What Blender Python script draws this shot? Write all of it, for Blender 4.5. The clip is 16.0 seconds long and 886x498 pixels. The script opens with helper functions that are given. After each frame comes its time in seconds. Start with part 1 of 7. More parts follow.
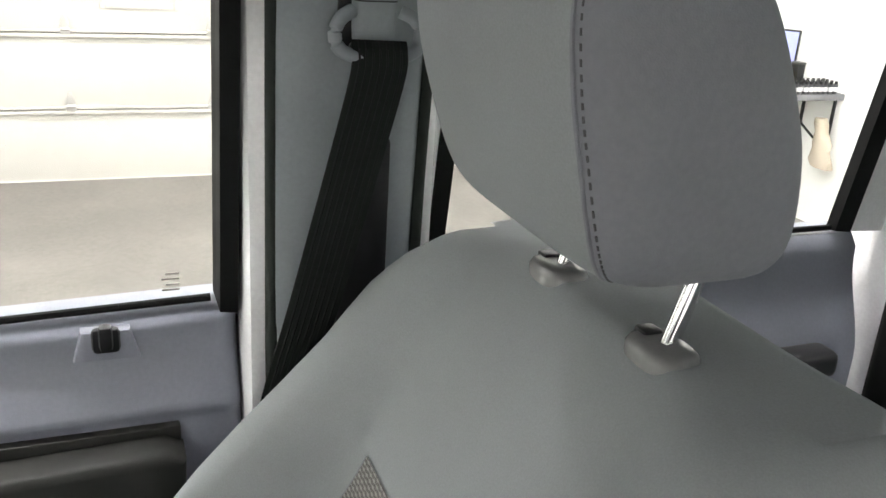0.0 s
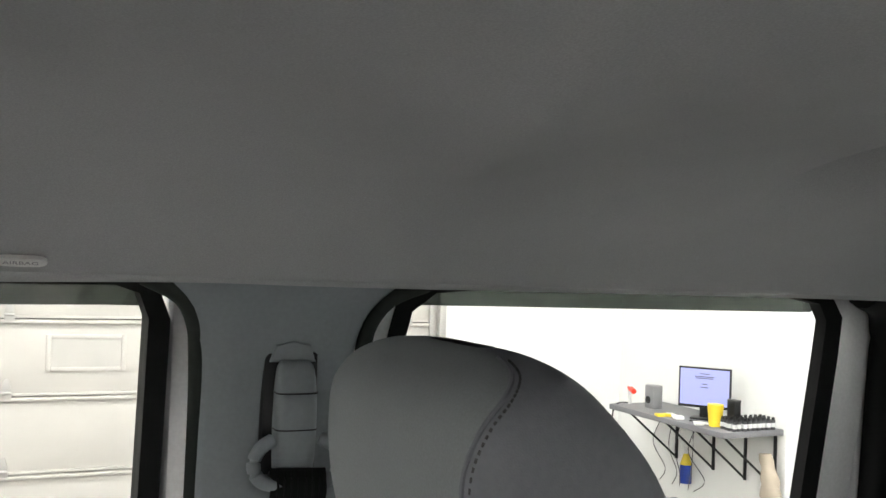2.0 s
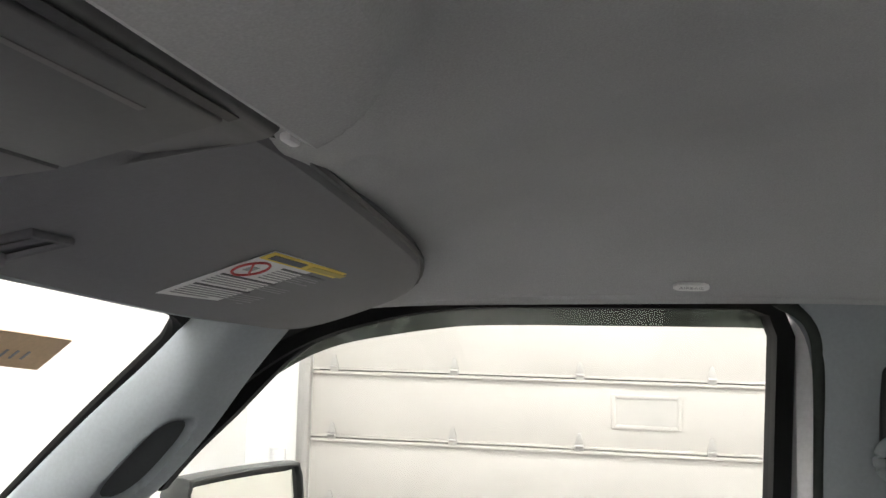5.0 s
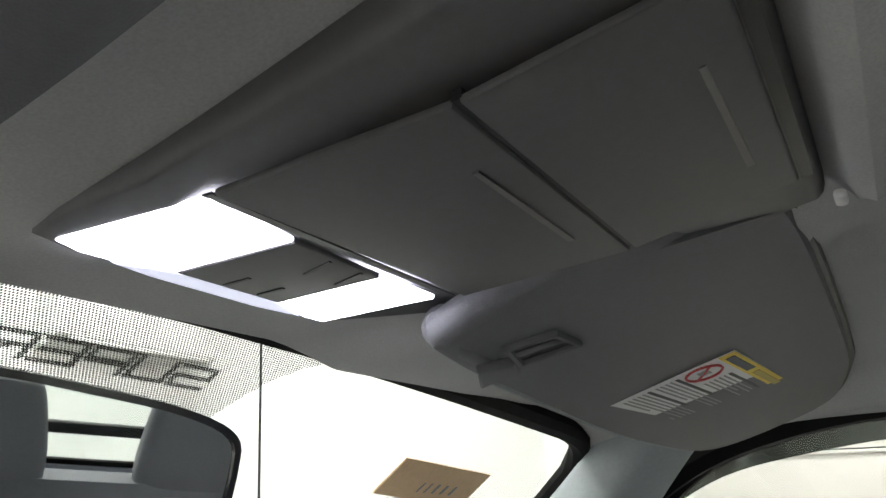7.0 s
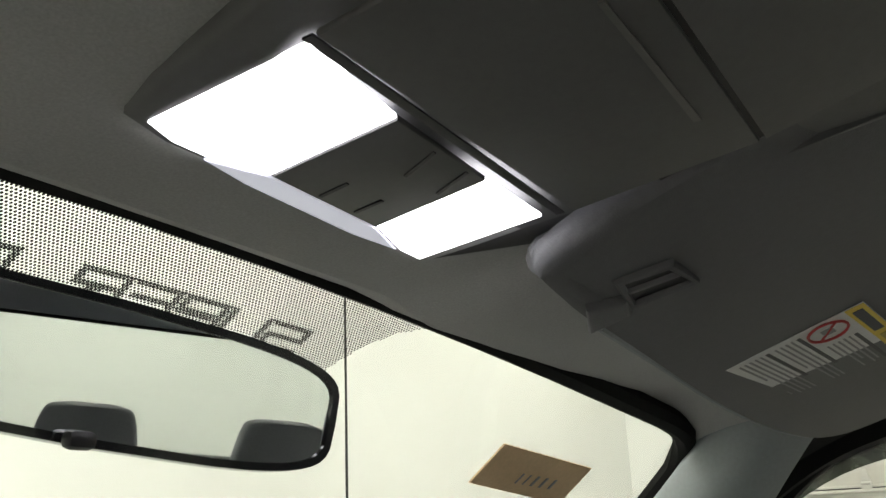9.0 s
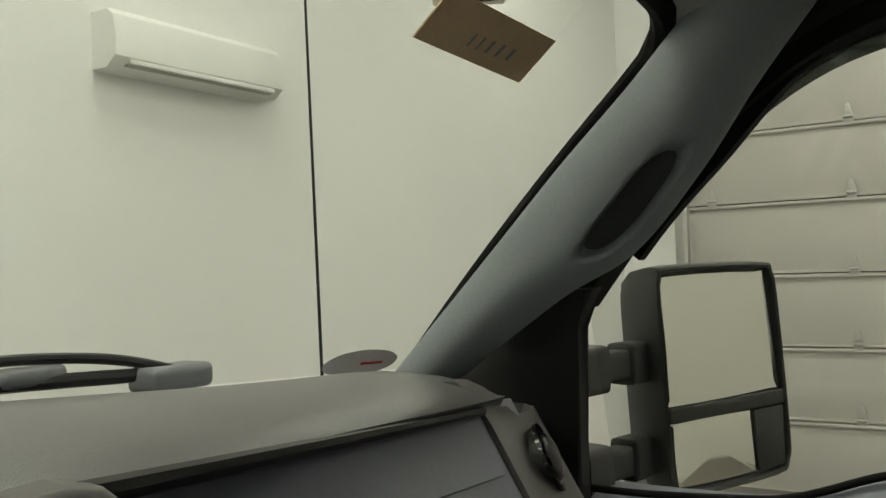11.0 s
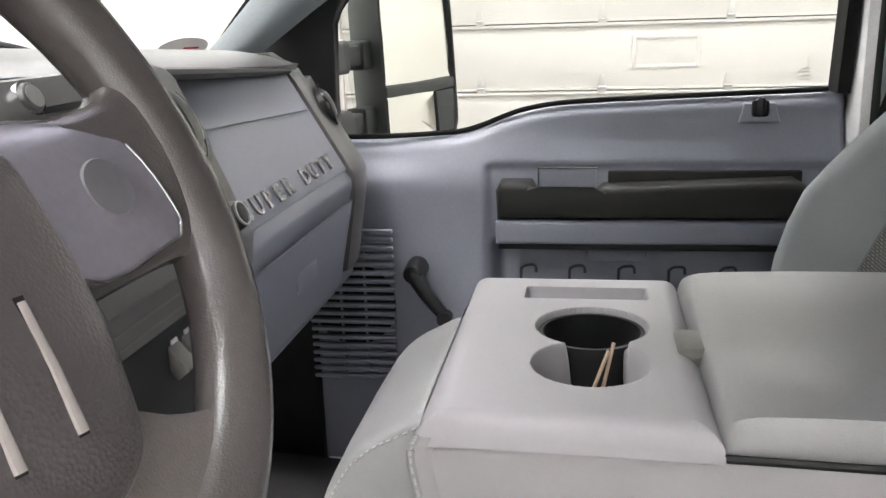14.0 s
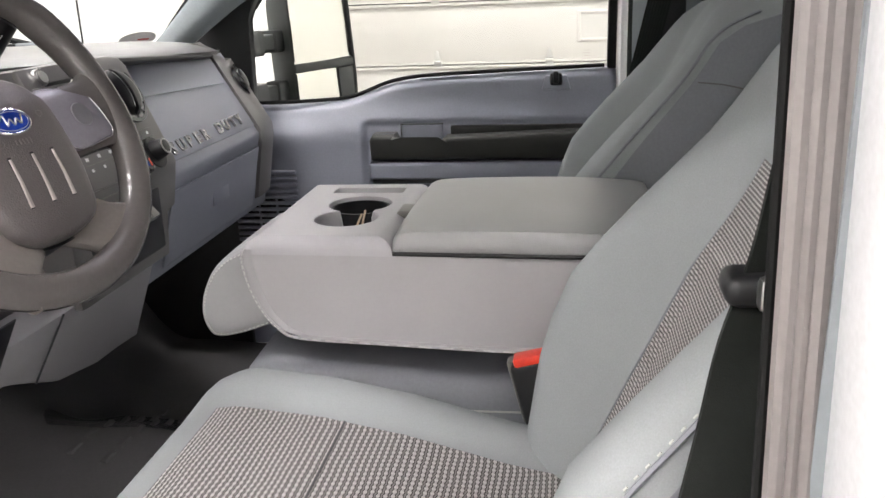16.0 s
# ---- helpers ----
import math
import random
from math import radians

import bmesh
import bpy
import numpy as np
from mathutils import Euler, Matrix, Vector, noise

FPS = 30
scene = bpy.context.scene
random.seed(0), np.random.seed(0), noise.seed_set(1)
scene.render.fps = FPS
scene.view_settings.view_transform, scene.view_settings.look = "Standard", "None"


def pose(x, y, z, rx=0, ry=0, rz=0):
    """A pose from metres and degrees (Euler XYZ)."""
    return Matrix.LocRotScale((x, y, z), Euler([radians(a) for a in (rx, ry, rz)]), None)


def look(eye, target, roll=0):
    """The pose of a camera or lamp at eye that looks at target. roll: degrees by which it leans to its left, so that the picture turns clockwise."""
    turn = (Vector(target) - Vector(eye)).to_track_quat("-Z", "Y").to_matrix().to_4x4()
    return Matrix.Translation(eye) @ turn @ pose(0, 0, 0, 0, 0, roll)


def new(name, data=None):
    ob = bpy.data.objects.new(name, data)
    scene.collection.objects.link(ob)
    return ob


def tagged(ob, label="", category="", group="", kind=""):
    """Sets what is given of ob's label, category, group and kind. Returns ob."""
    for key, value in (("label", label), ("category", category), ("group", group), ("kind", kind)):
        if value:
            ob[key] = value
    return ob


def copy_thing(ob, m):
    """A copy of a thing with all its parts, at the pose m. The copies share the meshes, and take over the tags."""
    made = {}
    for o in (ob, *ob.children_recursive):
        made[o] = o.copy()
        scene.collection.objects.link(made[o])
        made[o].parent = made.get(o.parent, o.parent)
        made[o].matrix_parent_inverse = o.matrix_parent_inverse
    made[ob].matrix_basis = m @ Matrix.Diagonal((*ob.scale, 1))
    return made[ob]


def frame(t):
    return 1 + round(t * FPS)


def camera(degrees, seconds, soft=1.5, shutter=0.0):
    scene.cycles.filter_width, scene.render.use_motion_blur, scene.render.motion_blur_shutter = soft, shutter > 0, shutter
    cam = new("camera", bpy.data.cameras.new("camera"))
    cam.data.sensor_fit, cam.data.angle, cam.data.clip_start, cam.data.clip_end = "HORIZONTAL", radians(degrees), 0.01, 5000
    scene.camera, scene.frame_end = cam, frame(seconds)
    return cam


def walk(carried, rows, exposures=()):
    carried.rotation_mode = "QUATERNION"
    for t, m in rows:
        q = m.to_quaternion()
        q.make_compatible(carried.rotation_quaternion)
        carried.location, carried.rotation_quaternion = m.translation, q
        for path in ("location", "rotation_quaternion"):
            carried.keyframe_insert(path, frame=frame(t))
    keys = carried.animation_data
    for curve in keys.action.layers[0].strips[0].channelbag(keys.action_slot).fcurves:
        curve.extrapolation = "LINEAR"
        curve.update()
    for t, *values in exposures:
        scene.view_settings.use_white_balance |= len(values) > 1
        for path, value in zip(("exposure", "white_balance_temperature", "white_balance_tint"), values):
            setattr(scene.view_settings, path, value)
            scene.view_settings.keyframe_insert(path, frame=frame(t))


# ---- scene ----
cam = camera(53.41, 16.0)
PATH = [
    (0.0, (-0.0352, -0.1630, 1.7991), (0.8320, -0.5173, 1.4492), 3.83),
    (0.5, (-0.0275, -0.1873, 1.8204), (0.8602, -0.5693, 1.5634), 3.29),
    (1.0, (-0.0286, -0.2063, 1.8563), (0.8755, -0.6082, 1.7110), 2.66),
    (1.5, (-0.0540, -0.2006, 1.8815), (0.8536, -0.6187, 1.8439), 2.28),
    (2.0, (-0.0522, -0.1823, 1.8750), (0.8585, -0.5946, 1.9002), 2.05),
    (2.5, (-0.0330, -0.1537, 1.8648), (0.8976, -0.5166, 1.9125), 1.97),
    (3.0, (0.0144, -0.1277, 1.8459), (0.9709, -0.4115, 1.9141), 2.07),
    (3.5, (0.0189, -0.1237, 1.8461), (0.9952, -0.3251, 1.9248), 2.05),
    (4.0, (-0.0242, -0.1161, 1.8379), (0.9642, -0.2385, 1.9277), 1.91),
    (4.5, (-0.1319, -0.0723, 1.8268), (0.8642, -0.0625, 1.9142), 1.52),
    (5.0, (-0.2545, -0.0675, 1.8258), (0.7276, 0.0997, 1.9121), 1.53),
    (5.2, (-0.2986, -0.0529, 1.8295), (0.6709, 0.1768, 1.9149), 1.23),
    (7.3, (-0.2883, 0.0758, 1.7819), (0.5618, 0.5180, 2.0680), -2.08),
    (7.5, (-0.2868, 0.0808, 1.7800), (0.5562, 0.5295, 2.0765), -2.23),
    (8.0, (-0.2874, 0.0818, 1.7709), (0.5322, 0.5657, 2.0775), -2.38),
    (8.5, (-0.2771, 0.0873, 1.7622), (0.5369, 0.5792, 2.0710), -2.24),
    (9.0, (-0.2598, 0.1006, 1.7383), (0.5479, 0.5992, 2.0529), -2.30),
    (9.5, (-0.2057, 0.1186, 1.6786), (0.5984, 0.6243, 1.9911), -1.90),
    (10.0, (-0.1532, 0.1238, 1.6311), (0.6768, 0.6487, 1.8197), -2.10),
    (10.2, (-0.1324, 0.1127, 1.6272), (0.7063, 0.6411, 1.7587), -2.03),
    (12.3, (-0.1657, 0.1651, 1.5815), (0.7083, 0.6312, 1.4442), -2.56),
    (12.5, (-0.1744, 0.1587, 1.5983), (0.7090, 0.5882, 1.4106), -2.23),
    (13.0, (-0.2879, 0.1580, 1.6030), (0.6392, 0.4487, 1.3664), -1.22),
    (13.5, (-0.5023, 0.1078, 1.5583), (0.4452, 0.3096, 1.3101), -1.22),
    (14.0, (-0.6663, 0.1216, 1.5398), (0.2863, 0.2828, 1.2818), -1.86),
    (14.5, (-0.9317, 0.0834, 1.6348), (0.0210, 0.2225, 1.3648), -2.60),
    (15.0, (-1.0589, -0.0717, 1.6459), (-0.1086, 0.0549, 1.3615), -2.30),
    (15.5, (-1.0877, -0.1490, 1.6045), (-0.1387, -0.0227, 1.3156), -2.23),
    (16.0, (-1.1956, -0.1912, 1.5912), (-0.2491, -0.0464, 1.3031), -2.25),
]
EXPOSURE = [(0.0, 0.72, 6500, 12), (0.5, 0.85, 6500, 12), (1.5, 0.12, 6500, 12), (3.0, 0.52, 6500, 12), (4.0, 0.35, 6500, 12), (5.0, 0.25, 6500, 14), (7.3, 0.0, 6450, 7), (8.0, -0.25, 6550, 6), (9.0, -0.56, 7000, 3), (9.6, -1.0, 7300, 0), (10.0, -1.5, 7500, -3), (10.4, -1.5, 7500, -3), (12.3, -1.15, 6350, 9), (12.8, -0.75, 6350, 9), (13.5, 0.05, 6300, 13), (14.0, 0.3, 6400, 14), (15.0, 0.3, 6500, 15), (15.5, 0.42, 6500, 15), (16.0, 0.25, 6500, 15)]
walk(cam, [(t, look(eye, goal, roll)) for t, eye, goal, roll in PATH], EXPOSURE)

# ---- light ----
world = bpy.data.worlds.new("world")
scene.world = world
world.use_nodes = True
world.node_tree.nodes["Background"].inputs[0].default_value = (0.9, 0.95, 1.0, 1)
world.node_tree.nodes["Background"].inputs[1].default_value = 0.05


# ---- tools ----
def thing(name, label="", category="", at=(0, 0, 0), group="", kind=""):
    ob = new(name)
    ob.empty_display_size = 0.05
    ob.location = at
    return tagged(ob, label, category, group, kind)


def part(name, bm, material, parent=None, label="", angle=38):
    """Links a bmesh, given in world metres, as one mesh object under a thing or part."""
    me = bpy.data.meshes.new(name)
    bmesh.ops.recalc_face_normals(bm, faces=bm.faces)
    bm.to_mesh(me)
    bm.free()
    me.materials.append(material)
    me.polygons.foreach_set("use_smooth", [True] * len(me.polygons))
    me.set_sharp_from_angle(angle=radians(angle))
    ob = new(name, me)
    if parent is not None:
        ob.parent = parent
        base = Matrix.Translation(parent.location)
        ob.matrix_parent_inverse = base.inverted()
    if label:
        ob["label"] = label
    return ob


def piece(name, me, parent, m):
    """One more object on a shared mesh, at the pose m, under a part or thing."""
    ob = new(name, me)
    ob.parent = parent
    ob.matrix_parent_inverse = Matrix.Translation(parent.location).inverted()
    ob.matrix_basis = m
    return ob


def shared(name, bm, material, smooth=True):
    me = bpy.data.meshes.new(name)
    bmesh.ops.recalc_face_normals(bm, faces=bm.faces)
    bm.to_mesh(me)
    bm.free()
    me.materials.append(material)
    me.polygons.foreach_set("use_smooth", [smooth] * len(me.polygons))
    me.set_sharp_from_angle(angle=radians(38))
    return me


def rbox(lo, hi, r=0.004, seg=2, bm=None):
    """A box with rounded edges."""
    b = bmesh.new()
    bmesh.ops.create_cube(b, size=1)
    lo, hi = [min(p) for p in zip(lo, hi)], [max(p) for p in zip(lo, hi)]
    for v in b.verts:
        v.co = Vector([lo[i] + (v.co[i] + 0.5) * (hi[i] - lo[i]) for i in range(3)])
    r = min(r, 0.49 * min(hi[i] - lo[i] for i in range(3)))
    if r > 0:
        bmesh.ops.bevel(b, geom=b.edges[:], offset=r, segments=seg, profile=0.5, affect="EDGES")
    return join(bm, b)


def join(bm, b):
    if bm is None:
        return b
    me = bpy.data.meshes.new("t")
    b.to_mesh(me)
    b.free()
    bm.from_mesh(me)
    bpy.data.meshes.remove(me)
    return bm


def moved(b, m):
    bmesh.ops.transform(b, matrix=m, verts=b.verts[:])
    return b


def loft(loops, bm=None, caps=True, ring=True):
    """Skin between loops of equal length."""
    b = bmesh.new()
    rows = [[b.verts.new(p) for p in loop] for loop in loops]
    n = len(rows[0])
    for r0, r1 in zip(rows, rows[1:]):
        for i in range(n if ring else n - 1):
            j = (i + 1) % n
            b.faces.new((r0[i], r0[j], r1[j], r1[i]))
    if caps and ring:
        b.faces.new(rows[0][::-1])
        b.faces.new(rows[-1])
    return join(bm, b)


def sheet(f, nu, nv, thick=0.0, away=(0, 0, 1), bm=None):
    """A grid of points f(u, v), u and v from 0 to 1, with a thickness towards away."""
    pts = [[Vector(f(i / nu, j / nv)) for j in range(nv + 1)] for i in range(nu + 1)]
    b = bmesh.new()
    top = [[b.verts.new(p) for p in r] for r in pts]
    for i in range(nu):
        for j in range(nv):
            b.faces.new((top[i][j], top[i + 1][j], top[i + 1][j + 1], top[i][j + 1]))
    if thick:
        d = Vector(away).normalized() * thick
        low = [[b.verts.new(p + d) for p in r] for r in pts]
        for i in range(nu):
            for j in range(nv):
                b.faces.new((low[i][j], low[i][j + 1], low[i + 1][j + 1], low[i + 1][j]))
        for i in range(nu):
            b.faces.new((top[i][0], low[i][0], low[i + 1][0], top[i + 1][0]))
            b.faces.new((top[i][nv], top[i + 1][nv], low[i + 1][nv], low[i][nv]))
        for j in range(nv):
            b.faces.new((top[0][j], top[0][j + 1], low[0][j + 1], low[0][j]))
            b.faces.new((top[nu][j], low[nu][j], low[nu][j + 1], top[nu][j + 1]))
    return join(bm, b)


def prism(outline, along, bevel=0.0, seg=2, bm=None):
    """A flat outline of 3D points pushed along a vector."""
    d = Vector(along)
    b = bmesh.new()
    a = [b.verts.new(Vector(p)) for p in outline]
    c = [b.verts.new(Vector(p) + d) for p in outline]
    n = len(a)
    b.faces.new(a[::-1])
    b.faces.new(c)
    for i in range(n):
        j = (i + 1) % n
        b.faces.new((a[i], a[j], c[j], c[i]))
    if bevel:
        rim = [e for e in b.edges if (e.verts[0] in a and e.verts[1] in a) or (e.verts[0] in c and e.verts[1] in c)]
        bmesh.ops.bevel(b, geom=rim, offset=bevel, segments=seg, profile=0.5, affect="EDGES")
    return join(bm, b)


def smooth_path(pts, n=6, closed=False):
    """Catmull-Rom points through the given ones."""
    p = [Vector(q) for q in pts]
    k = len(p)
    out = []
    for i in range(k if closed else k - 1):
        a, b, c, d = (p[(i + o) % k] if closed else p[min(max(i + o, 0), k - 1)] for o in (-1, 0, 1, 2))
        for s in range(n):
            t = s / n
            out.append(0.5 * (2 * b + (c - a) * t + (2 * a - 5 * b + 4 * c - d) * t * t + (3 * b - a - 3 * c + d) * t ** 3))
    if not closed:
        out.append(p[-1])
    return out


def tube(pts, r, n=10, bm=None, closed=False, flat=1.0, up=(0, 0, 1)):
    """A round or flattened bar along points; r is one radius or one for each point."""
    p = [Vector(q) for q in pts]
    k = len(p)
    loops = []
    for i, q in enumerate(p):
        t = (p[(i + 1) % k] - p[i - 1]) if closed else (p[min(i + 1, k - 1)] - p[max(i - 1, 0)])
        t.normalize()
        u = Vector(up)
        if abs(t.dot(u)) > 0.95:
            u = Vector((1, 0, 0))
        s = t.cross(u).normalized()
        w = s.cross(t)
        rr = r[i] if isinstance(r, (list, tuple)) else r
        loops.append([q + s * math.cos(a) * rr + w * math.sin(a) * rr * flat for a in (2 * math.pi * m / n for m in range(n))])
    if closed:
        loops.append(loops[0])
        b = loft(loops, caps=False)
        bmesh.ops.remove_doubles(b, verts=b.verts[:], dist=1e-6)
        return join(bm, b)
    return loft(loops, bm)


def disc(center, normal, r, depth, n=24, r2=None, bevel=0.0, bm=None):
    """A cylinder or cone that starts at center and goes along normal."""
    m = Matrix.Translation(center) @ Vector(normal).to_track_quat("Z", "Y").to_matrix().to_4x4()
    r2 = r if r2 is None else r2
    prof = [(r, 0), (r2, depth)] if not bevel else [(r, 0), (r2, depth - bevel), (r2 - bevel * 0.35, depth - bevel * 0.3), (r2 - bevel, depth)]
    return loft([[m @ Vector((a * math.cos(2 * math.pi * i / n), a * math.sin(2 * math.pi * i / n), h)) for i in range(n)] for a, h in prof], bm)


def ring(center, normal, r, wall, depth, n=28, bm=None):
    """A tube of square section: outer radius r."""
    m = Matrix.Translation(center) @ Vector(normal).to_track_quat("Z", "Y").to_matrix().to_4x4()
    prof = [(r - wall, 0), (r, 0), (r, depth), (r - wall, depth), (r - wall, 0)]
    loops = [[m @ Vector((a * math.cos(2 * math.pi * i / n), a * math.sin(2 * math.pi * i / n), h)) for i in range(n)] for a, h in prof]
    b = loft(loops, caps=False)
    bmesh.ops.remove_doubles(b, verts=b.verts[:], dist=1e-6)
    return join(bm, b)


def oval(c, ax, ay, rx, ry, n=28, p=2.6):
    """A loop shaped like a rounded rectangle round c."""
    ax, ay, c = Vector(ax), Vector(ay), Vector(c)
    out = []
    for i in range(n):
        a = 2 * math.pi * i / n
        cs, sn = math.cos(a), math.sin(a)
        out.append(c + ax * rx * math.copysign(abs(cs) ** (2 / p), cs) + ay * ry * math.copysign(abs(sn) ** (2 / p), sn))
    return out


def lerp(table, x):
    """Piecewise linear table of (x, y)."""
    if x <= table[0][0]:
        return table[0][1]
    for (a, b), (c, d) in zip(table, table[1:]):
        if x <= c:
            return b + (d - b) * (x - a) / (c - a)
    return table[-1][1]


def step(a, b, x):
    t = min(max((x - a) / (b - a), 0), 1)
    return t * t * (3 - 2 * t)


def text_mesh(name, words, size, m, material, parent, depth=0.001, label="", wide=1.0, bold=0.0, space=1.0):
    cu = bpy.data.curves.new(name, "FONT")
    cu.body, cu.size, cu.extrude, cu.offset = words, size, depth, bold
    cu.align_x = "CENTER"
    cu.align_y = "CENTER"
    cu.resolution_u = 2
    cu.space_character = space
    o = bpy.data.objects.new("t", cu)
    me = bpy.data.meshes.new_from_object(o)
    bpy.data.objects.remove(o)
    bpy.data.curves.remove(cu)
    me.name = name
    me.transform(m @ Matrix.Diagonal((wide, 1, 1, 1)))
    if m.determinant() < 0:
        me.flip_normals()
    me.materials.clear()
    me.materials.append(material)
    ob = new(name, me)
    ob.parent = parent
    ob.matrix_parent_inverse = Matrix.Translation(parent.location).inverted()
    if label:
        ob["label"] = label
    return ob


# ---- materials ----
def surface(name, col, rough=0.5, metal=0.0, var=0.06, vscale=6.0, grain=0.05, gscale=220.0, bump=0.15, bscale=500.0, bdist=0.0006, spec=0.5, coat=0.0, cells=False):
    """A base colour with broad and fine variation and fine relief."""
    m = bpy.data.materials.new(name)
    m.use_nodes = True
    nt = m.node_tree
    pb = nt.nodes["Principled BSDF"]
    tc = nt.nodes.new("ShaderNodeTexCoord")
    big = nt.nodes.new("ShaderNodeTexNoise")
    big.inputs["Scale"].default_value = vscale
    big.inputs["Detail"].default_value = 4
    fine = nt.nodes.new("ShaderNodeTexNoise")
    fine.inputs["Scale"].default_value = gscale
    fine.inputs["Detail"].default_value = 2
    nt.links.new(tc.outputs["Object"], big.inputs["Vector"])
    nt.links.new(tc.outputs["Object"], fine.inputs["Vector"])

    def mult(noise_out, amount):
        r = nt.nodes.new("ShaderNodeMapRange")
        r.inputs["From Min"].default_value, r.inputs["From Max"].default_value = 0.25, 0.75
        r.inputs["To Min"].default_value, r.inputs["To Max"].default_value = 1 - amount, 1 + amount
        nt.links.new(noise_out, r.inputs["Value"])
        return r.outputs[0]

    mul = nt.nodes.new("ShaderNodeMath")
    mul.operation = "MULTIPLY"
    nt.links.new(mult(big.outputs["Fac"], var), mul.inputs[0])
    nt.links.new(mult(fine.outputs["Fac"], grain), mul.inputs[1])
    vm = nt.nodes.new("ShaderNodeVectorMath")
    vm.operation = "SCALE"
    vm.inputs[0].default_value = col
    nt.links.new(mul.outputs[0], vm.inputs["Scale"])
    nt.links.new(vm.outputs[0], pb.inputs["Base Color"])
    rr = nt.nodes.new("ShaderNodeMapRange")
    rr.inputs["To Min"].default_value, rr.inputs["To Max"].default_value = max(rough - 0.6 * var, 0.01), min(rough + 0.6 * var, 1)
    nt.links.new(big.outputs["Fac"], rr.inputs["Value"])
    nt.links.new(rr.outputs[0], pb.inputs["Roughness"])
    pb.inputs["Metallic"].default_value = metal
    pb.inputs["Specular IOR Level"].default_value = spec
    pb.inputs["Coat Weight"].default_value = coat
    if bump:
        if cells:
            tex = nt.nodes.new("ShaderNodeTexVoronoi")
            tex.inputs["Scale"].default_value = bscale
            out = tex.outputs["Distance"]
        else:
            tex = nt.nodes.new("ShaderNodeTexNoise")
            tex.inputs["Scale"].default_value = bscale
            tex.inputs["Detail"].default_value = 3
            out = tex.outputs["Fac"]
        nt.links.new(tc.outputs["Object"], tex.inputs["Vector"])
        bp = nt.nodes.new("ShaderNodeBump")
        bp.inputs["Strength"].default_value, bp.inputs["Distance"].default_value = bump, bdist
        nt.links.new(out, bp.inputs["Height"])
        nt.links.new(bp.outputs[0], pb.inputs["Normal"])
    return m


def glowing(name, col, strength):
    m = bpy.data.materials.new(name)
    m.use_nodes = True
    pb = m.node_tree.nodes["Principled BSDF"]
    pb.inputs["Base Color"].default_value = (*col, 1)
    pb.inputs["Emission Color"].default_value = (*col, 1)
    pb.inputs["Emission Strength"].default_value = strength
    return m


def clear_glass(name, tint=(0.96, 0.98, 0.97), gloss=0.03):
    """A pane: passes light straight on, with a faint mirror-like gloss."""
    m = bpy.data.materials.new(name)
    m.use_nodes = True
    nt = m.node_tree
    nt.nodes.remove(nt.nodes["Principled BSDF"])
    tr = nt.nodes.new("ShaderNodeBsdfTransparent")
    tr.inputs[0].default_value = (*tint, 1)
    gl = nt.nodes.new("ShaderNodeBsdfGlossy")
    gl.inputs["Roughness"].default_value = 0.02
    lw = nt.nodes.new("ShaderNodeLayerWeight")
    lw.inputs[0].default_value = 0.5
    pw = nt.nodes.new("ShaderNodeMath")
    pw.operation = "POWER"
    pw.inputs[1].default_value = 5.0
    nt.links.new(lw.outputs["Facing"], pw.inputs[0])
    fr = nt.nodes.new("ShaderNodeMath")
    fr.operation = "MULTIPLY_ADD"
    fr.inputs[1].default_value, fr.inputs[2].default_value = 0.5, gloss
    nt.links.new(pw.outputs[0], fr.inputs[0])
    mx = nt.nodes.new("ShaderNodeMixShader")
    nt.links.new(fr.outputs[0], mx.inputs[0])
    nt.links.new(tr.outputs[0], mx.inputs[1])
    nt.links.new(gl.outputs[0], mx.inputs[2])
    nt.links.new(mx.outputs[0], nt.nodes["Material Output"].inputs[0])
    return m


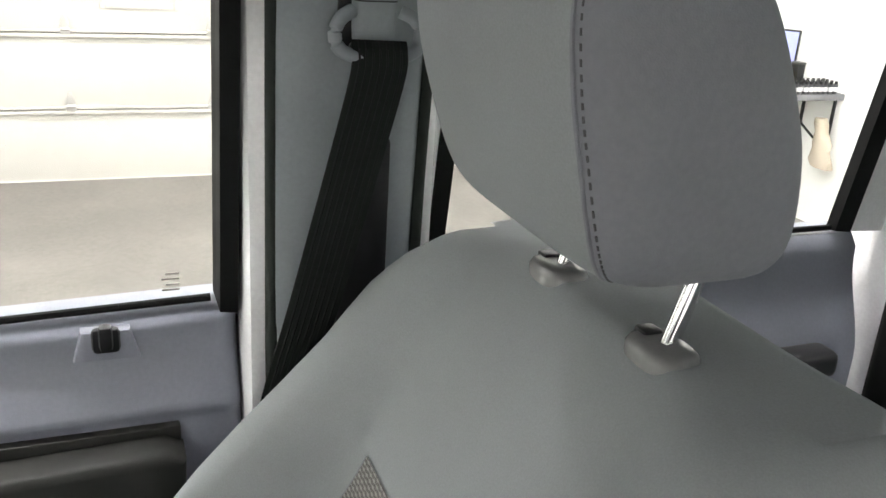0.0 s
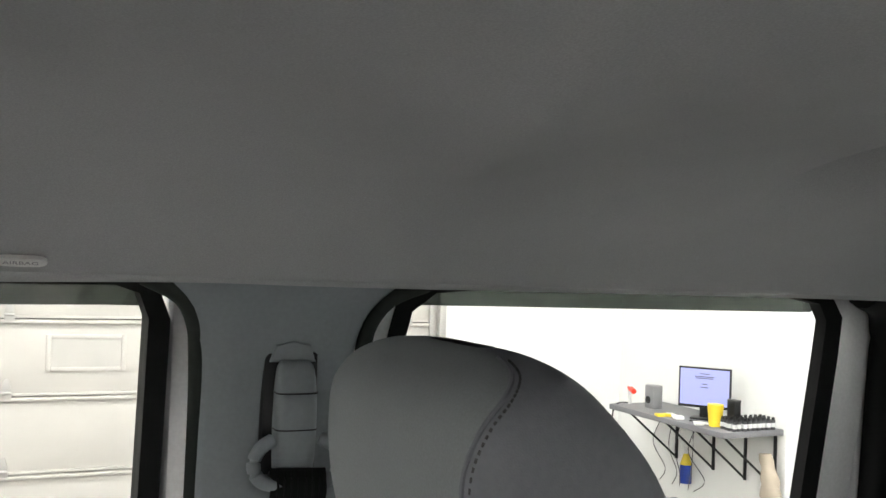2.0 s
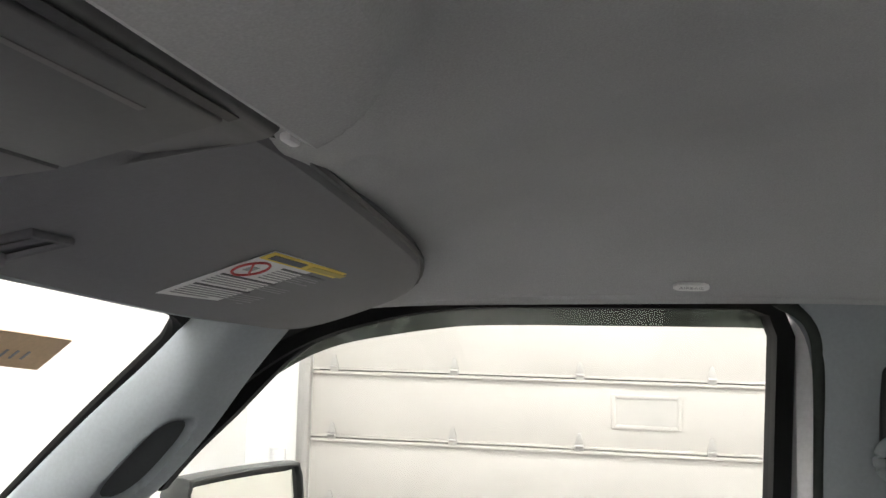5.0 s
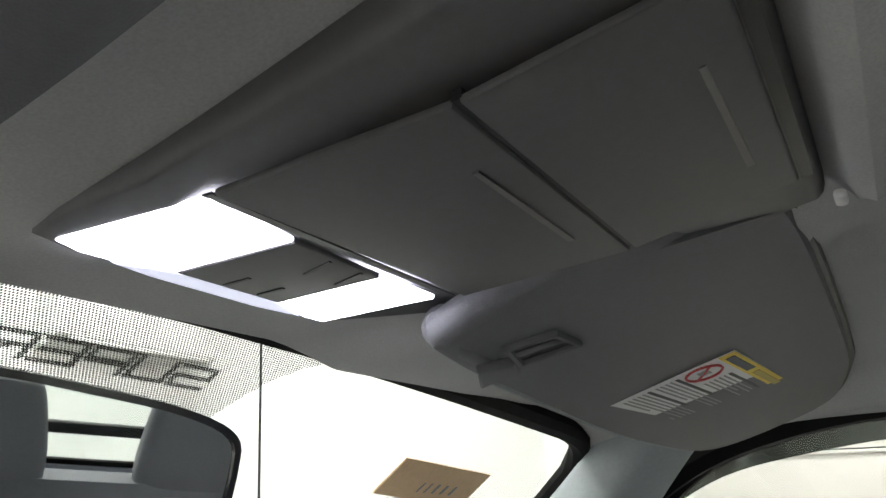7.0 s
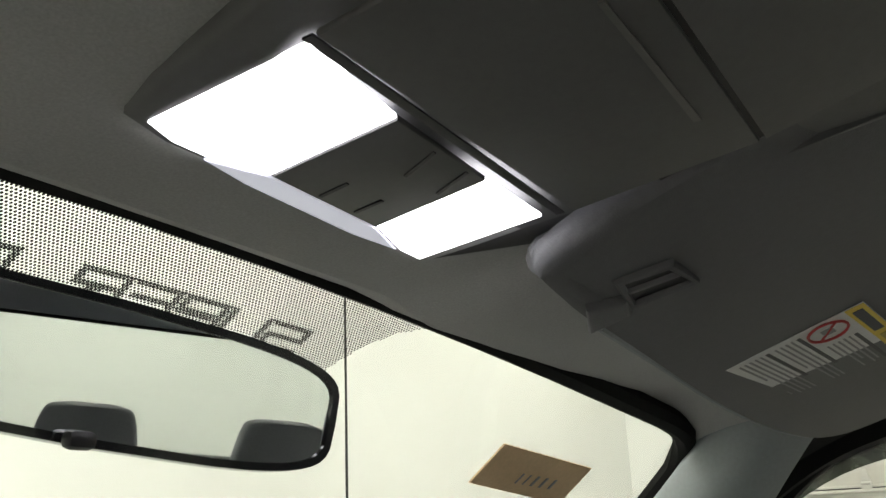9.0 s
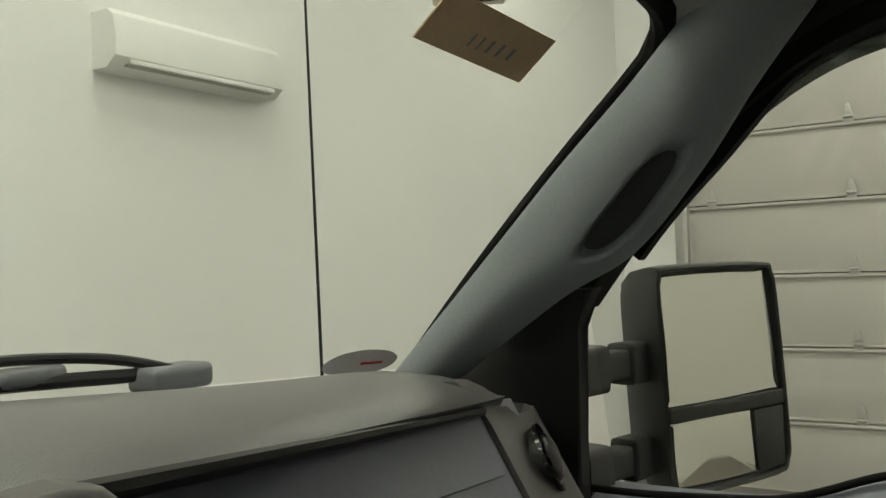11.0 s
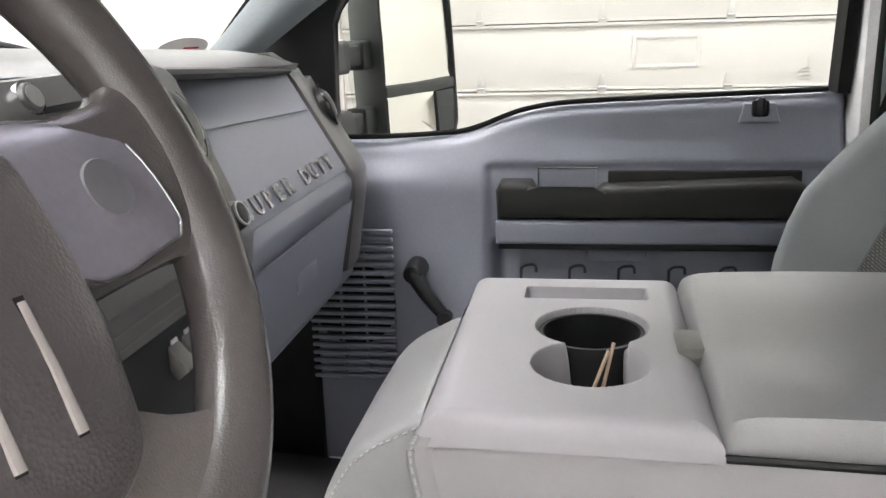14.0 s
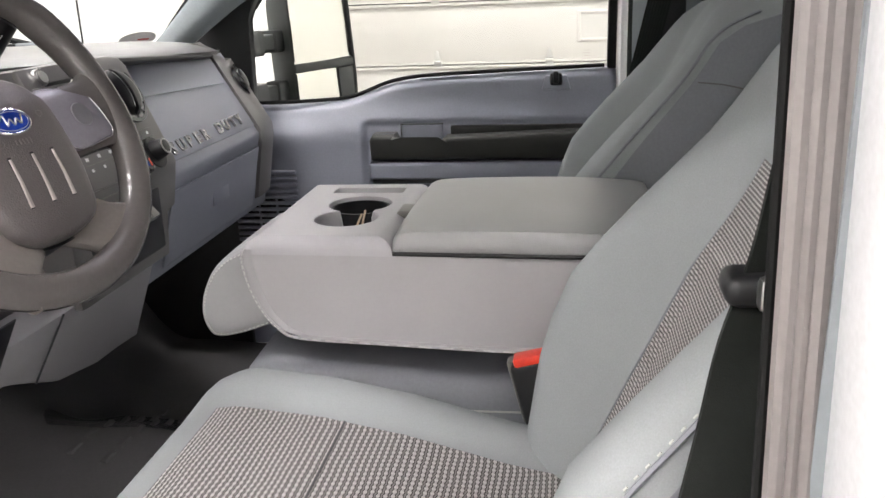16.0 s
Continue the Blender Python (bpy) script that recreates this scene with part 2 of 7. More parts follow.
def woven(name, dark, light, rows=186.0, dashes=114.0):
    """Rows of pale lozenges across the seat, with a thin dark double line between the rows."""
    m = bpy.data.materials.new(name)
    m.use_nodes = True
    nt = m.node_tree
    pb = nt.nodes["Principled BSDF"]
    tc = nt.nodes.new("ShaderNodeTexCoord")
    sp = nt.nodes.new("ShaderNodeSeparateXYZ")
    nt.links.new(tc.outputs["Object"], sp.inputs[0])

    def calc(op, a, b=None, c=None):
        n = nt.nodes.new("ShaderNodeMath")
        n.operation = op
        for i, v in enumerate((a, b, c)):
            if v is None:
                continue
            if isinstance(v, (int, float)):
                n.inputs[i].default_value = v
            else:
                nt.links.new(v, n.inputs[i])
        return n.outputs[0]

    nz = nt.nodes.new("ShaderNodeTexNoise")
    nz.inputs["Scale"].default_value = 14
    nt.links.new(tc.outputs["Object"], nz.inputs["Vector"])
    v = calc("MULTIPLY_ADD", calc("SUBTRACT", sp.outputs[1], sp.outputs[2]), rows, calc("MULTIPLY", nz.outputs["Fac"], 0.9))
    row = calc("FLOOR", v)
    u = calc("MULTIPLY_ADD", sp.outputs[0], dashes, calc("MULTIPLY", row, 0.36))
    wave = calc("COSINE", calc("MULTIPLY", u, 6.2832))
    off = calc("MULTIPLY", calc("ABSOLUTE", calc("SUBTRACT", calc("SUBTRACT", v, row), 0.5)), 2.0)
    band = calc("MULTIPLY_ADD", wave, -0.13, off)
    ramp = nt.nodes.new("ShaderNodeValToRGB")
    cr = ramp.color_ramp
    mid = [0.45 * a + 0.55 * b for a, b in zip(light, dark)]
    cr.elements[0].position, cr.elements[0].color = 0.40, (*light, 1)
    cr.elements[1].position, cr.elements[1].color = 0.56, (*dark, 1)
    for p, c in ((0.72, dark), (0.86, mid), (0.97, mid)):
        e = cr.elements.new(p)
        e.color = (*c, 1)
    nt.links.new(band, ramp.inputs[0])
    fine = nt.nodes.new("ShaderNodeTexNoise")
    fine.inputs["Scale"].default_value = 900
    nt.links.new(tc.outputs["Object"], fine.inputs["Vector"])
    mr = calc("MULTIPLY_ADD", fine.outputs["Fac"], 0.45, 0.70)
    tone = calc("MULTIPLY", mr, calc("MULTIPLY_ADD", wave, 0.13, 0.90))
    vm = nt.nodes.new("ShaderNodeVectorMath")
    vm.operation = "SCALE"
    nt.links.new(ramp.outputs[0], vm.inputs[0])
    nt.links.new(tone, vm.inputs["Scale"])
    nt.links.new(vm.outputs[0], pb.inputs["Base Color"])
    pb.inputs["Roughness"].default_value = 0.85
    pb.inputs["Specular IOR Level"].default_value = 0.2
    bp = nt.nodes.new("ShaderNodeBump")
    bp.invert = True
    bp.inputs["Strength"].default_value, bp.inputs["Distance"].default_value = 0.6, 0.001
    nt.links.new(band, bp.inputs["Height"])
    nt.links.new(bp.outputs[0], pb.inputs["Normal"])
    return m


TRIM = surface("grey_trim", (0.225, 0.235, 0.282), 0.42, spec=0.6, bump=0.25, bscale=900, bdist=0.0004, cells=True)
PILLAR = surface("pillar_trim", (0.25, 0.275, 0.29), 0.6, bump=0.2, bscale=900, bdist=0.0003)
DASH = surface("charcoal_dash", (0.108, 0.106, 0.108), 0.34, spec=0.6, bump=0.35, bscale=700, bdist=0.0005, cells=True)
BEZEL = surface("brown_grey_bezel", (0.122, 0.116, 0.114), 0.40, bump=0.15, bscale=900, bdist=0.0003)
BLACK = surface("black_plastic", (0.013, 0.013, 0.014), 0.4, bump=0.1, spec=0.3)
GLOSS = surface("gloss_black", (0.008, 0.008, 0.009), 0.12, bump=0)
RUBBER = surface("black_rubber", (0.009, 0.009, 0.009), 0.7, bump=0.1, spec=0.12)
STRIP = surface("green_grey_seal", (0.030, 0.035, 0.030), 0.75, bump=0.3, bscale=300, spec=0.2)
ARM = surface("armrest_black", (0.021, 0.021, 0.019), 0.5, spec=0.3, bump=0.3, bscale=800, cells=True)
LINER = surface("headliner_cloth", (0.41, 0.412, 0.415), 0.95, var=0.12, vscale=3.5, grain=0.10, gscale=800, bump=0.14, bscale=700, bdist=0.0008, spec=0.1)
CLOTH = surface("seat_cloth", (0.300, 0.316, 0.322), 0.9, var=0.06, grain=0.06, gscale=700, bump=0.3, bscale=1100, bdist=0.0004, spec=0.15)
SIDECLOTH = surface("seat_side_vinyl", (0.215, 0.220, 0.245), 0.6, var=0.06, bump=0.3, bscale=900, bdist=0.0004, cells=True)
VINYL = surface("console_vinyl", (0.35, 0.34, 0.347), 0.36, grain=0.015, bump=0.14, bscale=750, bdist=0.0004, cells=True)
CONSOLE = surface("console_plastic", (0.37, 0.36, 0.375), 0.42, grain=0.015, bump=0.25, bscale=900, bdist=0.0003)
WEAVE = woven("woven_insert", (0.070, 0.062, 0.060), (0.56, 0.53, 0.52))
WEAVE2 = woven("woven_insert_pale", (0.13, 0.125, 0.115), (0.32, 0.315, 0.30))
THREAD = surface("thread", (0.50, 0.50, 0.48), 0.8, bump=0)
DTHREAD = surface("dark_thread", (0.085, 0.085, 0.088), 0.8, bump=0)
CHROME = surface("chrome", (0.85, 0.85, 0.86), 0.08, 1.0, var=0.02, bump=0)
SATIN = surface("satin_metal", (0.5, 0.5, 0.5), 0.3, 1.0, bump=0)
PAINT = surface("white_body_paint", (0.86, 0.86, 0.87), 0.25, var=0.02, bump=0, coat=0.5)
WALL = surface("white_wall", (0.80, 0.80, 0.78), 0.85, var=0.03, vscale=1.2, grain=0.02, gscale=60, bump=0.1, bscale=120, bdist=0.001)
PANEL = surface("cream_door_panel", (0.52, 0.50, 0.465), 0.55, var=0.04, vscale=1.5, grain=0.03, gscale=90, bump=0.15, bscale=160, bdist=0.001)
STEEL = surface("galvanised_steel", (0.50, 0.49, 0.47), 0.45, 0.7, bump=0.1, bscale=200)
CONCRETE = surface("concrete_floor", (0.165, 0.153, 0.140), 0.6, var=0.22, vscale=1.6, grain=0.10, gscale=35, bump=0.3, bscale=80, bdist=0.002)
CARPET = surface("black_vinyl_floor", (0.10, 0.097, 0.098), 0.24, var=0.05, vscale=9, bump=0.15, bscale=160, bdist=0.001)
WHEEL = surface("wheel_grip", (0.098, 0.088, 0.085), 0.27, spec=0.8, bump=0.20, bscale=800, bdist=0.0005, cells=True)
SPOKE = surface("spoke_brown_grey", (0.160, 0.142, 0.133), 0.27, spec=0.7, bump=0.25, bscale=800, bdist=0.0005, cells=True)
SLOTRIB = surface("slot_rib_grey", (0.36, 0.33, 0.31), 0.5, bump=0)
PLATE = surface("switch_plate_grey", (0.20, 0.188, 0.215), 0.22, bump=0.08)
BUTTON = surface("button_black", (0.03, 0.03, 0.032), 0.25, bump=0)
PAD = surface("wheel_pad", (0.092, 0.080, 0.080), 0.29, spec=0.8, bump=0.42, bscale=520, bdist=0.0007, cells=True)
BLUE = surface("enamel_blue", (0.012, 0.04, 0.28), 0.2, bump=0, coat=0.6)
RED = surface("red_button", (0.75, 0.045, 0.02), 0.35, bump=0)
YELLOW = surface("yellow_label", (0.75, 0.56, 0.03), 0.5, bump=0)
PAPER = surface("label_white", (0.72, 0.72, 0.72), 0.5, var=0.03, bump=0)
INK = surface("label_ink", (0.06, 0.06, 0.065), 0.6, bump=0)
GREYINK = surface("label_grey_ink", (0.30, 0.30, 0.31), 0.6, bump=0)
REDINK = surface("label_red_ink", (0.5, 0.05, 0.05), 0.6, bump=0)
CARD = surface("brown_card", (0.76, 0.55, 0.34), 0.85, var=0.1, bump=0.2)
WEB = surface("belt_webbing", (0.0140, 0.0155, 0.0140), 0.85, spec=0.2, bump=0.5, bscale=900)
MIRROR = surface("mirror_glass", (0.88, 0.9, 0.9), 0.01, 1.0, var=0.0, grain=0.0, bump=0)
GLASS = clear_glass("clear_glass", (0.80, 0.83, 0.81))
SHADE = clear_glass("green_shade_glass", (0.045, 0.052, 0.046))
DOME = glowing("dome_lamp_glow", (0.89, 0.87, 1.0), 12.0)
TUBE = glowing("garage_lamp_glow", (1.0, 0.985, 0.96), 74.0)
LETTER = surface("letter_satin", (0.22, 0.22, 0.235), 0.25, 0.62, bump=0)
SCREEN = glowing("screen_glow", (0.28, 0.30, 0.60), 0.42)
LCD = glowing("display_glow", (0.45, 0.5, 0.75), 0.25)

SATINGREY = surface("latch_grey", (0.15, 0.145, 0.13), 0.35, bump=0)
LIDVINYL = surface("lid_vinyl", (0.29, 0.29, 0.292), 0.29, spec=0.65, var=0.02, grain=0.02, bump=0.35, bscale=650, bdist=0.0005, cells=True)
TOWBLACK = surface("mirror_black", (0.024, 0.026, 0.024), 0.6, bump=0.25, bscale=500)
GREYBLOCK = surface("wiper_grey", (0.16, 0.165, 0.18), 0.5, bump=0)
SEALGREY = surface("seal_grey", (0.20, 0.18, 0.175), 0.5, bump=0.2, bscale=300)
# dark grey for seams, and for shade coloured into hollows and grooves
SEAMSHADE = surface("seam_and_shade_grey", (0.055, 0.06, 0.062), 0.6, bump=0.1)
AIRCON = surface("aircon_plastic", (0.80, 0.80, 0.77), 0.5, bump=0)
VENT = surface("vent_black", (0.006, 0.006, 0.007), 0.30, spec=0.35, bump=0)
ETCH = surface("etched_grey", (0.34, 0.325, 0.30), 0.6, bump=0)
GUIDE = surface("guide_grey", (0.20, 0.20, 0.197), 0.22, bump=0)

# ---- the garage ----
GROUND = -0.19
X0, X1, Y0, Y1, TOP = -5.2, 6.80, -5.15, 2.75, 4.6


def slab(name, lo, hi, material):
    ob = part(name, rbox(lo, hi, 0), material)
    return tagged(ob, kind="structure")


tagged(slab("floor", (X0 - 0.2, Y0 - 0.2, GROUND - 0.2), (X1 + 0.4, Y1 + 0.2, GROUND), CONCRETE), "bare grey concrete garage floor with faint stains", "floor")
tagged(slab("wall_front", (X0 - 0.2, Y1, GROUND), (X1 + 0.4, Y1 + 0.2, TOP), WALL), "plain white painted garage wall", "wall")
tagged(slab("wall_rear", (X0 - 0.2, Y0 - 0.2, GROUND), (X1 + 0.4, Y0, TOP), WALL), "plain white painted garage wall behind the desk", "wall")
tagged(slab("wall_left", (X0 - 0.2, Y0, GROUND), (X0, Y1, TOP), WALL), "plain white painted garage wall", "wall")
tagged(slab("ceiling", (X0 - 0.2, Y0 - 0.2, TOP), (X1 + 0.4, Y1 + 0.2, TOP + 0.2), WALL), "white garage ceiling", "ceiling")
DOOR_A, DOOR_B, DOOR_T = -3.25, 2.20, 3.62
bm = rbox((X1, Y0, GROUND), (X1 + 0.2, DOOR_A, TOP), 0)
rbox((X1, DOOR_B, GROUND), (X1 + 0.2, Y1, TOP), 0, bm=bm)
rbox((X1, DOOR_A, DOOR_T), (X1 + 0.2, DOOR_B, TOP), 0, bm=bm)
tagged(part("wall_right", bm, WALL), "white painted garage wall round the wide door", "wall", kind="structure")

gdoor = thing("garage_door", "closed cream steel sectional garage door with hinges", "garage door", (X1, 0, GROUND), kind="structure")
SECT = 0.547
for k in range(7):
    z = -0.205 + SECT * k
    bm = rbox((X1 + 0.02, DOOR_A, z + 0.004), (X1 + 0.07, DOOR_B, z + SECT - 0.004), 0.006)
    rbox((X1 - 0.012, DOOR_A, z + SECT - 0.03), (X1 + 0.03, DOOR_B, z + SECT - 0.006), 0.004, bm=bm)
    rbox((X1 + 0.004, DOOR_A, z + 0.004), (X1 + 0.03, DOOR_B, z + 0.022), 0.004, bm=bm)
    sec = part("panel", bm, PANEL, gdoor)
    if k == 2:
        for y in (-0.495,):
            b = rbox((X1 + 0.006, y - 0.27, 1.062), (X1 + 0.03, y - 0.235, 1.325), 0.004)
            rbox((X1 + 0.006, y + 0.235, 1.062), (X1 + 0.03, y + 0.27, 1.325), 0.004, bm=b)
            rbox((X1 + 0.006, y - 0.235, 1.062), (X1 + 0.03, y + 0.235, 1.09), 0.004, bm=b)
            rbox((X1 + 0.006, y - 0.235, 1.295), (X1 + 0.03, y + 0.235, 1.325), 0.004, bm=b)
            win = part("window", b, PANEL, gdoor, "small framed window in the panel")
            part("pane", rbox((X1 + 0.014, y - 0.236, 1.088), (X1 + 0.028, y + 0.236, 1.297), 0), surface("frosted_pane", (0.50, 0.485, 0.455), 0.4, bump=0), win)
hb = rbox((-0.016, -0.035, -0.055), (0.0, 0.035, 0.0), 0.003)
prism([(-0.004, -0.035, 0.0), (-0.004, 0.035, 0.0), (-0.004, 0.012, 0.085), (-0.004, -0.012, 0.085)], (-0.012, 0, 0), 0.002, bm=hb)
disc((-0.03, -0.03, -0.012), (0, 1, 0), 0.012, 0.06, 10, bm=hb)
hinge = shared("hinge", hb, STEEL)
for k in range(1, 7):
    for j in range(-3, 3):
        y = 0.015 + 0.999 * j
        if DOOR_A + 0.1 < y < DOOR_B - 0.1:
            piece("hinge", hinge, gdoor, Matrix.Translation((X1 + 0.004, y, -0.163 + SECT * k)))
for y in (DOOR_A - 0.02, DOOR_B + 0.02):
    track = part("track", rbox((X1 - 0.09, y - 0.03, GROUND), (X1 - 0.02, y + 0.03, DOOR_T), 0.006), STEEL, gdoor, "vertical galvanised roller track")
    rbox_b = rbox((X1 - 0.02, y + 0.02, GROUND), (X1 - 0.002, y + 0.09, DOOR_T), 0.002)
    part("track_angle", rbox_b, STEEL, gdoor)
tagged(part("pipe_post", tube([(X1 - 0.25, DOOR_B + 0.18, GROUND), (X1 - 0.25, DOOR_B + 0.18, 0.82)], 0.065, 16), PAPER), "white round guard post beside the garage door", "bollard")

# lamps under the ceiling
def ceiling_lamp(x, y):
    t = thing("ceiling_light", "long white garage ceiling light, switched on", "ceiling light", (x, y, TOP), "garage ceiling lights")
    part("housing", rbox((x - 0.14, y - 0.75, TOP - 0.07), (x + 0.14, y + 0.75, TOP), 0.01), PAINT, t)
    part("diffuser", rbox((x - 0.12, y - 0.73, TOP - 0.10), (x + 0.12, y + 0.73, TOP - 0.07), 0.01), TUBE, t, "glowing white diffuser")


for x in (-3.6, -1.2, 1.6, 4.6):
    for y in (-3.6, -1.1, 1.55):
        ceiling_lamp(x, y)

# unit heater that hangs in front of the wall, turned towards the middle of the garage
t = thing("unit_heater", "cream metal unit heater with black louvres, hanging from the ceiling", "heater", (3.36, 2.2, 2.9))
HM = Matrix.Translation((3.36, 2.14, 2.836)) @ Matrix.Rotation(radians(-57), 4, "Z") @ Matrix.Scale(0.689, 4)
ENAMEL = surface("cream_enamel", (0.62, 0.57, 0.46), 0.4)


def heater_part(name, lo, hi, material, r=0.004, label=""):
    return part(name, moved(rbox(lo, hi, r), HM), material, t, label)


heater_part("body", (-0.25, 0.0, 0.0), (0.25, 0.22, 0.80), ENAMEL, 0.015)
heater_part("grille", (-0.20, -0.012, 0.40), (0.20, 0.002, 0.78), BLACK, 0.003, "dark louvred outlet")
for k in range(6):
    heater_part("louvre", (-0.205, -0.03, 0.405 + 0.066 * k), (0.205, -0.008, 0.425 + 0.066 * k), ENAMEL)
for k in range(9):
    heater_part("vane", (-0.165 + 0.04 * k, -0.020, 0.41), (-0.157 + 0.04 * k, -0.006, 0.77), ENAMEL, 0)
part("cable", tube([HM @ p for p in smooth_path([(0.25, 0.1, 0.20), (0.29, 0.1, 0.10), (0.26, 0.08, 0.03), (0.14, 0.05, -0.01), (0.0, 0.05, -0.005)])], 0.011, 6), BLACK, t)
for x in (-0.2, 0.2):
    a = HM @ Vector((x, 0.12, 0.79))
    part("hanger", tube([a, (a.x, a.y, TOP)], 0.012, 6), STEEL, t)

# wall air conditioner
t = thing("wall_air_conditioner", "white split air conditioner on the white wall", "air conditioner", (2.2, Y1, 2.352))
loops = []
for x, k in ((1.788, 0.97), (1.801, 1.0), (2.6, 1.0), (2.613, 0.97)):
    loops.append([Vector((x, Y1 - d * k, 2.423 + (z - 2.423) * k)) for d, z in ((0, 2.526), (0.09, 2.526), (0.122, 2.5), (0.135, 2.423), (0.129, 2.358), (0.077, 2.32), (0, 2.32))])
part("body", loft(loops), AIRCON, t)
part("outlet", rbox((1.846, Y1 - 0.116, 2.331), (2.555, Y1 - 0.064, 2.341), 0.003), surface("outlet_grey", (0.42, 0.41, 0.38), 0.6), t, "dark air outlet slot")
part("flap", rbox((1.846, Y1 - 0.132, 2.336), (2.555, Y1 - 0.116, 2.352), 0.004), AIRCON, t)

# desk with its things behind the truck
t = thing("wall_desk", "grey wall-mounted work counter on steel brackets", "desk", (5.4, -4.9, 0.8))
part("counter", rbox((4.78, -5.15, 0.765), (6.15, -4.58, 0.81), 0.006), surface("grey_counter", (0.17, 0.17, 0.18), 0.5), t)
for x in (4.85, 5.15, 5.5, 5.95):
    part("upright", rbox((x - 0.010, -5.15, 0.36), (x + 0.010, -5.13, 0.765), 0.003), BLACK, t)
    part("brace", tube([(x, -5.13, 0.38), (x, -4.66, 0.755)], 0.009, 6), BLACK, t)
t = thing("monitor", "black flat monitor with a blue-violet screen", "monitor", (5.4, -4.85, 0.81))
m = Matrix.Translation((5.30, -4.86, 0.81)) @ Matrix.Rotation(radians(38), 4, "Z") @ Matrix.Diagonal((0.73, 0.8, 0.86, 1))
b = moved(rbox((-0.27, -0.02, 0.10), (0.27, 0.02, 0.46), 0.006), m)
part("case", b, BLACK, t)
part("screen", moved(rbox((-0.252, 0.0195, 0.125), (0.252, 0.0225, 0.445), 0), m), SCREEN, t, "lit blue-violet screen with a page open")
for k, (w, z) in enumerate(((0.10, 0.40), (0.20, 0.375), (0.18, 0.36), (0.06, 0.31), (0.08, 0.28))):
    part("text_line", moved(rbox((-w / 2, 0.0228, z), (w / 2, 0.024, z + 0.007), 0), m), INK, t)
part("stand", moved(rbox((-0.05, -0.05, 0.0), (0.05, 0.0, 0.14), 0.006), m), BLACK, t)
part("foot", moved(rbox((-0.13, -0.09, 0.0), (0.13, 0.09, 0.016), 0.006), m), BLACK, t)
t = thing("yellow_cup", "bright yellow plastic cup on the counter", "cup", (5.02, -4.72, 0.81))
part("body", disc((5.02, -4.72, 0.81), (0, 0, 1), 0.045, 0.16, 18, 0.06), YELLOW, t)
t = thing("black_box", "small black upright box on the counter", "box", (4.95, -4.80, 0.81))
part("body", rbox((4.91, -4.86, 0.81), (4.99, -4.80, 1.0), 0.004), BLACK, t)
part("lid", rbox((4.908, -4.862, 1.0), (4.992, -4.798, 1.012), 0.003), surface("box_lid", (0.05, 0.05, 0.05), 0.4), t)
t = thing("desk_speaker", "small grey desktop loudspeaker", "speaker", (5.86, -4.8, 0.81))
part("case", rbox((5.80, -4.86, 0.81), (5.91, -4.76, 1.0), 0.01), surface("speaker_grey", (0.25, 0.25, 0.26), 0.5), t)
part("cone", disc((5.86, -4.762, 0.88), (0, 1, 0), 0.03, 0.006, 16), BLACK, t)
t = thing("red_hand_tool", "red and white wired hand tool lying on the counter", "tool", (6.0, -4.7, 0.81))
part("grip", tube(smooth_path([(6.05, -4.72, 0.82), (6.04, -4.70, 0.93), (5.99, -4.68, 0.98)]), 0.016, 8), PAPER, t)
part("head", tube([(6.02, -4.69, 0.96), (5.92, -4.66, 0.94)], 0.022, 8), RED, t, "red head")
part("cord", tube(smooth_path([(6.05, -4.72, 0.83), (6.12, -4.62, 0.80), (6.10, -4.58, 0.6), (6.0, -4.56, 0.5), (5.95, -4.6, 0.62)]), 0.006, 6), BLACK, t)
bottle = thing("small_bottle", "small dark bottle with a white band on the counter", "bottle", (4.80, -4.70, 0.81), "row of small bottles")
part("body", disc((4.80, -4.70, 0.81), (0, 0, 1), 0.017, 0.07, 10), INK, bottle)
part("band", ring((4.80, -4.70, 0.83), (0, 0, 1), 0.0185, 0.0015, 0.03, 10), PAPER, bottle)
part("cap", disc((4.80, -4.70, 0.88), (0, 0, 1), 0.011, 0.02, 8), BLACK, bottle)
for i in range(4):
    for j in range(9):
        if i or j:
            copy_thing(bottle, Matrix.Translation((4.80 + 0.042 * i + random.uniform(-.006, .006), -4.70 - 0.045 * j + random.uniform(-.006, .006), 0.81)))
for k in range(9):
    x, y = 5.10 + random.uniform(-0.02, 0.45), -4.68 + random.uniform(-0.04, 0.10)
    w, d = random.uniform(0.018, 0.042), random.uniform(0.012, 0.035)
    mm = Matrix.Translation((x, y, 0.81)) @ Matrix.Rotation(random.uniform(0, 3), 4, "Z")
    o = part("loose_item", moved(rbox((-w, -d, 0.0), (w, d, random.uniform(0.008, 0.03)), 0.003), mm), random.choice((PAPER, PAPER, BLACK, YELLOW, GREYINK, RED)))
    tagged(o, "small loose part or slip of paper on the counter", "clutter", "loose things on the counter")
t = thing("computer_tower", "dark grey computer tower on the floor", "computer", (5.39, -4.58, GROUND))
part("case", rbox((5.30, -4.755, GROUND), (5.48, -4.41, GROUND + 0.37), 0.008), surface("tower_grey", (0.05, 0.052, 0.056), 0.45), t)
part("front_panel", rbox((5.305, -4.41, GROUND + 0.01), (5.475, -4.400, GROUND + 0.36), 0.004), GREYINK, t)
for k in range(5):
    x = 5.55 + 0.11 * k
    c = part("cable", tube(smooth_path([(x, -5.06, 0.77), (x + random.uniform(-.1, .1), -5.0, 0.5), (x + random.uniform(-.12, .12), -5.0, 0.3), (x + random.uniform(-.1, .1), -4.98, GROUND + 0.38)]), 0.0035, 6), INK)
    tagged(c, "thin black cable hanging below the counter", "cable", "cables below the counter")
